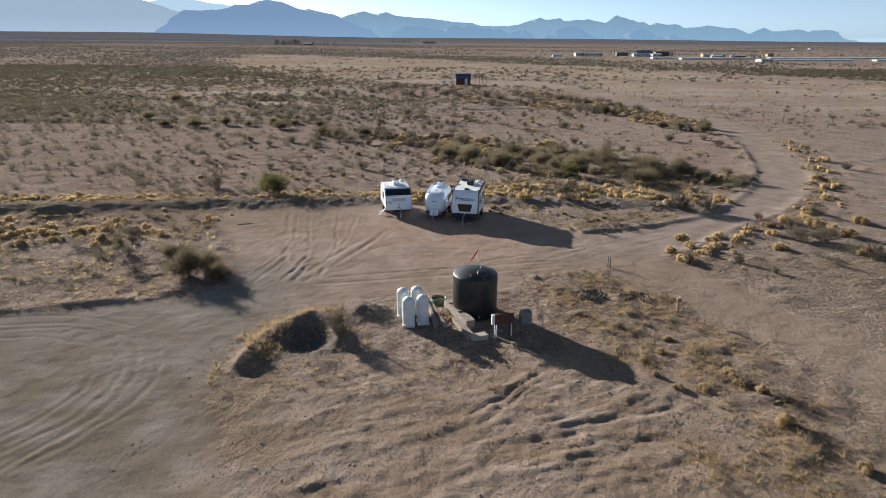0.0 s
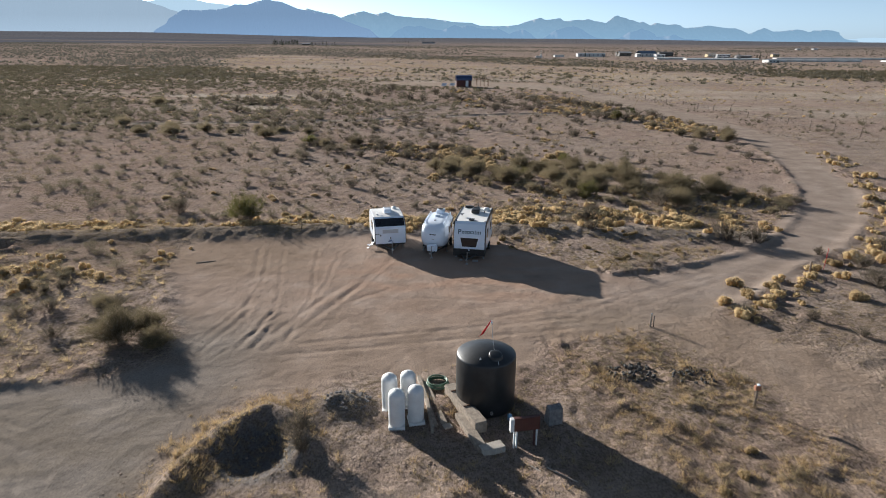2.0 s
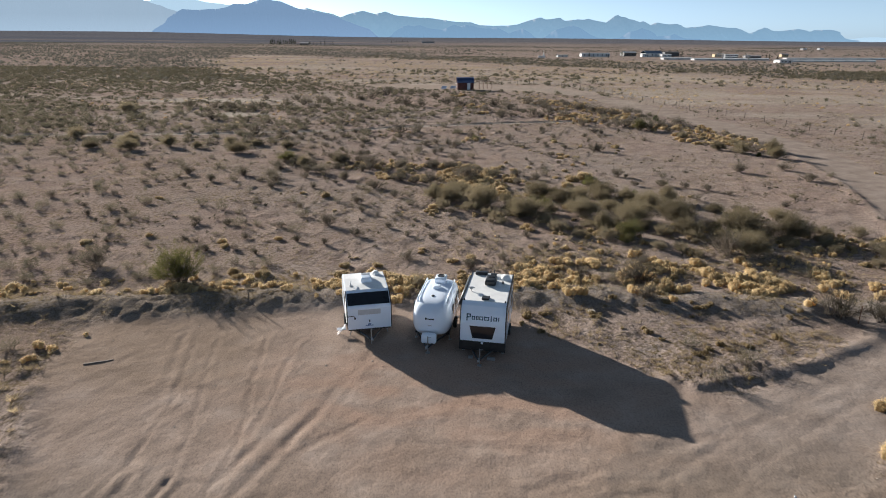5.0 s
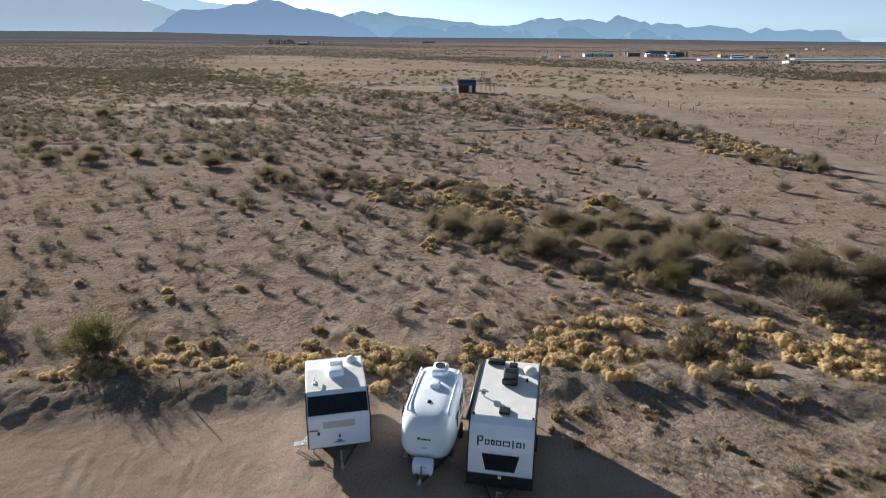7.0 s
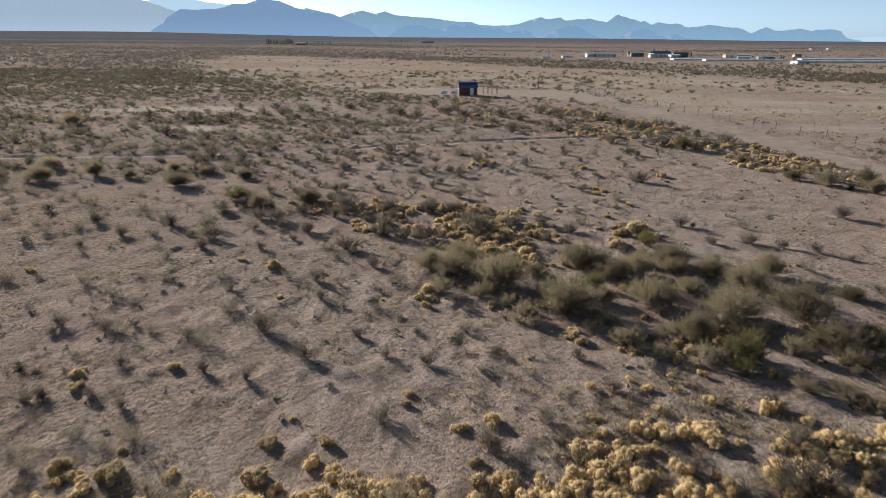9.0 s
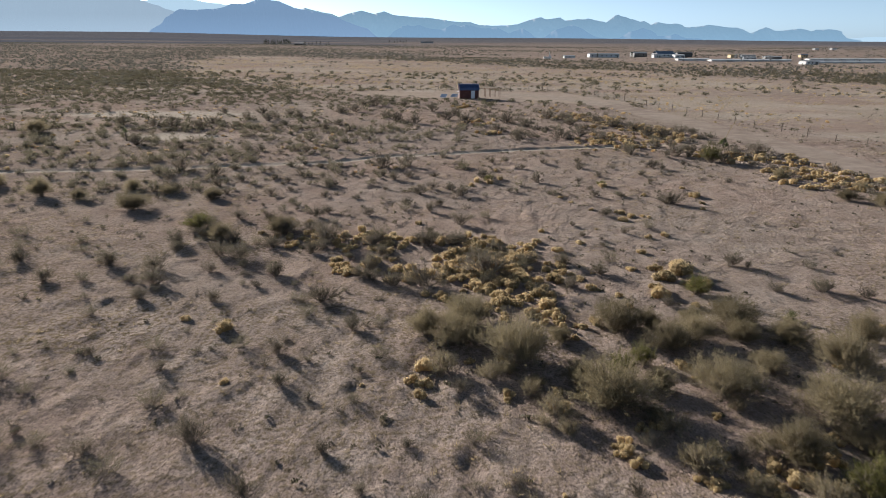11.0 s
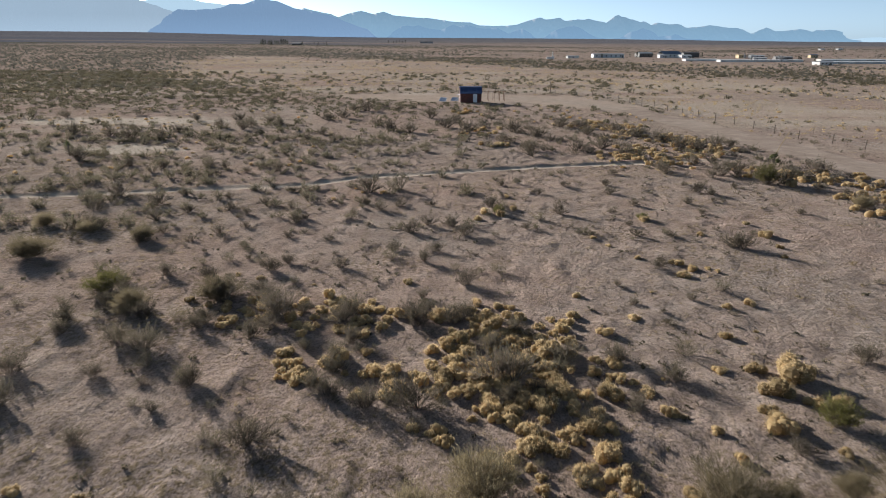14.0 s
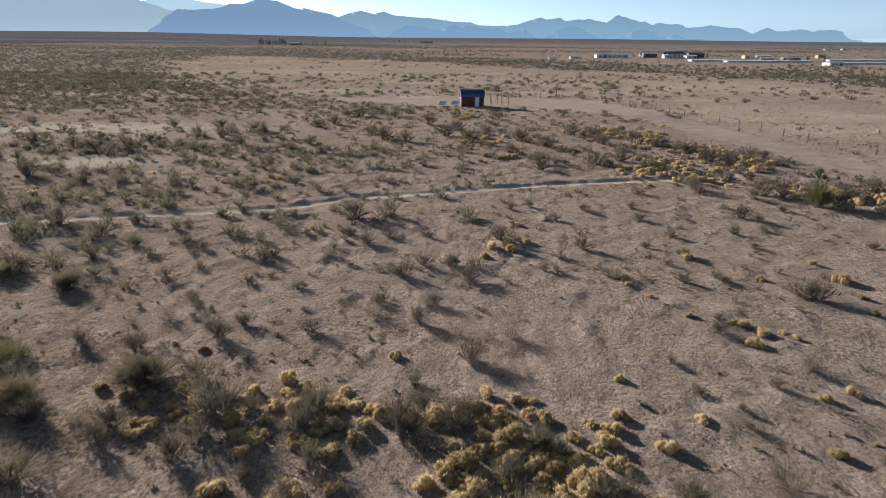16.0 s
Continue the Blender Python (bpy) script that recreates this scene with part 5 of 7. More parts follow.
far_house("house_annex", "small white annex beside the house", 165, 566, 6, 4, 2.3, 0.6, 12, M_FARWHITE, M_FARGREY, 1)
far_house("garage", "low white garage beside the house", 182, 566, 8, 5, 2.2, 0.5, 12, M_FARWHITE, M_FARWHITE, 2)
far_house("machine_shed", "dark open machine shed far across the plain", 195, 592, 13, 7, 3.2, 0.8, 8, M_FARDARK, M_FARDARK, 0, False)
far_house("cabin", "small tan cabin far across the plain", 227, 572, 6, 5, 2.4, 0.6, 5, M_FARTAN, M_FARTAN, 1)
far_house("caravan", "pale parked caravan far across the plain", 236, 566, 11, 3, 2.4, 0.3, 6, M_FARGREY, M_FARWHITE, 3)
far_house("cabin", "second small tan cabin far off", 292, 590, 6, 4, 2.3, 0.6, 5, M_FARTAN, M_FARROOF, 1)
far_house("house", "flat white house at the end of a long wall", 221, 453, 9, 6, 2.0, 0.6, 14, M_FARWHITE, M_FARGREY, 3)
far_house("caravan", "grey parked caravan behind the white wall", 212, 512, 9, 3, 2.5, 0.3, 4, M_FARGREY, M_FARWHITE, 2)
far_house("caravan", "dark trailer behind the white wall", 232, 520, 12, 4, 2.6, 0.4, 4, M_FARDARK, M_FARGREY, 2)
far_house("barn", "low dark barn beside distant trees", -225, 1087, 13, 8, 2.6, 1.2, -10, M_FARDARK, M_FARGREY, 0, False)
far_house("farmstead", "low distant farmstead among trees", -34, 1412, 26, 10, 3.0, 1.2, 0, M_FARGREY, M_FARDARK, 3, False)
far_house("warehouse", "pale distant shed near the horizon", 498, 938, 7, 4, 1.6, 0.4, 20, M_FARWHITE, M_FARGREY, 2, False)
far_house("warehouse", "small pale distant shed near the horizon", 526, 946, 8, 4, 1.9, 0.4, 20, M_FARWHITE, M_FARGREY, 2, False)
for wx, wy, n_sheds in ((166, 509, 2), (184, 497, 5), (236, 474, 6), (262, 520, 9), (320, 480, 5)):
    for k in range(n_sheds):
        far_house("long_shed", "long low shed with a sunlit white roof on the plain", wx + 11.6 * k, wy + 1.63 * k, 11.2, 5, 1.2, 0.4, 8, M_FARWHITE, M_FARWHITE, 0, False)


def lattice_tower(x, y):
    t = thing("white_monument", "small white tapered tower far across the plain", "tower", stand(x, y, 0, 0.1))
    bm = B()
    lathe(bm, [(0, 0), (1.0, 0), (0.8, 1.2), (0.25, 3.6), (0.2, 5.0), (0, 5.3)], 10)
    part("tower", bm, M_FARWHITE, t)
    bm = B()
    box(bm, 5.5, 2.5, 1.4, bevel=0.05, at=(-1.5, 0.5, 0))
    part("plinth", bm, M_FARWHITE, t)


lattice_tower(77, 534)

# ---------------------------------------------------------------- mountains
def ridge(name, label, depth, peaks, seed, mat, rough, floor_z=-60.0):
    """A mountain range across the horizon: a crest through the given bearings and heights, with spurs falling towards the plain.
    peaks: (x across at the range's distance, crest height)."""
    nx, ny = 320, 26
    px = np.array([p[0] for p in peaks], float)
    pz = np.array([p[1] for p in peaks], float)
    u = np.linspace(px[0], px[-1], nx)
    crest = np.interp(u, px, pz) + rough * (fbm(u / 110.0, u * 0 + seed, 5, seed) + 0.6 * fbm(u / 38.0, u * 0 + seed, 4, seed + 5))
    taper = np.minimum(1, np.minimum((u - px[0]), (px[-1] - u)) / (0.04 * (px[-1] - px[0])) + 0.02)
    crest = np.maximum(crest, 4) * np.clip(taper, 0.05, 1)
    v = np.linspace(0, 1, ny)
    U, V = np.meshgrid(u, v)
    C = np.broadcast_to(crest, U.shape)
    spur = 0.28 - 1.5 * np.abs(fbm(U / 130.0 + 0.5 * V, V * 0.9, 4, seed + 3)) + 0.35 * fbm(U / 45.0, V * 3.0, 4, seed + 9)
    prof = np.where(V < 0.78, (V / 0.78) ** 1.25, 1 - np.clip((V - 0.78) / 0.22, 0, 1) ** 1.5)
    Z = floor_z + (C - floor_z) * np.clip(prof * (1 + 0.9 * spur * np.sin(np.pi * np.clip(V / 0.78, 0, 1))), 0, None)
    Z = np.where(np.abs(V - 0.76) < 0.03, C, np.minimum(Z, C))
    Y = depth + (V - 0.78) * 260 + 120 * spur * np.sin(np.pi * V)
    me = bpy.data.meshes.new(name)
    idx = np.arange(nx * ny).reshape(ny, nx)
    quads = np.stack([idx[:-1, :-1], idx[:-1, 1:], idx[1:, 1:], idx[1:, :-1]], -1).reshape(-1, 4)
    me.from_pydata(np.stack([U.ravel(), Y.ravel(), Z.ravel()], -1).tolist(), [], quads.tolist())
    me.materials.append(mat)
    me.polygons.foreach_set("use_smooth", np.ones(len(me.polygons), bool))
    return tagged(new(name, me), label, "mountains", kind="structure")


def crest(depth, pts):
    """Bearings and rises, given in thousandths of the distance, as metres at that depth."""
    return [(b2 * depth / 1000.0, 16 + e * depth / 1000.0) for b2, e in pts]


# rock colour, then the glow colour that paints the haze, then its share
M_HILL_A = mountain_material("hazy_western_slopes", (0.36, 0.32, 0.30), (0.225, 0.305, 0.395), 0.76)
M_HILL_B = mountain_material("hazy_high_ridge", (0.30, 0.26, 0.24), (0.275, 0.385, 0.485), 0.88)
M_HILL_C = mountain_material("haze_blue_central_mountain", (0.34, 0.31, 0.30), (0.13, 0.21, 0.33), 0.74)
M_HILL_D = mountain_material("haze_blue_eastern_range", (0.78, 0.63, 0.52), (0.16, 0.28, 0.405), 0.57)
M_HILL_E = mountain_material("haze_blue_foothills", (0.52, 0.43, 0.38), (0.125, 0.22, 0.335), 0.70)

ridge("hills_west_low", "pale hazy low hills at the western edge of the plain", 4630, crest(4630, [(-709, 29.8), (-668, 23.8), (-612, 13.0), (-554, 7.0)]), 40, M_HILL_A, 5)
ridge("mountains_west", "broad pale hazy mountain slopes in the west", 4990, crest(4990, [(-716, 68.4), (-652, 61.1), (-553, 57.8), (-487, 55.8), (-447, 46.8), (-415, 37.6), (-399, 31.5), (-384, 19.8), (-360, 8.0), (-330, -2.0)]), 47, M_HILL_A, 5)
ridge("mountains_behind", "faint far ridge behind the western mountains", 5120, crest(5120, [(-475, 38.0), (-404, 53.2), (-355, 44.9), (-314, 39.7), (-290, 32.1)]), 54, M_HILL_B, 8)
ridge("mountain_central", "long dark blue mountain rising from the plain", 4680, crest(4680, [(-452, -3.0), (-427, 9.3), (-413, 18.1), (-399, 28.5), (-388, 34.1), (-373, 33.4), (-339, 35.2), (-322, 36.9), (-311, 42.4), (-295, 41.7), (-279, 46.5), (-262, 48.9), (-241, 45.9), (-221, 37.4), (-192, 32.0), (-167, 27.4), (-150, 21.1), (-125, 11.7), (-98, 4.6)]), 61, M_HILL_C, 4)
RANGE_WEST = [(-239, 43.2), (-232, 42.8), (-208, 38.2), (-183, 32.1), (-163, 28.2), (-155, 24.3), (-141, 29.9), (-120, 34.0), (-103, 29.3), (-88, 32.6), (-74, 27.9), (-40, 24.9), (-15, 23.5), (-3, 21.9), (19, 18.9), (41, 18.2), (53, 15.1), (70, 13.5), (92, 13.7), (108, 15.3), (125, 21.0), (138, 25.1), (144, 25.9), (151, 22.8), (172, 25.2), (180, 21.3), (199, 23.8)]
RANGE_MIDDLE = [(210, 23.1), (214, 24.7), (222, 22.3), (231, 20.8), (240, 18.4), (246, 23.3), (252, 28.8), (258, 30.5), (263, 28.1), (270, 26.6), (276, 24.2), (282, 23.5), (290, 20.3), (297, 21.9), (308, 16.4), (316, 20.5), (333, 17.4), (347, 18.2), (363, 12.7), (380, 14.4), (393, 16.9), (403, 15.3), (423, 13.0), (436, 13.1), (445, 9.9)]
RANGE_EAST = [(455, 5.2), (466, 9.3), (480, 14.1), (492, 8.6), (504, 8.7), (517, 10.3), (527, 12.0), (536, 9.6), (543, 8.1), (555, 10.5), (572, 11.4), (581, 9.9), (590, 6.7), (604, 1.1), (616, -3.6), (623, -6.0)]
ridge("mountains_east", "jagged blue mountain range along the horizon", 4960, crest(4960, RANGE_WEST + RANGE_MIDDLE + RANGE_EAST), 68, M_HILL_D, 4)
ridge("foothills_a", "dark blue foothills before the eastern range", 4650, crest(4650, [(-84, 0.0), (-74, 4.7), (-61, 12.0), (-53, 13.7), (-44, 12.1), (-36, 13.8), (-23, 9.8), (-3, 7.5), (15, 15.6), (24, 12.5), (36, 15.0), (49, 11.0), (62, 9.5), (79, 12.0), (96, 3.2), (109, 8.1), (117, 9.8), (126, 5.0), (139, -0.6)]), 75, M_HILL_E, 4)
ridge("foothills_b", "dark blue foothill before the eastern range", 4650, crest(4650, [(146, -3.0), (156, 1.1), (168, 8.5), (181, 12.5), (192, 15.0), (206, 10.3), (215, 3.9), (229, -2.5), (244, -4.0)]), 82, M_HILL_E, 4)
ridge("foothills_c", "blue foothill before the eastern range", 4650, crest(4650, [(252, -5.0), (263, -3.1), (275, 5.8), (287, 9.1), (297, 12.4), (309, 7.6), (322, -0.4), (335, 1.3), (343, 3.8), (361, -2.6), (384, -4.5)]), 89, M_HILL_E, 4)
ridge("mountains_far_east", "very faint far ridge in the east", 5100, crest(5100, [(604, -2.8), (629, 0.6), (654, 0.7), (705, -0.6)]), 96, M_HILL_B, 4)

# ---------------------------------------------------------------- plants
def mesh_of(name, verts, faces, mat):
    me = bpy.data.meshes.new(name)
    me.from_pydata(verts, [], faces)
    me.materials.append(mat)
    return me


class Blades:
    """Collects thin blades and small leaves as triangles and quads."""

    def __init__(self):
        self.v, self.f = [], []

    def blade(self, a, b2, w, rnd, tip=0.35):
        a, b2 = Vector(a), Vector(b2)
        d = b2 - a
        s = d.cross(Vector((rnd.uniform(-1, 1), rnd.uniform(-1, 1), rnd.uniform(-0.3, 0.3))))
        if s.length < 1e-6:
            s = Vector((1, 0, 0))
        s.normalize()
        k = len(self.v)
        self.v += [a + s * w / 2, a - s * w / 2, b2 - s * w * tip / 2, b2 + s * w * tip / 2]
        self.f.append((k, k + 1, k + 2, k + 3))

    def spike(self, a, b2, w, rnd):
        a, b2 = Vector(a), Vector(b2)
        s = (b2 - a).cross(Vector((rnd.uniform(-1, 1), rnd.uniform(-1, 1), 0.1))).normalized()
        k = len(self.v)
        self.v += [a + s * w / 2, a - s * w / 2, b2]
        self.f.append((k, k + 1, k + 2))

    def leaf(self, c, size, rnd, facing=None, loose=0.55):
        n = Vector((rnd.gauss(0, 1), rnd.gauss(0, 1), rnd.gauss(0, 1))).normalized()
        if facing is not None:
            n = (Vector(facing) + loose * n).normalized()
        t = n.orthogonal().normalized()
        u = n.cross(t)
        k = len(self.v)
        c = Vector(c)
        self.v += [c + t * size, c + u * size * 0.55 - t * size * 0.3, c - u * size * 0.55 - t * size * 0.3]
        self.f.append((k, k + 1, k + 2))


def twiggy(seed, stems, twigs, leaves, spread, tall=1.0, twig_w=0.009, upright=0.12):
    """A shrub of unit width: stems fan out from the base into rounded lobes, fork into fine twigs and end in slender leafy tips."""
    rnd = random.Random(seed)
    wood, leaf = Blades(), Blades()
    lobes = [(0.0, 0.0, 1.0)] + [(rnd.uniform(-0.24, 0.24), rnd.uniform(-0.24, 0.24), rnd.uniform(0.65, 0.95)) for _ in range(4)]
    for _ in range(stems):
        lx, ly, lk = rnd.choice(lobes)
        a, up = rnd.uniform(0, 6.283), rnd.uniform(upright, 1.0)
        side = math.sqrt(1 - up * up)
        r = rnd.uniform(0.6, 1.0)
        base = Vector((lx * 0.5 + rnd.gauss(0, 0.03), ly * 0.5 + rnd.gauss(0, 0.03), -0.03))
        top = Vector((lx + spread * 0.72 * r * side * math.cos(a), ly + spread * 0.72 * r * side * math.sin(a), tall * lk * r * (0.12 + 0.88 * up)))
        knee = base.lerp(top, 0.5) + Vector((rnd.gauss(0, 0.03), rnd.gauss(0, 0.03), 0.05))
        wood.blade(base, knee, twig_w * 1.9, rnd, 0.8)
        wood.spike(knee, top, twig_w * 1.6, rnd)
        away = (top - base).normalized()
        for _ in range(twigs):
            s = rnd.uniform(0.3, 1.0)
            p = base.lerp(knee, s * 2) if s < 0.5 else knee.lerp(top, s * 2 - 1)
            q = p + 0.11 * away + Vector((rnd.gauss(0, 0.06), rnd.gauss(0, 0.06), rnd.uniform(0.0, 0.12)))
            wood.spike(p, q, twig_w, rnd)
            for _ in range(leaves):
                c = p.lerp(q, rnd.uniform(0.2, 1.1)) + Vector((rnd.gauss(0, 0.014), rnd.gauss(0, 0.014), rnd.gauss(0, 0.014)))
                c.z = max(c.z, 0.01)
                d = (away + Vector((rnd.gauss(0, 0.5), rnd.gauss(0, 0.5), rnd.gauss(0.25, 0.4)))).normalized()
                leaf.spike(c, c + d * rnd.uniform(0.035, 0.07), twig_w * 1.5, rnd)
    return wood, leaf


def fan(seed, stems, twigs, spread, tall, width):
    """A sparse desert shrub of unit width: bare stems fan up from one base, with a few side twigs."""
    rnd = random.Random(seed)
    wood, leaf = Blades(), Blades()
    for _ in range(stems):
        a, up, r = rnd.uniform(0, 6.283), rnd.uniform(0.12, 1.0), rnd.uniform(0.6, 1.0)
        side = math.sqrt(1 - up * up)
        base = Vector((rnd.gauss(0, 0.05), rnd.gauss(0, 0.05), -0.03))
        top = Vector((spread * r * side * math.cos(a), spread * r * side * math.sin(a), tall * r * (0.2 + 0.8 * up)))
        wood.spike(base, top, width, rnd)
        away = top - base
        for _ in range(twigs):
            p = base.lerp(top, rnd.uniform(0.3, 0.85))
            q = p + 0.35 * away + Vector((rnd.gauss(0, 0.09), rnd.gauss(0, 0.09), rnd.gauss(0.03, 0.07)))
            q.z = max(q.z, 0.02)
            leaf.spike(p, q, width * 0.9, rnd)
    return wood, leaf


def mound(blades, c, r, squash, rnd, seg=7):
    """An uneven low dome of twig mass that a clump's heads stand on."""
    rings = []
    for e in (-1.1, 0.0, 0.8):
        rr = r * (0.8 if e < 0 else math.cos(e))
        rings.append([Vector((c.x + rr * rnd.uniform(0.85, 1.1) * math.cos(6.283 * k / seg), c.y + rr * rnd.uniform(0.85, 1.1) * math.sin(6.283 * k / seg), max(-0.02, (c.z + squash * r * math.sin(e)) if e >= 0 else -0.02))) for k in range(seg)])
    k0 = len(blades.v)
    for ring in rings:
        blades.v += ring
    blades.v.append(Vector((c.x, c.y, c.z + squash * r)))
    for a in range(2):
        for k in range(seg):
            n = (k + 1) % seg
            blades.f.append((k0 + a * seg + k, k0 + a * seg + n, k0 + (a + 1) * seg + n, k0 + (a + 1) * seg + k))
    for k in range(seg):
        blades.f.append((k0 + 2 * seg + k, k0 + 2 * seg + (k + 1) % seg, k0 + 3 * seg))


def puff(seed, stems, heads, tall, size, lobe_count=5, loose=0.5, seg=7):
    """A rounded clump of unit width: lobes of twigs under a close skin of small feathery heads that look outwards."""
    rnd = random.Random(seed)
    wood, leaf = Blades(), Blades()
    lobes = []
    for k in range(lobe_count):
        a = 2.4 * k + rnd.uniform(-0.5, 0.5)
        d = 0.30 * math.sqrt((k + 0.25) / lobe_count) if lobe_count > 1 else 0.0
        r = rnd.uniform(0.17, 0.25) if lobe_count > 1 else 0.42
        lobes.append((Vector((d * math.cos(a), d * math.sin(a), tall * 0.42 * (1 - 1.6 * d) * rnd.uniform(0.75, 1.15))), r))
    squash = tall * 0.42 / 0.22 * 0.62 if lobe_count > 1 else tall / 0.42 * 0.6
    for c, r in lobes:
        if seg:
            mound(wood, c, r * 0.86, squash, rnd, seg)
    for k in range(heads + stems):
        c, r = rnd.choice(lobes)
        a, up = rnd.uniform(0, 6.283), rnd.uniform(-0.75, 1.0)
        side = math.sqrt(1 - up * up)
        out = Vector((side * math.cos(a), side * math.sin(a), up))
        p = c + Vector((out.x * r, out.y * r, out.z * r * squash)) * rnd.uniform(0.84, 1.08)
        p.z = max(p.z, 0.0)
        if k < stems:
            leaf.spike(p, p + 0.09 * (out + Vector((rnd.gauss(0, 0.3), rnd.gauss(0, 0.3), 0.3))), size * 0.4, rnd)
        else:
            leaf.leaf(p, size * rnd.uniform(0.6, 1.4), rnd, out, loose)
    return wood, leaf


KINDS = {
    "grey": [twiggy(s, 56, 14, 1, 0.5, 0.64, 0.0065, 0.2) for s in (1, 2, 3, 4, 5)],
    "brush": [twiggy(s, 130, 12, 7, 0.56, 0.58, 0.0036) for s in (11, 12, 13)],
    "gold": [puff(s, 260, 640, 0.60, 0.020, n, 0.7) for s, n in ((21, 3), (22, 5), (23, 4), (24, 6))],
    "olive": [twiggy(s, 90, 11, 6, 0.52, 0.74, 0.006) for s in (31, 32)],
}
KINDS["grey_far"] = [twiggy(s, 34, 10, 1, 0.5, 0.62, 0.012, 0.2) for s in (6, 7, 8)]
LOOK = {
    "grey": ("desert_shrub", M_TWIG, M_LEAF_GREY, "grey-brown twiggy desert shrub, nearly leafless, on dry dirt", "grey shrubs"),
    "grey_far": ("desert_shrub", M_TWIG, M_LEAF_GREY, "grey-brown twiggy desert shrub, nearly leafless, on dry dirt", "grey shrubs"),
    "brush": ("brush_thicket", M_TWIG_BRUSH, M_LEAF_BRUSH, "large dense grey-green brush in the dry wash", "wash brush"),
    "gold": ("rabbitbrush", M_GOLD_STEM, M_GOLD, "rounded golden-yellow dry bush on desert dirt", "golden bushes"),
    "olive": ("creosote_bush", M_TWIG, M_LEAF_OLIVE, "olive-green leafy desert bush on dry dirt", "olive bushes"),
}
MESHES = {}
for kind, protos in KINDS.items():
    name, mw, ml, label, group = LOOK[kind]
    MESHES[kind] = [(mesh_of("branchwork", w.v, w.f, mw), mesh_of("foliage", lf.v, lf.f, ml)) for w, lf in protos]


def plant(kind, x, y, w, rnd):
    name, mw, ml, label, group = LOOK[kind]
    w = min(w, {"grey": 3.0, "grey_far": 3.0, "brush": 4.5, "gold": 2.0, "olive": 4.5}[kind])
    w *= {"grey": 1.15, "grey_far": 1.2, "brush": 1.02, "gold": 1.05, "olive": 1.15}[kind]
    t = thing(name, label, "shrub", pose(x, y, gz(x, y) - 0.02, 0, 0, rnd.uniform(0, 360)), group)
    s = rnd.uniform(0.92, 1.12)
    tall = rnd.uniform(0.85, 1.15)
    for pname, me in zip(("branchwork", "foliage"), rnd.choice(MESHES[kind])):
        ob = new(pname, me)
        ob.parent = t
        ob.matrix_basis = Matrix.Diagonal((w * s, w * s, w * s * tall, 1))


# where the single plants stand: x, y and width in metres
GREY_1 = [(-6.1, 32.2, 1.7), (-5.6, 31.0, 1.1), (16, 25.5, 1), (10.4, 33.2, 0.7), (-21.8, 41.4, 1.2), (24, 42.2, 0.9), (22.2, 44.5, 1), (-24.1, 45, 1.5), (18.6, 45.1, 1), (33.2, 45.4, 2.2), (-20.3, 45.7, 1.7), (-25.9, 47.7, 0.9), (-25.3, 48.4, 1.1), (29.9, 50.2, 2.4), (31.6, 50.2, 2.4), (30.9, 53.5, 2), (29.2, 56.2, 1.1), (35.6, 58.2, 1.7), (25.6, 59, 2.2), (23.3, 59.6, 2.8), (12.9, 62, 1.4), (13.3, 65.3, 2.5), (9.5, 66.8, 1.3), (1.8, 67.8, 1.4), (-25, 68, 2.4), (4.6, 68.2, 0.9), (14.1, 68.2, 1.9), (4.4, 69.8, 1), (-2.8, 70, 1.3), (-14.5, 70.8, 0.8), (-19, 71.1, 0.8), (14.8, 71.2, 1.3)]
GREY_2 = [(21.9, 71.3, 3.3), (-18.5, 71.5, 0.7), (-26.3, 71.5, 0.9), (35.5, 71.6, 1.7), (-16.5, 71.7, 0.7), (-18.8, 71.8, 0.8), (7.9, 72.5, 1.1), (-5.6, 72.6, 0.5), (-9.7, 73.1, 0.8), (-27.3, 73.5, 0.7), (-21.1, 74, 0.5), (-12.1, 74.1, 0.9), (-21.4, 74.3, 0.7), (-16.4, 74.6, 0.8), (-1, 74.8, 1), (4.5, 75.4, 0.4), (-7.4, 75.5, 1.4), (6.8, 75.5, 0.9), (-3.1, 75.6, 0.8), (2.7, 76.1, 0.8), (9.4, 77.4, 1), (11.5, 77.7, 1.1), (-14.4, 77.8, 1.1), (-5, 78, 0.9), (-21.9, 78.1, 0.7), (-1.7, 78.3, 0.7), (-10.5, 78.6, 1.7), (-19.2, 78.7, 1.2), (-28.9, 78.9, 0.9), (-22.1, 79, 1)]
GREY_3 = [(-17.8, 79.1, 0.6), (-31.3, 79.5, 0.6), (51.9, 80.3, 1.5), (-32.9, 81.2, 1), (-6.3, 81.8, 0.6), (0.6, 82.3, 0.9), (-30.3, 82.7, 0.8), (-7.9, 82.9, 1.1), (-4.2, 84.2, 0.6), (-14.1, 84.3, 0.9), (-35, 84.4, 0.6), (28.2, 84.4, 1), (33.6, 85.6, 1), (-18.3, 85.9, 0.9), (-8.7, 86.1, 1.4), (-8.7, 87.5, 0.6), (-40.2, 88.1, 1.3), (-5.3, 88.9, 1.6), (-34.3, 89.2, 1), (30.5, 91, 0.9), (-37.9, 91.9, 0.6), (13.6, 92.5, 1.1), (28.8, 92.6, 1.2), (-14.5, 92.7, 1.2), (-7.7, 92.9, 1.9), (-19.2, 93.2, 1.4), (-28.9, 93.4, 0.9), (26.8, 93.7, 1.2), (-33.5, 93.8, 1), (21.5, 94.6, 1.1)]
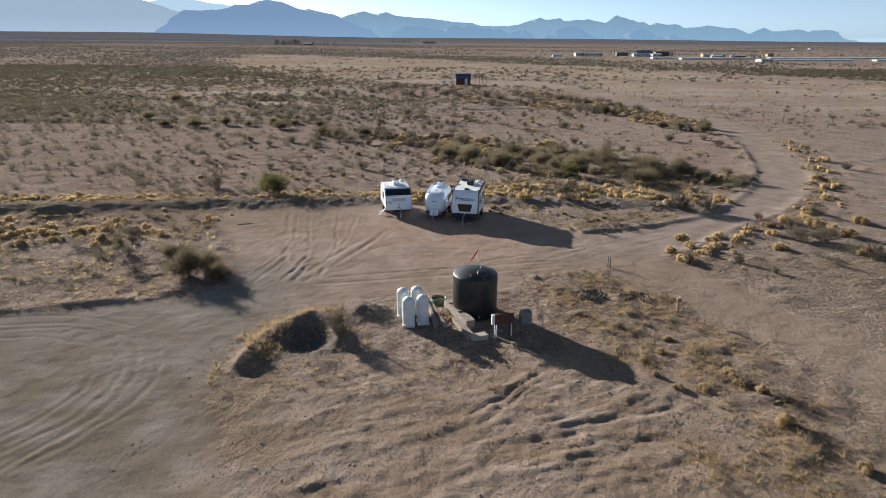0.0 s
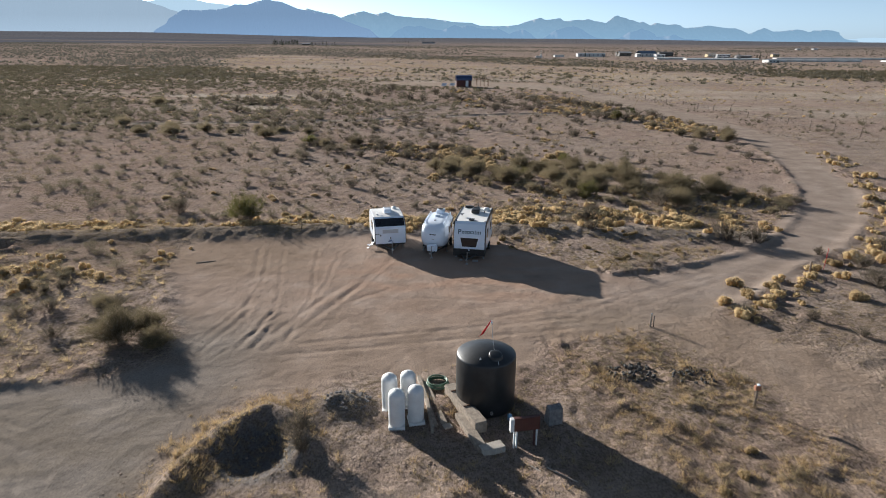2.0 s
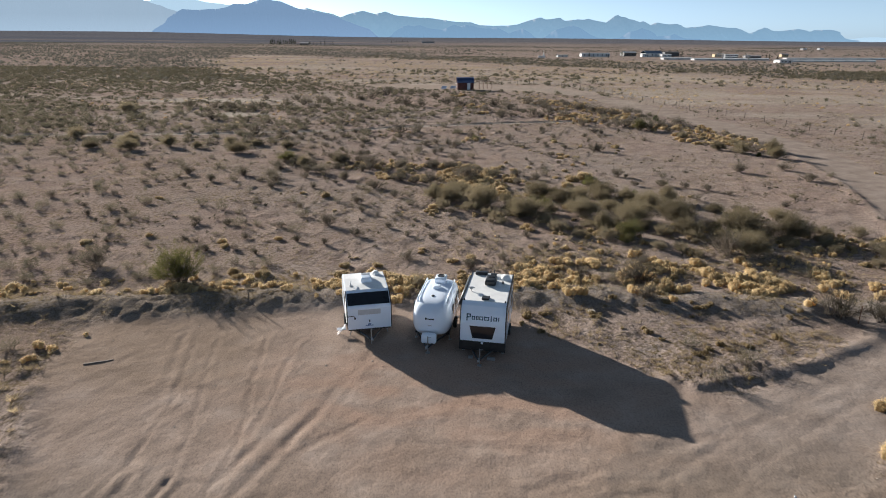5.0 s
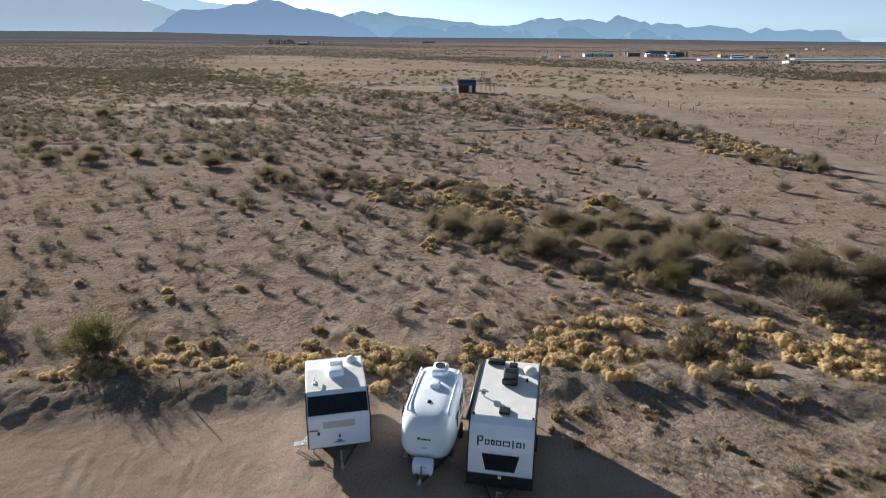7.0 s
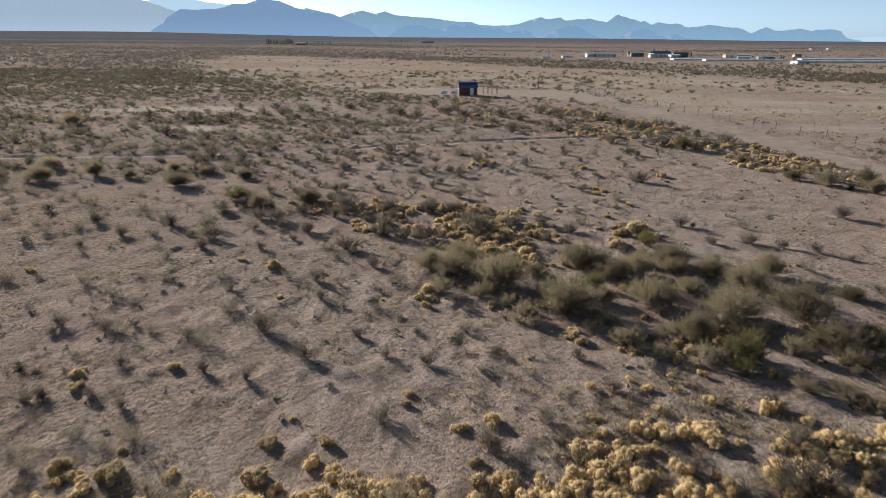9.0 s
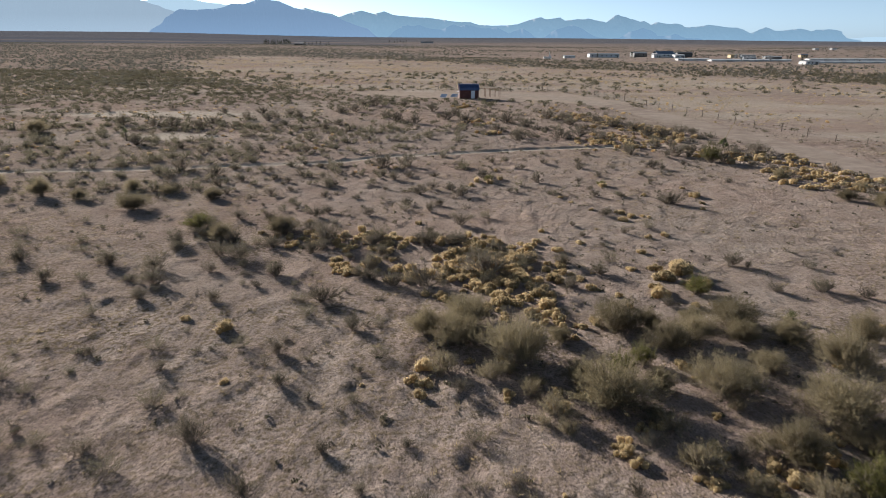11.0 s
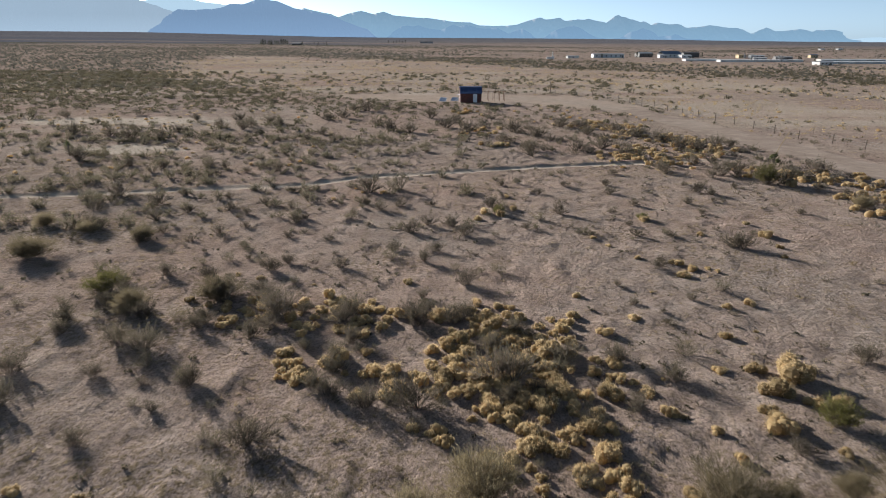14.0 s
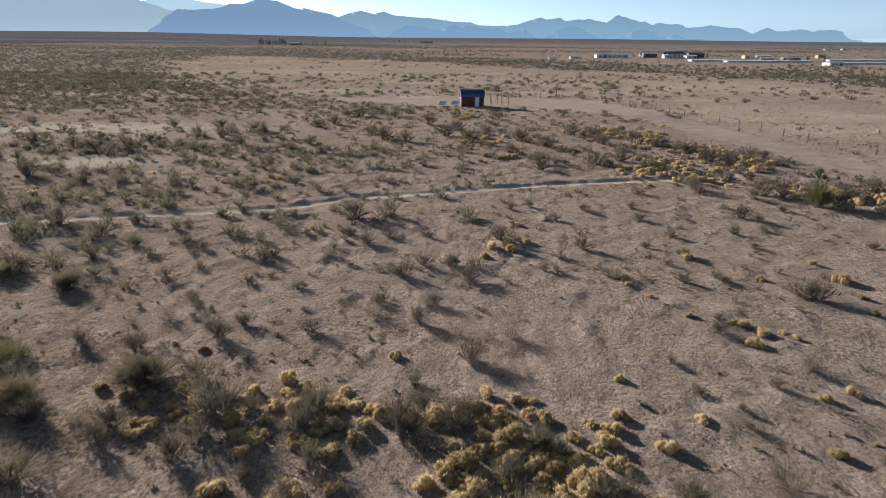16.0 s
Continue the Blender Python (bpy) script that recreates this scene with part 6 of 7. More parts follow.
GREY_4 = [(24.6, 94.7, 1.4), (-12.4, 95, 0.8), (8.2, 95.5, 1.5), (-3.3, 95.5, 1.5), (-1.5, 95.5, 2.5), (-26.8, 95.8, 1.7), (-21, 95.9, 1), (-5.1, 96.2, 1.6), (-11.7, 97.3, 1.5), (-13.8, 97.3, 0.9), (42.8, 97.5, 1.8), (2.8, 97.7, 3), (-16.3, 98, 1.1), (21.6, 99.2, 0.8), (-30.7, 99.4, 1.6), (20.6, 99.4, 1.8), (8.6, 100.2, 0.8), (-7.1, 100.7, 1), (-4.9, 101.4, 1.5), (-10.2, 101.8, 1.5), (-20.5, 102.2, 1.3), (36.4, 102.5, 1.9), (-13.4, 102.9, 1.3), (-9.4, 103.3, 2), (-37.1, 103.4, 1.3), (-1.4, 103.4, 1.8), (0.4, 103.7, 1.8), (-21, 103.8, 1.9), (-16.7, 103.9, 1.7), (-5.6, 103.9, 1.9)]
GREY_5 = [(12.4, 103.9, 0.5), (-13.5, 104, 1.7), (42.7, 104.1, 1.6), (-1.8, 104.4, 1.6), (-9.3, 104.7, 2.6), (12.5, 105.1, 0.4), (-19.1, 106.5, 2.5), (11.4, 106.6, 0.8), (14.8, 106.9, 0.8), (-13.2, 107, 2.3), (-1.3, 107.2, 0.8), (-11.2, 107.6, 1.5), (11, 109.1, 0.6), (1.2, 109.3, 1.6), (-15.2, 110.2, 1.4), (-18.4, 110.8, 1.4), (-11.7, 111.5, 1.7), (-8.7, 111.9, 0.5), (-7.2, 112.5, 1.2), (14.6, 112.5, 1.2), (-11, 113.5, 1.4), (-1.5, 113.7, 1.2), (8.6, 113.8, 0.3), (15.3, 113.9, 0.9), (-13.9, 114.2, 0.5), (-7.9, 115.1, 0.5), (-17.4, 115.3, 0.6), (-0.5, 116, 1.3), (-3.8, 116.3, 1.2), (-15.2, 117, 0.7)]
GREY_6 = [(22.3, 117.1, 2.4), (-23.1, 117.8, 1.7), (-19.6, 118.3, 1), (-8.9, 118.4, 0.9), (-12.2, 119.3, 1.1), (15.5, 119.8, 1.1), (18, 119.8, 0.9), (1.7, 120, 1.6), (-18.1, 120.2, 1.1), (-22.5, 120.2, 1.1), (11.9, 120.2, 0.7), (-11.2, 120.3, 0.7), (-2.6, 120.5, 1.6), (-28.2, 121.1, 1.5), (6.8, 121.7, 0.8), (-16.3, 121.8, 0.9), (-29.5, 122.2, 1.9), (-6.3, 122.5, 0.8), (-1.3, 122.6, 1.2), (0.6, 122.7, 1.6), (15.6, 122.9, 0.9), (-12.6, 123.6, 1.2), (-24.7, 124, 1.6), (-12, 124.2, 1), (-17.8, 124.7, 0.8), (-17.6, 125.9, 1.2), (-8.1, 126.1, 0.8), (10.3, 126.4, 1.5), (15, 126.5, 1), (-22.9, 126.5, 1.2)]
GREY_7 = [(23.2, 126.7, 1), (32.2, 126.8, 0.9), (-31.4, 127, 1.5), (-19.4, 127.2, 1.5), (-11.3, 127.4, 0.5), (-5.8, 127.5, 1.7), (-14, 128, 1.1), (4.2, 128.4, 1.7), (-4.2, 128.9, 1.1), (-1.1, 129, 1.1), (-26.8, 129.2, 1.8), (18, 129.3, 1.2), (-16.7, 129.4, 1.3), (-10.7, 129.5, 0.9), (-7.3, 129.6, 1.1), (23.3, 130.2, 1.1), (26, 131, 0.9), (-20.9, 131.7, 1.1), (-32.1, 132.3, 2.8), (-25.6, 132.4, 1.3), (26.9, 133.5, 1.5), (9.5, 134, 1.2), (16.8, 134.1, 1.3), (-15.3, 134.3, 1.1), (-7.5, 134.5, 4.4), (26, 135.2, 1.8), (-4.7, 135.4, 2), (39.2, 136.4, 1.5), (12.5, 136.8, 1.1), (30.7, 137.2, 1)]
GREY_8 = [(6.2, 137.6, 1), (17.1, 137.8, 1.3), (25.7, 138, 1), (36.9, 139.3, 2.7), (30.1, 141.3, 1.7), (-25.7, 142.2, 1.3), (33.4, 142.4, 1.4), (40, 142.6, 2.3), (-33.4, 143.1, 1.7), (19.5, 143.3, 1.1), (-22.8, 143.4, 1.3), (32, 143.6, 3.4), (26, 144.1, 1.7), (-19.2, 144.7, 2.1), (34.4, 144.8, 2.3), (43.8, 145.1, 3), (-33.2, 145.6, 1.7), (-26, 145.8, 1.5), (25.8, 145.9, 1.8), (-17.3, 146, 0.9), (-37.6, 146.8, 1.4), (-28.2, 147.1, 1.4), (31.4, 150, 2.3), (33.9, 150.1, 1.9), (-46, 150.2, 3.7), (11.7, 155.6, 2), (24.6, 156, 2.7), (-11.8, 156.6, 1.2), (-31.2, 157.7, 1.2), (11.6, 159.1, 2.8)]
GREY_9 = [(18.6, 159.3, 2.8), (35.6, 159.8, 2.9), (22.6, 161.2, 2.9), (33.5, 161.6, 2.9), (39.6, 163.7, 3), (41.8, 163.8, 2.3), (-16.2, 166, 1.7), (8.8, 166.9, 3.8), (-47.1, 167.2, 3), (-42.6, 167.3, 2.7), (32.9, 167.7, 2.8), (-29.7, 167.8, 1.5), (-20.9, 168.1, 1.8), (-51.9, 170.2, 3.9), (-58.2, 171.4, 6.3), (15, 171.7, 3.2), (30.9, 172.2, 3), (-29.6, 172.5, 1.9), (-19.5, 172.9, 1.9), (22.9, 174.4, 2.5), (-42.7, 174.5, 2.5), (-5.4, 175.9, 5.1), (3.9, 176.3, 3.4), (11.5, 176.6, 3.4), (-51.3, 176.9, 2), (28.6, 177.2, 3.5), (-33.7, 177.6, 2.5), (-9, 178.5, 3.5), (-54.5, 179.6, 1.4), (-38.1, 180.2, 2.6)]
GREY_10 = [(-32.9, 180.4, 3.5), (0.5, 181.8, 3.6), (20.3, 182.6, 3.6), (23.9, 182.7, 3.3), (-28.5, 183.6, 2.3), (-11.4, 184.3, 3.6), (-31.2, 186.7, 2.8), (2.4, 188.1, 2.8), (-45.4, 189.5, 2.4), (-37.9, 189.8, 2.5), (-21.7, 190.5, 2.3), (-70.8, 191.9, 2.3), (-19.4, 194.2, 3.4), (-2.4, 195, 4), (-73.5, 195.5, 2.2), (-59.3, 196.2, 2.2), (-19.2, 206.6, 2.6), (-16, 206.8, 3.3), (-9.3, 207.1, 2.2)]
BRUSH_1 = [(-15.5, 40.4, 2.3), (-17.8, 40.9, 3.2), (-21.2, 45.7, 1.7), (23.4, 71.4, 3), (22.6, 74.4, 1.6), (28.9, 75.6, 3.7), (20.8, 76.6, 2.5), (25.4, 76.7, 4.2), (13.7, 77.7, 2.1), (17.1, 77.8, 1.3), (17.1, 80.4, 3.6), (21.2, 80.5, 3.6), (30.2, 80.7, 1.8), (7.4, 81.7, 3.7), (12.7, 82.5, 3.3), (9.9, 82.8, 1.6), (25.7, 83.5, 1.9), (6.4, 83.7, 1.7), (15.9, 84.7, 2), (20.1, 85, 2.9), (3.5, 85.5, 3.9), (11.6, 86.5, 2.5), (0.6, 87.2, 3), (18.4, 87.6, 2.6), (22.5, 87.6, 2.6), (6.2, 87.6, 1.4), (13.5, 87.6, 2.4), (15.9, 87.7, 1.9), (-1.1, 88.4, 2.2), (9.5, 89.2, 3.1)]
BRUSH_2 = [(16.4, 89.4, 3.2), (11.5, 89.4, 1.5), (1.3, 89.8, 2.9), (14.1, 89.9, 1.6)]
GOLD_1 = [(16.6, 20.5, 0.8), (14.9, 23.5, 1.1), (15.3, 26.2, 0.8), (12.6, 26.5, 0.7), (11.4, 26.5, 0.7), (14.6, 27, 0.7), (14.4, 27.8, 0.9), (10.7, 27.8, 0.6), (10.5, 29.2, 0.6), (11.7, 30.2, 0.6), (12.6, 31.7, 0.7), (17.8, 46.7, 1.3), (33.1, 46.7, 1.8), (-33.9, 47.5, 1.2), (-28.1, 47.6, 0.9), (19.8, 47.8, 1.2), (27.1, 47.9, 1.4), (-32.2, 49, 1), (-28.2, 49.1, 1.4), (22.2, 49.3, 1.4), (19.9, 50, 1.4), (-24, 50.7, 1.2), (-30.9, 51.1, 1.1), (34.5, 51.1, 1.8), (-26.7, 51.5, 1), (34, 52.7, 2), (29.3, 54.3, 1.3), (33.5, 54.4, 2.1), (31.3, 55.3, 1.9), (38.2, 55.4, 2.1)]
GOLD_2 = [(22.4, 64.6, 1.8), (4.3, 65.2, 0.9), (6.3, 65.2, 0.9), (8.9, 65.5, 1), (-2.1, 65.5, 0.8), (-3.5, 65.6, 1.4), (10.4, 65.6, 1), (1.2, 65.8, 1), (-1.1, 65.8, 0.8), (-7.1, 65.9, 1.3), (12.2, 65.9, 0.8), (-14.4, 66, 0.8), (2.4, 66.1, 1), (-12.7, 66.2, 1.4), (7.6, 66.2, 0.8), (15.8, 66.2, 1), (-14.9, 66.5, 1.1), (13.6, 66.5, 0.8), (5.9, 66.8, 0.7), (1.1, 67.1, 0.8), (14.9, 67.2, 1), (-13, 67.7, 0.6), (13.5, 68.1, 1.1), (-7.3, 68.2, 1), (-4.9, 68.3, 0.8), (16.6, 68.7, 0.9), (9, 69, 1.1), (0.6, 69.3, 1.1), (11.4, 69.6, 0.9), (1.9, 69.7, 1.1)]
GOLD_3 = [(-6.7, 69.9, 0.4), (6.4, 70, 0.7), (-1.8, 71, 0.6), (-1.8, 71.9, 0.7), (-17.4, 72.3, 0.9), (-28.9, 73.3, 1), (-18, 73.5, 1), (-18, 74.1, 0.6), (-13.6, 74.3, 0.8), (-24.4, 74.7, 0.7), (-4, 83, 0.3), (-10.5, 83.1, 0.6), (-1.1, 84.6, 1.1), (-1.1, 85.2, 0.7), (-28.8, 87.4, 0.6), (-29.3, 87.7, 0.8), (-12.4, 88.5, 1.2), (7.4, 89.4, 0.6), (-12.5, 89.7, 0.5), (5.7, 89.8, 0.7), (8.6, 89.9, 1), (-15, 90, 0.7), (5.2, 91.3, 0.9), (11.1, 91.9, 0.7), (2.5, 91.9, 0.8), (6.1, 92.1, 1.2), (15.3, 92.3, 0.8), (4.4, 92.4, 1), (3.4, 92.5, 1.1), (6.5, 92.5, 0.8)]
GOLD_4 = [(3.5, 93.6, 1), (5, 93.6, 0.9), (5.8, 93.8, 1.4), (13.7, 94, 1.4), (2.8, 94.9, 1), (6.4, 94.9, 0.9), (13.7, 95, 1.1), (1.9, 95.3, 1.3), (4.2, 95.4, 1.6), (17.2, 95.7, 1.4), (16, 95.7, 1.1), (1, 96.2, 0.9), (-3.9, 96.3, 0.9), (3.5, 96.3, 0.9), (6.2, 96.3, 0.9), (5.1, 96.6, 1.5), (7.2, 96.6, 1.2), (14.8, 96.8, 1.8), (-6.7, 97.5, 1.2), (0.1, 97.6, 1.2), (1.6, 97.7, 1.4), (2.7, 97.7, 1), (5, 97.8, 1), (16.3, 98.1, 2.4), (-3.2, 98.3, 1.1), (13.1, 98.7, 0.8), (14.8, 98.7, 1), (3.5, 99, 1.7), (-7.7, 99.2, 0.7), (0.4, 99.3, 1)]
GOLD_5 = [(16.8, 99.5, 1), (-7.8, 100, 0.9), (-3.9, 100.1, 0.8), (1.1, 100.2, 1), (5.1, 100.3, 1.5), (-0.7, 100.4, 1), (1.3, 100.7, 0.8), (5.7, 100.8, 0.8), (4.2, 101.4, 0.9), (0.8, 101.6, 1.6), (3.5, 101.7, 0.9), (4.4, 102, 0.9), (14.9, 102.1, 0.8), (16.8, 102.8, 0.4), (2.7, 103, 1.5), (3.8, 103, 1), (-5.8, 103, 0.8), (5.1, 103.1, 0.8), (-7, 103.3, 0.7), (4.3, 104.2, 0.8), (-0.2, 104.4, 1.6), (-4.2, 105.3, 0.7), (-5.5, 105.7, 0.6), (3.8, 105.8, 0.7), (-13.8, 105.9, 0.7), (16.6, 106, 0.7), (1.9, 106.3, 0.9), (18.1, 106.4, 0.9), (-6.1, 106.6, 0.9), (-15.2, 106.6, 0.7)]
GOLD_6 = [(12.9, 108.3, 0.3), (-8.3, 109.2, 0.4), (-2.3, 109.5, 0.9), (-12, 110.3, 0.8), (-13.6, 110.9, 0.5), (16, 111.2, 1.1), (18.5, 111.9, 0.5), (17, 112.5, 0.9), (18.1, 112.5, 0.6), (16.3, 113.5, 1.2), (13.9, 114.6, 0.7), (24.5, 114.7, 0.6), (25.4, 117.2, 0.8), (12.5, 117.4, 0.5), (11.7, 119.2, 0.6), (25.7, 119.9, 1.3), (20.5, 120.1, 0.8), (25.5, 123.1, 0.8), (17.2, 124.1, 1.1), (3, 124.4, 1), (5, 125.7, 1.2), (3.6, 126.3, 1.3), (6.3, 127.7, 0.9)]
OLIVE_1 = [(-18.1, 64.9, 3.1), (23.2, 73.9, 1.2), (14.8, 74.2, 1.3), (15.4, 75.4, 1.9), (23.8, 78.5, 1), (8.5, 83.7, 1.5), (9.9, 85.3, 1.2), (16.1, 94.3, 1.5), (17.2, 124.7, 1), (4.8, 126.3, 1.1), (35.2, 139.2, 2.7)]
BRUSH_3 = [(-16.8, 42.1, 2.4), (-68, 162, 3.5), (-49, 123, 3.2), (-46, 116, 3), (-41, 119, 2.6), (-36.5, 118, 2.2), (-59, 127, 3.2), (-52, 117, 2.6), (43, 116, 2.6), (46, 112, 2.4), (48, 117, 2.6), (41, 119, 2.2), (39, 129, 2.4), (45, 123, 2.2), (-29.5, 114.4, 3), (-23.4, 118.3, 2), (-13.6, 107.3, 2.4), (-18, 105.2, 2), (-28.5, 120.4, 2), (-33, 122, 2)]
OLIVE_2 = [(-20.9, 108, 2.2)]
GREY = GREY_1 + GREY_2 + GREY_3 + GREY_4 + GREY_5 + GREY_6 + GREY_7 + GREY_8 + GREY_9 + GREY_10
BRUSH = BRUSH_1 + BRUSH_2 + BRUSH_3
GOLD = GOLD_1 + GOLD_2 + GOLD_3 + GOLD_4 + GOLD_5 + GOLD_6
OLIVE = OLIVE_1 + OLIVE_2
rnd_plants = random.Random(5)
PLANTED = []
for kind, lists in (("grey", GREY), ("brush", BRUSH), ("gold", GOLD), ("olive", OLIVE)):
    for x, y, w in lists:
        plant("grey_far" if kind == "grey" and y > 118 else kind, x, y, w, rnd_plants)
        PLANTED.append((x, y, w))


# ---------------------------------------------------------------- fields of plants nobody could count
def arrays(*sets):
    """Join blade sets into arrays of triangles: vertices, faces and a part number for the material."""
    vs, fs, ms, k = [], [], [], 0
    for part_no, st in enumerate(sets):
        vs += [tuple(p) for p in st.v]
        for f in st.f:
            fs.append([i + k for i in f[:3]])
            ms.append(part_no)
            if len(f) == 4:
                fs.append([f[0] + k, f[2] + k, f[3] + k])
                ms.append(part_no)
        k += len(st.v)
    return np.array(vs, float), np.array(fs, int), np.array(ms, int)


def field(name, label, category, protos, mats, places, sizes, seed, sink=0.02):
    """Many plants in one mesh: each place takes one of the prototypes, turned and scaled."""
    rs = np.random.RandomState(seed)
    places, sizes = np.asarray(places, float), np.asarray(sizes, float)
    if len(places) == 0:
        return None
    z = height(places[:, 0], places[:, 1])
    turn = rs.rand(len(places)) * 6.283
    tall = 0.8 + 0.4 * rs.rand(len(places))
    pick = rs.randint(0, len(protos), len(places))
    av, af, am, k = [], [], [], 0
    for p, (v, f, m) in enumerate(protos):
        sel = np.where(pick == p)[0]
        if not len(sel):
            continue
        c, s = np.cos(turn[sel])[:, None], np.sin(turn[sel])[:, None]
        w = sizes[sel][:, None]
        X = (v[None, :, 0] * c - v[None, :, 1] * s) * w + places[sel, 0][:, None]
        Y = (v[None, :, 0] * s + v[None, :, 1] * c) * w + places[sel, 1][:, None]
        Z = v[None, :, 2] * w * tall[sel][:, None] + z[sel][:, None] - sink
        av.append(np.stack([X, Y, Z], -1).reshape(-1, 3))
        off = (np.arange(len(sel)) * len(v))[:, None, None] + k
        af.append((f[None] + off).reshape(-1, 3))
        am.append(np.tile(m, len(sel)))
        k += len(sel) * len(v)
    v, f, m = np.concatenate(av), np.concatenate(af), np.concatenate(am)
    me = bpy.data.meshes.new(name)
    me.vertices.add(len(v))
    me.vertices.foreach_set("co", v.ravel())
    me.loops.add(f.size)
    me.loops.foreach_set("vertex_index", f.ravel().astype(np.int32))
    me.polygons.add(len(f))
    me.polygons.foreach_set("loop_start", np.arange(0, f.size, 3, dtype=np.int32))
    me.polygons.foreach_set("loop_total", np.full(len(f), 3, dtype=np.int32))
    for mat in mats:
        me.materials.append(mat)
    me.polygons.foreach_set("material_index", m.astype(np.int32))
    me.update()
    return tagged(new(name, me), label, category, kind="stuff")


def tuft(seed, blades, wide, tall, width=0.05):
    rnd = random.Random(seed)
    b2 = Blades()
    for _ in range(blades):
        a, r = rnd.uniform(0, 6.283), wide * math.sqrt(rnd.random())
        x, y = 0.3 * r * math.cos(a), 0.3 * r * math.sin(a)
        b2.spike((x, y, -0.02), (x + r * math.cos(a), y + r * math.sin(a), tall * rnd.uniform(0.5, 1.0)), width, rnd)
    return b2


def scatter(seed, count, x0, x1, y0, y1, chance):
    rs = np.random.RandomState(seed)
    x, y = x0 + (x1 - x0) * rs.rand(count), y0 + (y1 - y0) * rs.rand(count)
    keep = rs.rand(count) < chance(x, y)
    return np.stack([x[keep], y[keep]], -1), rs


def open_desert(x, y):
    return 1 - np.clip(masks(x, y)[0], 0, 1)


def clump(seed, leaves, size, squat=0.43, stems=3, seg=5):
    """A far shrub: uneven domes of small leaves."""
    return arrays(*puff(seed, stems, leaves, squat, size, 3, 0.6, seg))


def both(a, b2):
    """Two blade sets of one plant shape joined with another's."""
    for x, y in zip(a, b2):
        k = len(x.v)
        x.v += y.v
        x.f += [tuple(i + k for i in f) for f in y.f]
    return a


TUFTS = [arrays(tuft(s, 9, 0.5, 0.38, 0.06)) for s in (51, 52, 53, 54)]
MID = [arrays(*fan(s, 64, 4, 0.5, 0.6, 0.0085)) for s in (61, 62, 63, 64)]
MIDFAR = [clump(s, 34, 0.095, 0.5, 6, 0) for s in (84, 85, 86, 87, 88)]
SMALL = [arrays(*fan(s, 18, 3, 0.5, 0.6, 0.026)) for s in (71, 72, 73)]
MIDNEAR = [arrays(*both(fan(s, 18, 4, 0.5, 0.62, 0.03), puff(s, 0, 36, 0.42, 0.06, 3, 0.7, 0))) for s in (65, 66, 67, 68)]
FAR = [clump(s, 13, 0.20, 0.55, 0, 0) for s in (81, 82, 83)]
GOLD_FAR = [clump(s, 34, 0.085, 0.55, 0, 5) for s in (91, 92, 97)]
GRASSY = [arrays(tuft(s, 26, 0.5, 0.62, 0.026)) for s in (55, 56, 57)]


# small litter and tufts over the open desert
p, rs = scatter(101, 66000, -75, 75, 17, 150, lambda x, y: open_desert(x, y) * 0.75 * smooth(0.75, 0.55, np.abs(x) / (y + 8)) * np.clip(0.45 + 1.6 * fbm(x * 0.15, y * 0.15, 3, 41), 0.05, 1))
field("grass_tufts", "low dry straw tufts scattered over the desert", "grass", TUFTS, [M_STRAW], p, 0.20 + 0.40 * rs.rand(len(p)) ** 2, 1)

# the golden belts along the berms, verges and wash
def belts(x, y):
    dw, _ = line_dist(x, y, [(-70, 60.5), (-30, 62.6), (-12, 64.2), (0, 64.8), (12, 64.6), (22, 63.4), (31, 62.4)])
    dk, _ = line_dist(x, y, KERB_OUT)
    dm, _ = line_dist(x, y, MOUND_RIM)
    di, _ = line_dist(x, y, [(-45, 50), (-30, 52.5), (-22, 53.0)])
    return open_desert(x, y) * np.clip((0.9 + 0.6 * smooth(-2, 6, x)) * np.exp(-(dw / 1.5) ** 2) + smooth(2, 8, x) * 0.7 * np.exp(-((dw - 3.2) / 1.6) ** 2) * (y > 64) + 0.2 * np.exp(-((dk - 1.2) / 1.3) ** 2) + 0.5 * np.exp(-(di / 2.6) ** 2), 0, 1) * np.clip(0.5 + 1.8 * fbm(x * 0.3, y * 0.3, 3, 43), 0.02, 1)


p, rs = scatter(102, 30000, -60, 60, 44, 105, belts)
field("golden_grass", "straw-yellow bushes and grass massed along the berms", "grass", [arrays(*puff(s, 40, 150, 0.6, 0.034, 3, 0.5, 6)) for s in (92, 93, 94)], [M_GOLD_STEM, M_GOLD], p, (0.6 + 0.8 * rs.rand(len(p)) ** 1.3) * (0.85 + 0.35 * smooth(-5, 15, p[:, 0])), 2)
p, rs = scatter(112, 70000, -60, 60, 44, 105, belts)
field("straw_grass", "dense dry grass along the berms", "grass", GRASSY, [M_STRAW], p, 0.35 + 0.4 * rs.rand(len(p)), 12)

# rusty weeds round the pit and on the weedy ground by the tank
WEED = [(5.8, 41.1), (8.8, 42.5), (11.3, 42.8), (14.3, 40.4), (16.2, 35.3), (17.4, 31.9), (18.5, 27.1), (19.0, 22.9), (16.4, 17.0), (6.6, 17.0), (10.5, 22.1), (12.8, 24.1), (9.5, 28.6), (7.1, 31.4), (7.3, 36.0)]


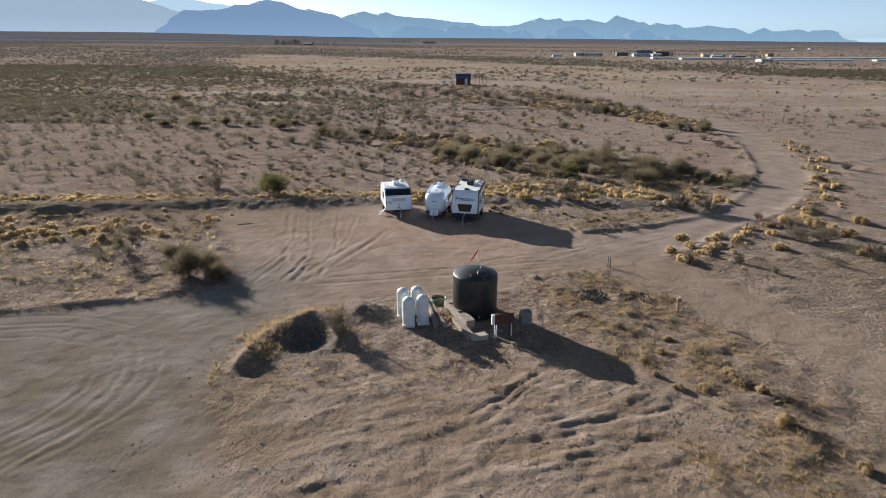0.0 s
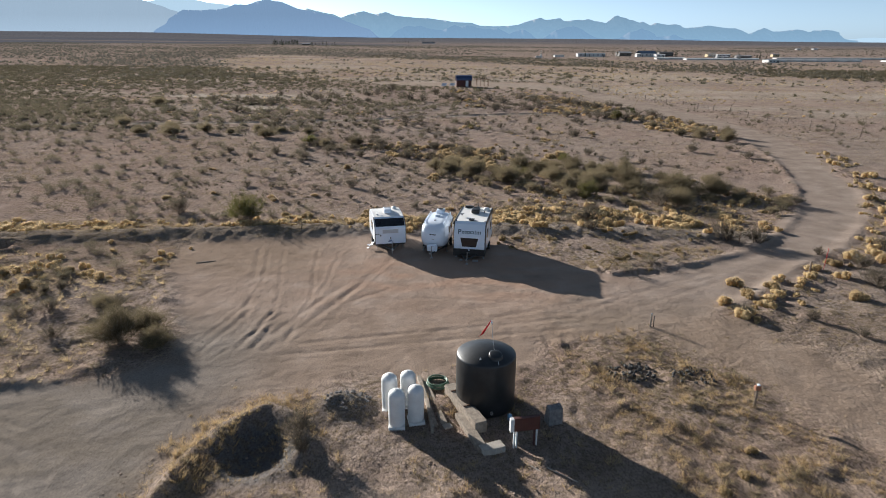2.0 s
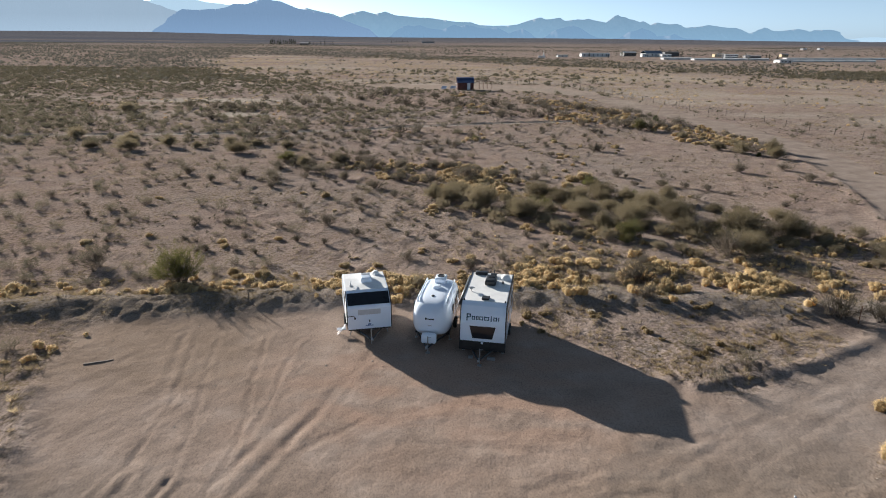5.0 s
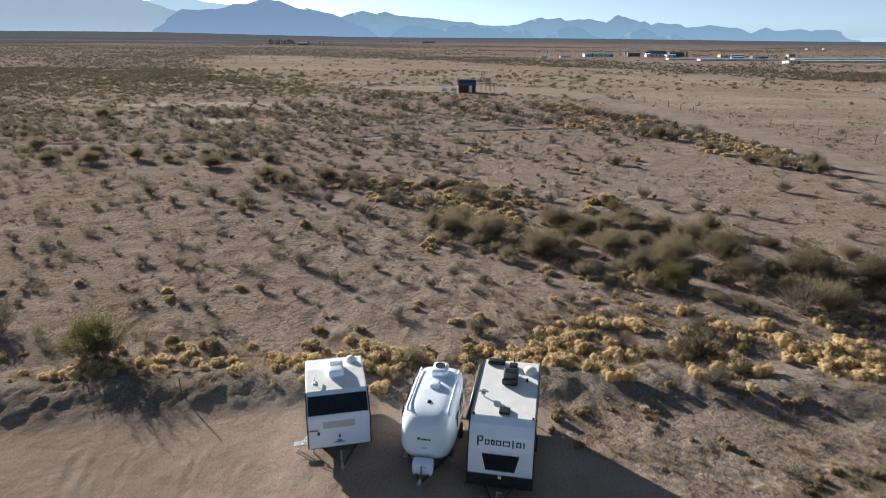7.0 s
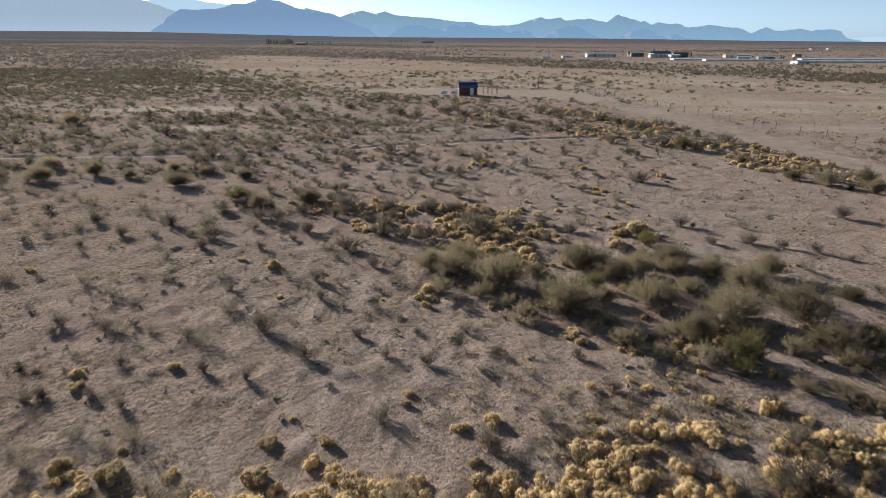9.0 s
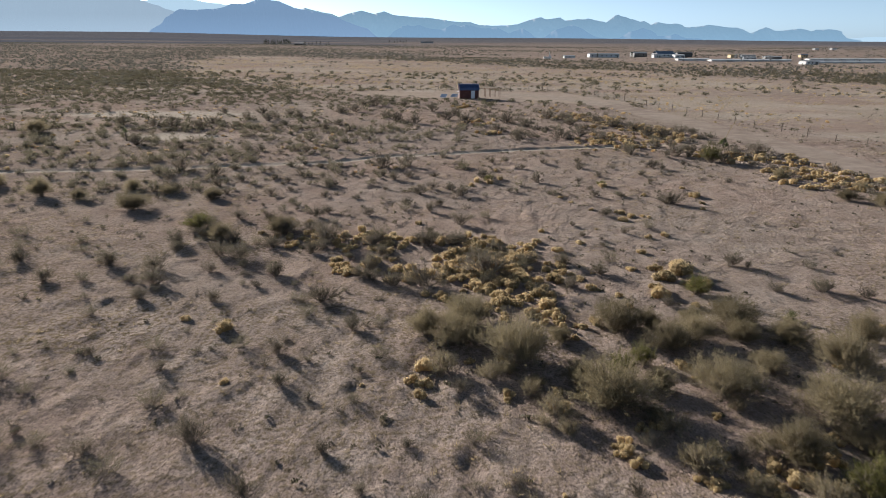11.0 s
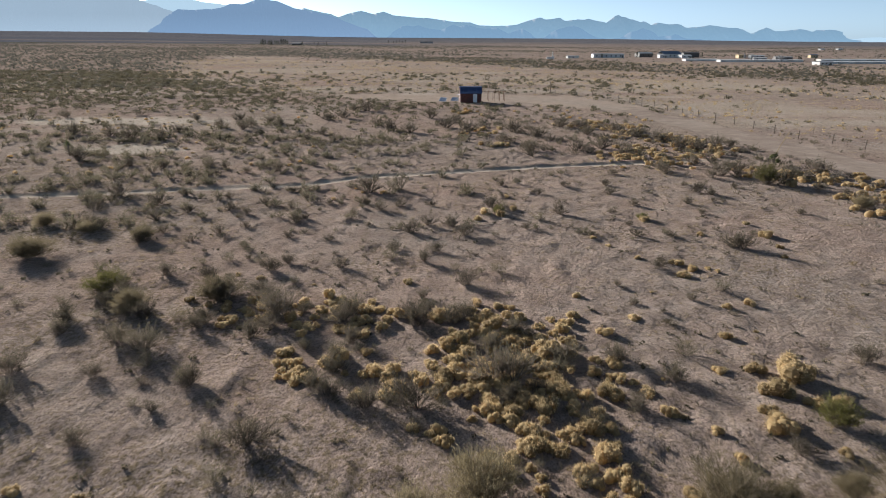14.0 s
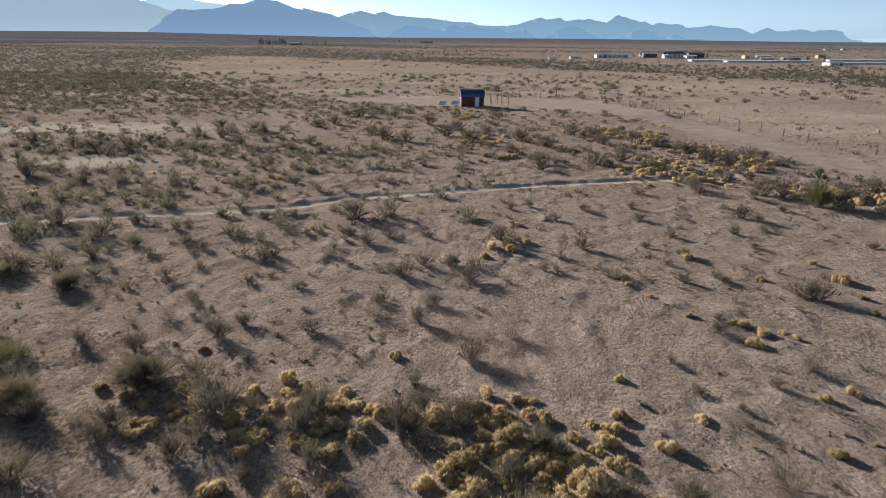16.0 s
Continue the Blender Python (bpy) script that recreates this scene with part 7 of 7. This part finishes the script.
def weeds(x, y):
    w = 1.5 * fbm(x * 0.5, y * 0.5, 3, 45)
    a = smooth(-0.6, 1.0, inside(x, y, WEED) + w) * 0.42
    dm, _ = line_dist(x, y, MOUND_RIM)
    b2 = np.exp(-((dm - 0.9) / 0.9) ** 2)
    c = 0.5 * np.exp(-((x + 4.0) ** 2 / 2.5 + (y - 36.0) ** 2 / 0.6))
    d = 0.7 * np.exp(-((np.hypot(x - 1.9, y - 35.3) - 1.75) / 0.3) ** 2)
    e = 0.10 * smooth(-12, -8, x) * smooth(12, 6, x) * smooth(24, 27, y) * smooth(35, 31, y)
    return np.clip(a + b2 + c + d + e, 0, 1) * np.clip(0.45 + 1.9 * fbm(x * 0.6, y * 0.6, 3, 46), 0.02, 1) * (np.hypot(x - 1.93, y - 35.3) > 1.36) * (1 - 0.93 * np.exp(-(((x + 7.7) / 1.6) ** 2 + ((y - 31.5) / 1.7) ** 2) ** 2)) * (1 - 0.8 * np.exp(-((x + 4.4) ** 2 / 1.8 + (y - 34.9) ** 2 / 1.4)))


p, rs = scatter(103, 15000, -14, 21, 17, 44, weeds)
field("rusty_weeds", "rusty dry weeds on the mound and rough ground", "weeds", GRASSY, [M_RUST_GRASS], p, 0.28 + 0.5 * rs.rand(len(p)) ** 1.5, 3)
p, rs = scatter(113, 11000, -14, 21, 17, 44, weeds)
field("straw_weeds", "pale straw weeds on the rough ground", "weeds", GRASSY, [M_STRAW], p, 0.2 + 0.35 * rs.rand(len(p)), 13)

p, rs = scatter(123, 700, 5, 21, 17, 44, lambda x, y: 0.8 * smooth(-0.4, 1.0, inside(x, y, WEED)) * np.clip(0.4 + 1.9 * fbm(x * 0.4, y * 0.4, 3, 59), 0.02, 1))
field("grey_weeds", "low grey-green weeds on the rough ground", "weeds", SMALL, [M_TWIG, M_LEAF_BRUSH], p, 0.3 + 0.6 * rs.rand(len(p)) ** 1.5, 23)

p, rs = scatter(125, 2600, 4, 22, 52, 62, lambda x, y: open_desert(x, y) * 0.7 * np.clip(0.4 + 1.9 * fbm(x * 0.35, y * 0.35, 3, 64), 0.02, 1))
field("berm_weeds", "dry straw weeds on rough ground beside the berm", "weeds", GRASSY, [M_STRAW], p, 0.2 + 0.4 * rs.rand(len(p)), 25)
p, rs = scatter(126, 150, 4, 22, 52, 62, lambda x, y: open_desert(x, y) * np.clip(0.3 + 1.9 * fbm(x * 0.35, y * 0.35, 3, 65), 0.02, 1))
field("berm_gold", "small golden bushes on rough ground beside the berm", "shrubs", [arrays(*puff(s, 40, 170, 0.6, 0.032, 3, 0.5, 6)) for s in (98, 99)], [M_GOLD_STEM, M_GOLD], p, 0.3 + 0.6 * rs.rand(len(p)) ** 1.5, 26)

# weedy ground between the berm and the wash
def between(x, y):
    return open_desert(x, y) * smooth(-4, 8, x) * smooth(63, 65.5, y) * smooth(79, 71, y + 0.12 * (x - 20)) * np.clip(0.45 + 1.6 * fbm(x * 0.25, y * 0.25, 3, 74), 0.02, 1)


p, rs = scatter(127, 1700, -4, 46, 62, 80, between)
field("green_weeds", "low grey-green weeds behind the berm", "weeds", SMALL, [M_TWIG_BRUSH, M_LEAF_BRUSH], p, 0.4 + 0.7 * rs.rand(len(p)) ** 1.5, 27)
p, rs = scatter(128, 420, -4, 46, 62, 80, between)
field("scattered_gold", "small golden bushes behind the berm", "shrubs", [arrays(*puff(s, 40, 150, 0.6, 0.034, 2, 0.5, 6)) for s in (104, 105)], [M_GOLD_STEM, M_GOLD], p, 0.4 + 0.7 * rs.rand(len(p)), 28)
p, rs = scatter(129, 5200, -4, 46, 62, 80, between)
field("straw_litter", "dead straw grass behind the berm", "grass", TUFTS, [M_STRAW], p, 0.25 + 0.4 * rs.rand(len(p)), 29)

# straw cover on the rough ground left of the pad
def island(x, y):
    return open_desert(x, y) * smooth(-16, -20, x) * smooth(33, 38, y) * smooth(58, 54, y) * np.clip(0.3 + 1.9 * fbm(x * 0.2, y * 0.3, 3, 77), 0.02, 1)


p, rs = scatter(130, 3600, -60, -14, 32, 58, island)
field("island_straw", "dry straw grass on rough ground beside the pad", "grass", GRASSY, [M_STRAW], p, 0.25 + 0.45 * rs.rand(len(p)), 31)
p, rs = scatter(131, 700, -60, -14, 32, 58, island)
field("island_weeds", "low grey-green weeds on rough ground beside the pad", "weeds", SMALL, [M_TWIG_BRUSH, M_LEAF_BRUSH], p, 0.4 + 0.8 * rs.rand(len(p)) ** 1.5, 32)
p, rs = scatter(132, 900, 14, 56, 44, 100, lambda x, y: open_desert(x, y) * np.exp(-((line_dist(x, y, KERB_OUT)[0] - 1.0) / 0.8) ** 2) * np.clip(0.5 + 1.8 * fbm(x * 0.2, y * 0.2, 3, 78), 0.02, 1))
field("verge_gold", "golden grass fringing the dirt road", "grass", [arrays(*puff(s, 40, 150, 0.6, 0.034, 3, 0.6, 6)) for s in (110, 111)], [M_GOLD_STEM, M_GOLD], p, 0.5 + 0.6 * rs.rand(len(p)), 33)

# shrubs of the wider plain
px = np.array([a for a, b2, c in PLANTED])
py = np.array([b2 for a, b2, c in PLANTED])


def plain(x, y):
    o = open_desert(x, y)
    measured = smooth(0.70, 0.60, np.abs(x) / np.maximum(y - 33, 1)) * smooth(62, 66, y) * smooth(235, 190, y)
    n = fbm(x * 0.02, y * 0.03, 3, 47)
    west = smooth(40, -40, x - 0.15 * (y - 150))
    d = np.clip(0.30 + 0.72 * west + 1.4 * n, 0.06, 1) * (1 - (0.45 + 0.4 * smooth(-20, 25, x)) * measured)
    d = d * smooth(0.82, 0.74, np.abs(x) / (y + 6))
    _, _, pale, *_r = masks(x, y)
    straw, edge = straw_field(x, y)
    return o * d * (1 - 0.85 * np.clip(pale - 0.25, 0, 1)) * (1 - 0.84 * straw)


p, rs = scatter(104, 2100, -90, 70, 44, 121, lambda x, y: 0.95 * plain(x, y) * (1 - smooth(56, 58, y) * smooth(65, 63.5, y)))
field("scattered_shrubs", "grey-brown shrubs dotted over the open plain", "shrubs", MID, [M_TWIG, M_LEAF_GREY], p, 0.6 + 1.3 * rs.rand(len(p)) ** 1.5, 4)
p, rs = scatter(144, 6600, -130, 130, 120, 172, lambda x, y: 0.95 * plain(x, y))
field("middle_shrubs", "grey shrubs dotted over the nearer plain", "shrubs", MIDNEAR, [M_TWIG, M_LEAF_GREY], p, 0.7 + 1.5 * rs.rand(len(p)) ** 1.3, 44)
p, rs = scatter(124, 27000, -270, 270, 165, 345, lambda x, y: 0.95 * plain(x, y))
field("farther_shrubs", "dark grey shrubs dotted over the middle plain", "shrubs", MIDFAR, [M_FARSHRUB, M_FARSHRUB], p, (1.0 + 1.9 * rs.rand(len(p)) ** 1.5) * (1 + 0.3 * smooth(200, 300, p[:, 1])), 24)
p, rs = scatter(114, 12000, -100, 100, 62, 200, lambda x, y: 0.55 * open_desert(x, y) * smooth(0.75, 0.65, np.abs(x) / (y - 15)) * np.clip(0.3 + 1.4 * fbm(x * 0.08, y * 0.08, 3, 48), 0.05, 1))
field("small_shrubs", "small twiggy desert plants between the shrubs", "shrubs", SMALL, [M_TWIG, M_LEAF_GREY], p, 0.35 + 0.7 * rs.rand(len(p)) ** 1.8, 14)
p, rs = scatter(134, 52000, -260, 260, 145, 480, lambda x, y: 0.6 * open_desert(x, y) * smooth(0.8, 0.7, np.abs(x) / y) * np.clip(0.35 + 1.6 * fbm(x * 0.03, y * 0.07, 3, 57), 0.05, 1) * (0.25 + 0.75 * np.maximum(smooth(-25, 30, x), straw_field(x, y)[0])))
field("far_straw", "pale dry grass over the middle plain", "grass", TUFTS, [M_STRAW], p, 0.5 + 1.1 * rs.rand(len(p)) ** 2, 34)


p, rs = scatter(137, 60000, -190, 170, 170, 520, lambda x, y: 0.45 * straw_field(x, y)[0] * open_desert(x, y) * np.clip(0.15 + 1.9 * fbm(x * 0.05, y * 0.13, 4, 67), 0.03, 1) * smooth(0.8, 0.7, np.abs(x) / y))
field("low_field_plants", "low straw-coloured plants in streaks over the field", "shrubs", FAR, [M_PALE_GOLD], p, 0.45 + 0.7 * rs.rand(len(p)) ** 2, 37)
p, rs = scatter(138, 9000, -45, 75, 66, 175, lambda x, y: 0.45 * open_desert(x, y) * np.clip(0.35 + 1.6 * fbm(x * 0.12, y * 0.16, 4, 68), 0.04, 1) * smooth(0.75, 0.65, np.abs(x) / (y - 15)))
field("dwarf_plants", "ankle-high brown desert plants on pinkish dirt", "shrubs", FAR, [M_LEAF_GREY], p, 0.22 + 0.4 * rs.rand(len(p)) ** 2, 38)


def verge(x, y):
    d, _ = line_dist(x, y, PATH_POINTS)
    d2, _ = line_dist(x, y, FENCE_TRACK)
    d = np.minimum(d, d2)
    return np.exp(-((d - 1.5) / 0.6) ** 2) * np.clip(0.5 + 1.6 * fbm(x * 0.1, y * 0.1, 3, 60), 0.05, 1)


p, rs = scatter(135, 16000, -170, 34, 124, 262, verge)
field("verge_plants", "low dark plants along the footpath's edges", "shrubs", MIDFAR, [M_TWIG, M_LEAF_GREY], p, 0.4 + 0.8 * rs.rand(len(p)) ** 1.5, 35)


def thicket(x, y):
    d, s = line_dist(x, y, [(2.0, 84.0), (7.0, 79.0), (13.0, 77.0), (20.0, 75.5), (28.0, 74.0), (38.0, 70.0)])
    return smooth(0.0, 0.6, np.exp(-(d / (2.0 + 1.5 * s)) ** 2) + fbm(x * 0.3, y * 0.3, 3, 55) - 0.25) * open_desert(x, y)


p, rs = scatter(115, 380, -2, 44, 64, 90, thicket)
field("thicket_shrubs", "grey-green brush filling the near wash", "shrubs", [arrays(*twiggy(s, 50, 10, 4, 0.54, 0.56, 0.0075)) for s in (16, 17, 18)], [M_TWIG_BRUSH, M_LEAF_BRUSH], p, 0.9 + 1.2 * rs.rand(len(p)), 15)


p, rs = scatter(117, 900, -2, 44, 64, 92, thicket)
field("wash_edge_gold", "golden bushes between the brush of the near wash", "shrubs", [arrays(*puff(s, 40, 150, 0.58, 0.036, 3, 0.5, 6)) for s in (102, 103)], [M_GOLD_STEM, M_GOLD], p, 0.5 + 0.8 * rs.rand(len(p)), 17)


def gold_patch(x, y):
    d, s = line_dist(x, y, [(1.5, 104.0), (2.5, 99.5), (4.0, 95.5), (5.8, 91.0)])
    return smooth(0.15, 0.7, np.exp(-(d / 2.0) ** 2) + 0.9 * fbm(x * 0.5, y * 0.5, 3, 58))


p, rs = scatter(116, 620, -3, 12, 86, 108, gold_patch)
field("gold_thicket", "massed golden bushes beside the brush", "shrubs", [arrays(*puff(s, 60, 210, 0.58, 0.032, 4, 0.5, 6)) for s in (95, 96)], [M_GOLD_STEM, M_GOLD], p, 0.55 + 0.6 * rs.rand(len(p)), 16)


def hollow(x, y):
    d, s = line_dist(x, y, [(-11.5, 105.0), (-6.0, 105.5), (0.0, 104.0), (5.0, 101.5), (7.5, 98.0)])
    e, s = line_dist(x, y, [(-8.0, 98.5), (-2.0, 97.5), (4.0, 97.5)])
    return smooth(0.25, 0.8, np.exp(-(d / 2.6) ** 2) + np.exp(-(e / 2.0) ** 2) + 0.9 * fbm(x * 0.45, y * 0.45, 3, 76)) * open_desert(x, y)


p, rs = scatter(118, 520, -15, 11, 94, 112, hollow)
field("hollow_gold", "golden bushes massed in the shallow hollow", "shrubs", [arrays(*puff(s, 60, 190, 0.58, 0.032, 3, 0.6, 6)) for s in (106, 107)], [M_GOLD_STEM, M_GOLD], p, 0.5 + 0.7 * rs.rand(len(p)), 18)
p, rs = scatter(119, 80, -24, 11, 94, 114, lambda x, y: np.maximum(hollow(x, y), 0.18 * smooth(-8, -14, x)))
field("hollow_brush", "brown twiggy brush in the shallow hollow", "shrubs", [arrays(*twiggy(s, 60, 11, 2, 0.52, 0.56, 0.0065, 0.15)) for s in (108, 109)], [M_TWIG, M_LEAF_GREY], p, 1.0 + 1.3 * rs.rand(len(p)), 19)


def band(x, y):
    s = inside(x, y, [(5.1, 207.0), (22.6, 200.0), (34.0, 186.0), (42.0, 168.0), (45.5, 148.0), (48.5, 136.0), (49.5, 122.0), (46.5, 108.0), (41.5, 110.0), (40.0, 128.0), (34.6, 150.0), (20.3, 153.0), (8.1, 159.0), (3.2, 182.0)])
    return smooth(-3, 4, s + 6 * fbm(x * 0.1, y * 0.1, 3, 49)) * open_desert(x, y)


p, rs = scatter(105, 1000, 0, 62, 105, 212, band)
field("wash_shrubs", "grey-brown brush along the far wash", "shrubs", MIDNEAR + MIDFAR, [M_TWIG, M_TWIG_BRUSH], p, 0.9 + 1.5 * rs.rand(len(p)), 5)
p, rs = scatter(106, 4600, 0, 62, 105, 212, lambda x, y: band(x, y) * smooth(-0.08, 0.16, fbm(x * 0.08, y * 0.12, 3, 66)))
field("wash_gold", "golden bushes along the far wash", "shrubs", GOLD_FAR, [M_PALE_GOLD, M_PALE_GOLD], p, 0.8 + 1.1 * rs.rand(len(p)) ** 1.5, 6)
p, rs = scatter(107, 2600, -170, 170, 130, 300, lambda x, y: open_desert(x, y) * smooth(0.02, 0.28, fbm(x * 0.035, y * 0.06, 3, 50)) * smooth(0.8, 0.7, np.abs(x) / y))
field("plain_gold", "patches of golden bushes on the plain", "shrubs", GOLD_FAR, [M_PALE_GOLD, M_PALE_GOLD], p, 0.4 + 0.7 * rs.rand(len(p)), 7)


def distant(x, y):
    r = np.hypot(x, y)
    n = fbm(x * 0.008, y * 0.014, 3, 51)
    west = smooth(60, -60, x - 0.1 * (y - 250))
    straw, edge = straw_field(x, y)
    return (1 - 0.9 * straw) * open_desert(x, y) * np.clip(0.10 + 0.42 * west + 1.1 * n + 0.8 * edge, 0.04, 1) * smooth(250, 330, r + 120 * edge) * smooth(0.78, 0.72, np.abs(x) / y)


p, rs = scatter(139, 15000, -60, 460, 280, 560, lambda x, y: 0.85 * straw_field(x, y)[1] * smooth(0.8, 0.72, np.abs(x) / y) * np.clip(0.55 + 1.2 * fbm(x * 0.02, y * 0.04, 3, 75), 0.1, 1))
field("edge_shrubs", "dense dark brush along the field's far edge", "shrubs", FAR, [M_FARSHRUB], p, 1.2 + 1.6 * rs.rand(len(p)), 39)
p, rs = scatter(108, 90000, -900, 900, 225, 1150, distant)
field("distant_shrubs", "dark shrubs covering the far plain", "shrubs", FAR, [M_DISTANT], p, 1.3 + 1.7 * rs.rand(len(p)), 8, 0.05)

# stones and clods
STONES = []
for s in range(4):
    bm = B()
    lump(bm, 0.5, s + 2, None, 0.65, 1)
    vv = np.array([tuple(v.co) for v in bm.verts])
    ff = np.array([[v.index for v in f.verts] for f in bm.faces])
    bm.verts.index_update()
    ff = np.array([[v.index for v in f.verts] for f in bm.faces])
    STONES.append((vv, ff, np.zeros(len(ff), int)))
    bm.free()
p, rs = scatter(109, 7000, -45, 45, 17, 110, lambda x, y: 0.9 * smooth(0.8, 0.7, np.abs(x) / (y + 6)) * np.clip(0.25 + 1.5 * fbm(x * 0.25, y * 0.25, 3, 52), 0.03, 1))
field("stones", "small tan stones lying on the dirt", "stones", STONES, [M_STONE], p, 0.035 + 0.09 * rs.rand(len(p)) ** 3, 9, 0.0)
p, rs = scatter(110, 4200, -13, 14, 17, 31, lambda x, y: np.clip(0.1 + 2.2 * fbm((0.91 * x + 0.41 * y) * 0.3, (-0.41 * x + 0.91 * y) * 1.1, 3, 53), 0, 1))
field("clods", "lumps of scraped earth", "clods", STONES, [M_CLOD], p, 0.04 + 0.10 * rs.rand(len(p)) ** 2, 10, 0.0)

# ---------------------------------------------------------------- yuccas, stalk and far trees
def yucca(x, y, h, heads, stalk, label, seed):
    rnd = random.Random(seed)
    t = thing("yucca", label, "yucca", stand(x, y, rnd.uniform(0, 360) if not stalk else 0, 0.05))
    tops = []
    for k in range(heads):
        bm = B()
        a = 2.4 * k
        top = Vector((0.35 * k * math.cos(a), 0.35 * k * math.sin(a), h * (1 - 0.22 * k)))
        tube(bm, [(0.1 * k, 0, -0.05), (top.x * 0.5, top.y * 0.5, top.z * 0.5), tuple(top)], 0.11, 7)
        part("trunk", bm, M_WOODPOST, t, "", True)
        tops.append(top)
    for top in tops:
        bl = Blades()
        for _ in range(130):
            a, e = rnd.uniform(0, 6.283), rnd.uniform(-0.7, 1.4)
            d = Vector((math.cos(a) * math.cos(e), math.sin(a) * math.cos(e), math.sin(e)))
            bl.blade(top - Vector((0, 0, rnd.uniform(0, 0.35))), top + d * rnd.uniform(0.35, 0.55), 0.045, rnd, 0.05)
        ob = new("leaf_rosette", mesh_of("leaf_rosette", bl.v, bl.f, M_LEAF_GREEN))
        ob.parent = t
    if stalk:
        bm = B()
        tp = tops[0]
        tube(bm, [tuple(tp), (tp.x + 0.5, tp.y, tp.z + 1.4), (tp.x + 1.35, tp.y, tp.z + 3.0)], 0.035, 6)
        part("flower_stalk", bm, M_STRAW, t, "tall bare dried flower stalk leaning over")


yucca(41.5, 150.3, 1.2, 3, True, "clump of yucca with a tall leaning dried stalk", 1)
yucca(-48.9, 153.8, 1.7, 1, False, "dark tall yucca with a shaggy trunk", 2)
yucca(44.6, 114.0, 0.35, 2, False, "green spiky yucca among the brush", 3)
yucca(46.7, 115.2, 0.45, 2, False, "green spiky yucca beside another", 4)
yucca(23.2, 77.3, 0.4, 2, False, "bright green spiky yucca in the wash", 5)
yucca(20.1, 90.4, 0.25, 1, False, "low green spiky yucca on open dirt", 6)


def far_tree(x, y, h, seed, bare=False):
    rnd = random.Random(seed)
    t = thing("bare_tree" if bare else "tree", "leafless pale grey tree by the far buildings" if bare else "tall dark tree in a far row on the plain", "tree", stand(x, y, 0, 0.1), "far trees")
    bm = B()
    tube(bm, [(0, 0, 0), (0.05, 0, h * 0.5), (0, 0, h * 0.8)], 0.18 if not bare else 0.12, 6)
    part("trunk", bm, M_WOODPOST, t)
    bl = Blades()
    if bare:
        for _ in range(140):
            a, e = rnd.uniform(0, 6.283), rnd.uniform(0.1, 1.3)
            s = rnd.uniform(0.2, 0.5) * h
            c = Vector((0, 0, h * rnd.uniform(0.2, 0.6)))
            bl.blade(c, c + s * Vector((math.cos(a) * math.cos(e), math.sin(a) * math.cos(e), math.sin(e))), 0.09, rnd)
    else:
        for _ in range(150):
            z = rnd.uniform(0.12, 1.0)
            a, r = rnd.uniform(0, 6.283), 0.24 * h * (1 - z) ** 0.6 * rnd.uniform(0.3, 1.0) + 0.1
            bl.leaf((r * math.cos(a), r * math.sin(a), z * h), 0.09 * h * rnd.uniform(0.5, 1.1), rnd)
    ob = new("crown", mesh_of("crown", bl.v, bl.f, M_FARGREY if bare else M_TREE))
    ob.parent = t


rnd_trees = random.Random(9)
for k in range(13):
    far_tree(-274 + 3.0 * k + rnd_trees.uniform(-0.8, 0.8), 1066 + 1.4 * k, rnd_trees.uniform(6.5, 9.5), 200 + k)
for k in range(7):
    far_tree(-218 + 6.0 * k + rnd_trees.uniform(-2, 2), 1092 + 2.4 * k, rnd_trees.uniform(4.0, 6.5), 230 + k)
for k in range(6):
    far_tree(-114 + 7.0 * k + rnd_trees.uniform(-2, 2), 1472 + 3 * k, rnd_trees.uniform(4.0, 6.0), 250 + k)
for hx, hy, hh in ((118, 560, 3.2), (136, 572, 3.0), (150, 580, 4.0), (155, 592, 4.6), (188, 580, 3.4), (203, 586, 3.8), (243, 520, 3.4), (226, 470, 4.0), (250, 530, 3.6), (90, 552, 2.2)):
    far_tree(hx, hy, hh, 300 + hx)
far_tree(206, 520, 6.0, 272, True)
far_tree(214, 486, 5.5, 273, True)
far_tree(200, 497, 6.5, 270, True)
far_tree(222, 505, 5.0, 271, True)
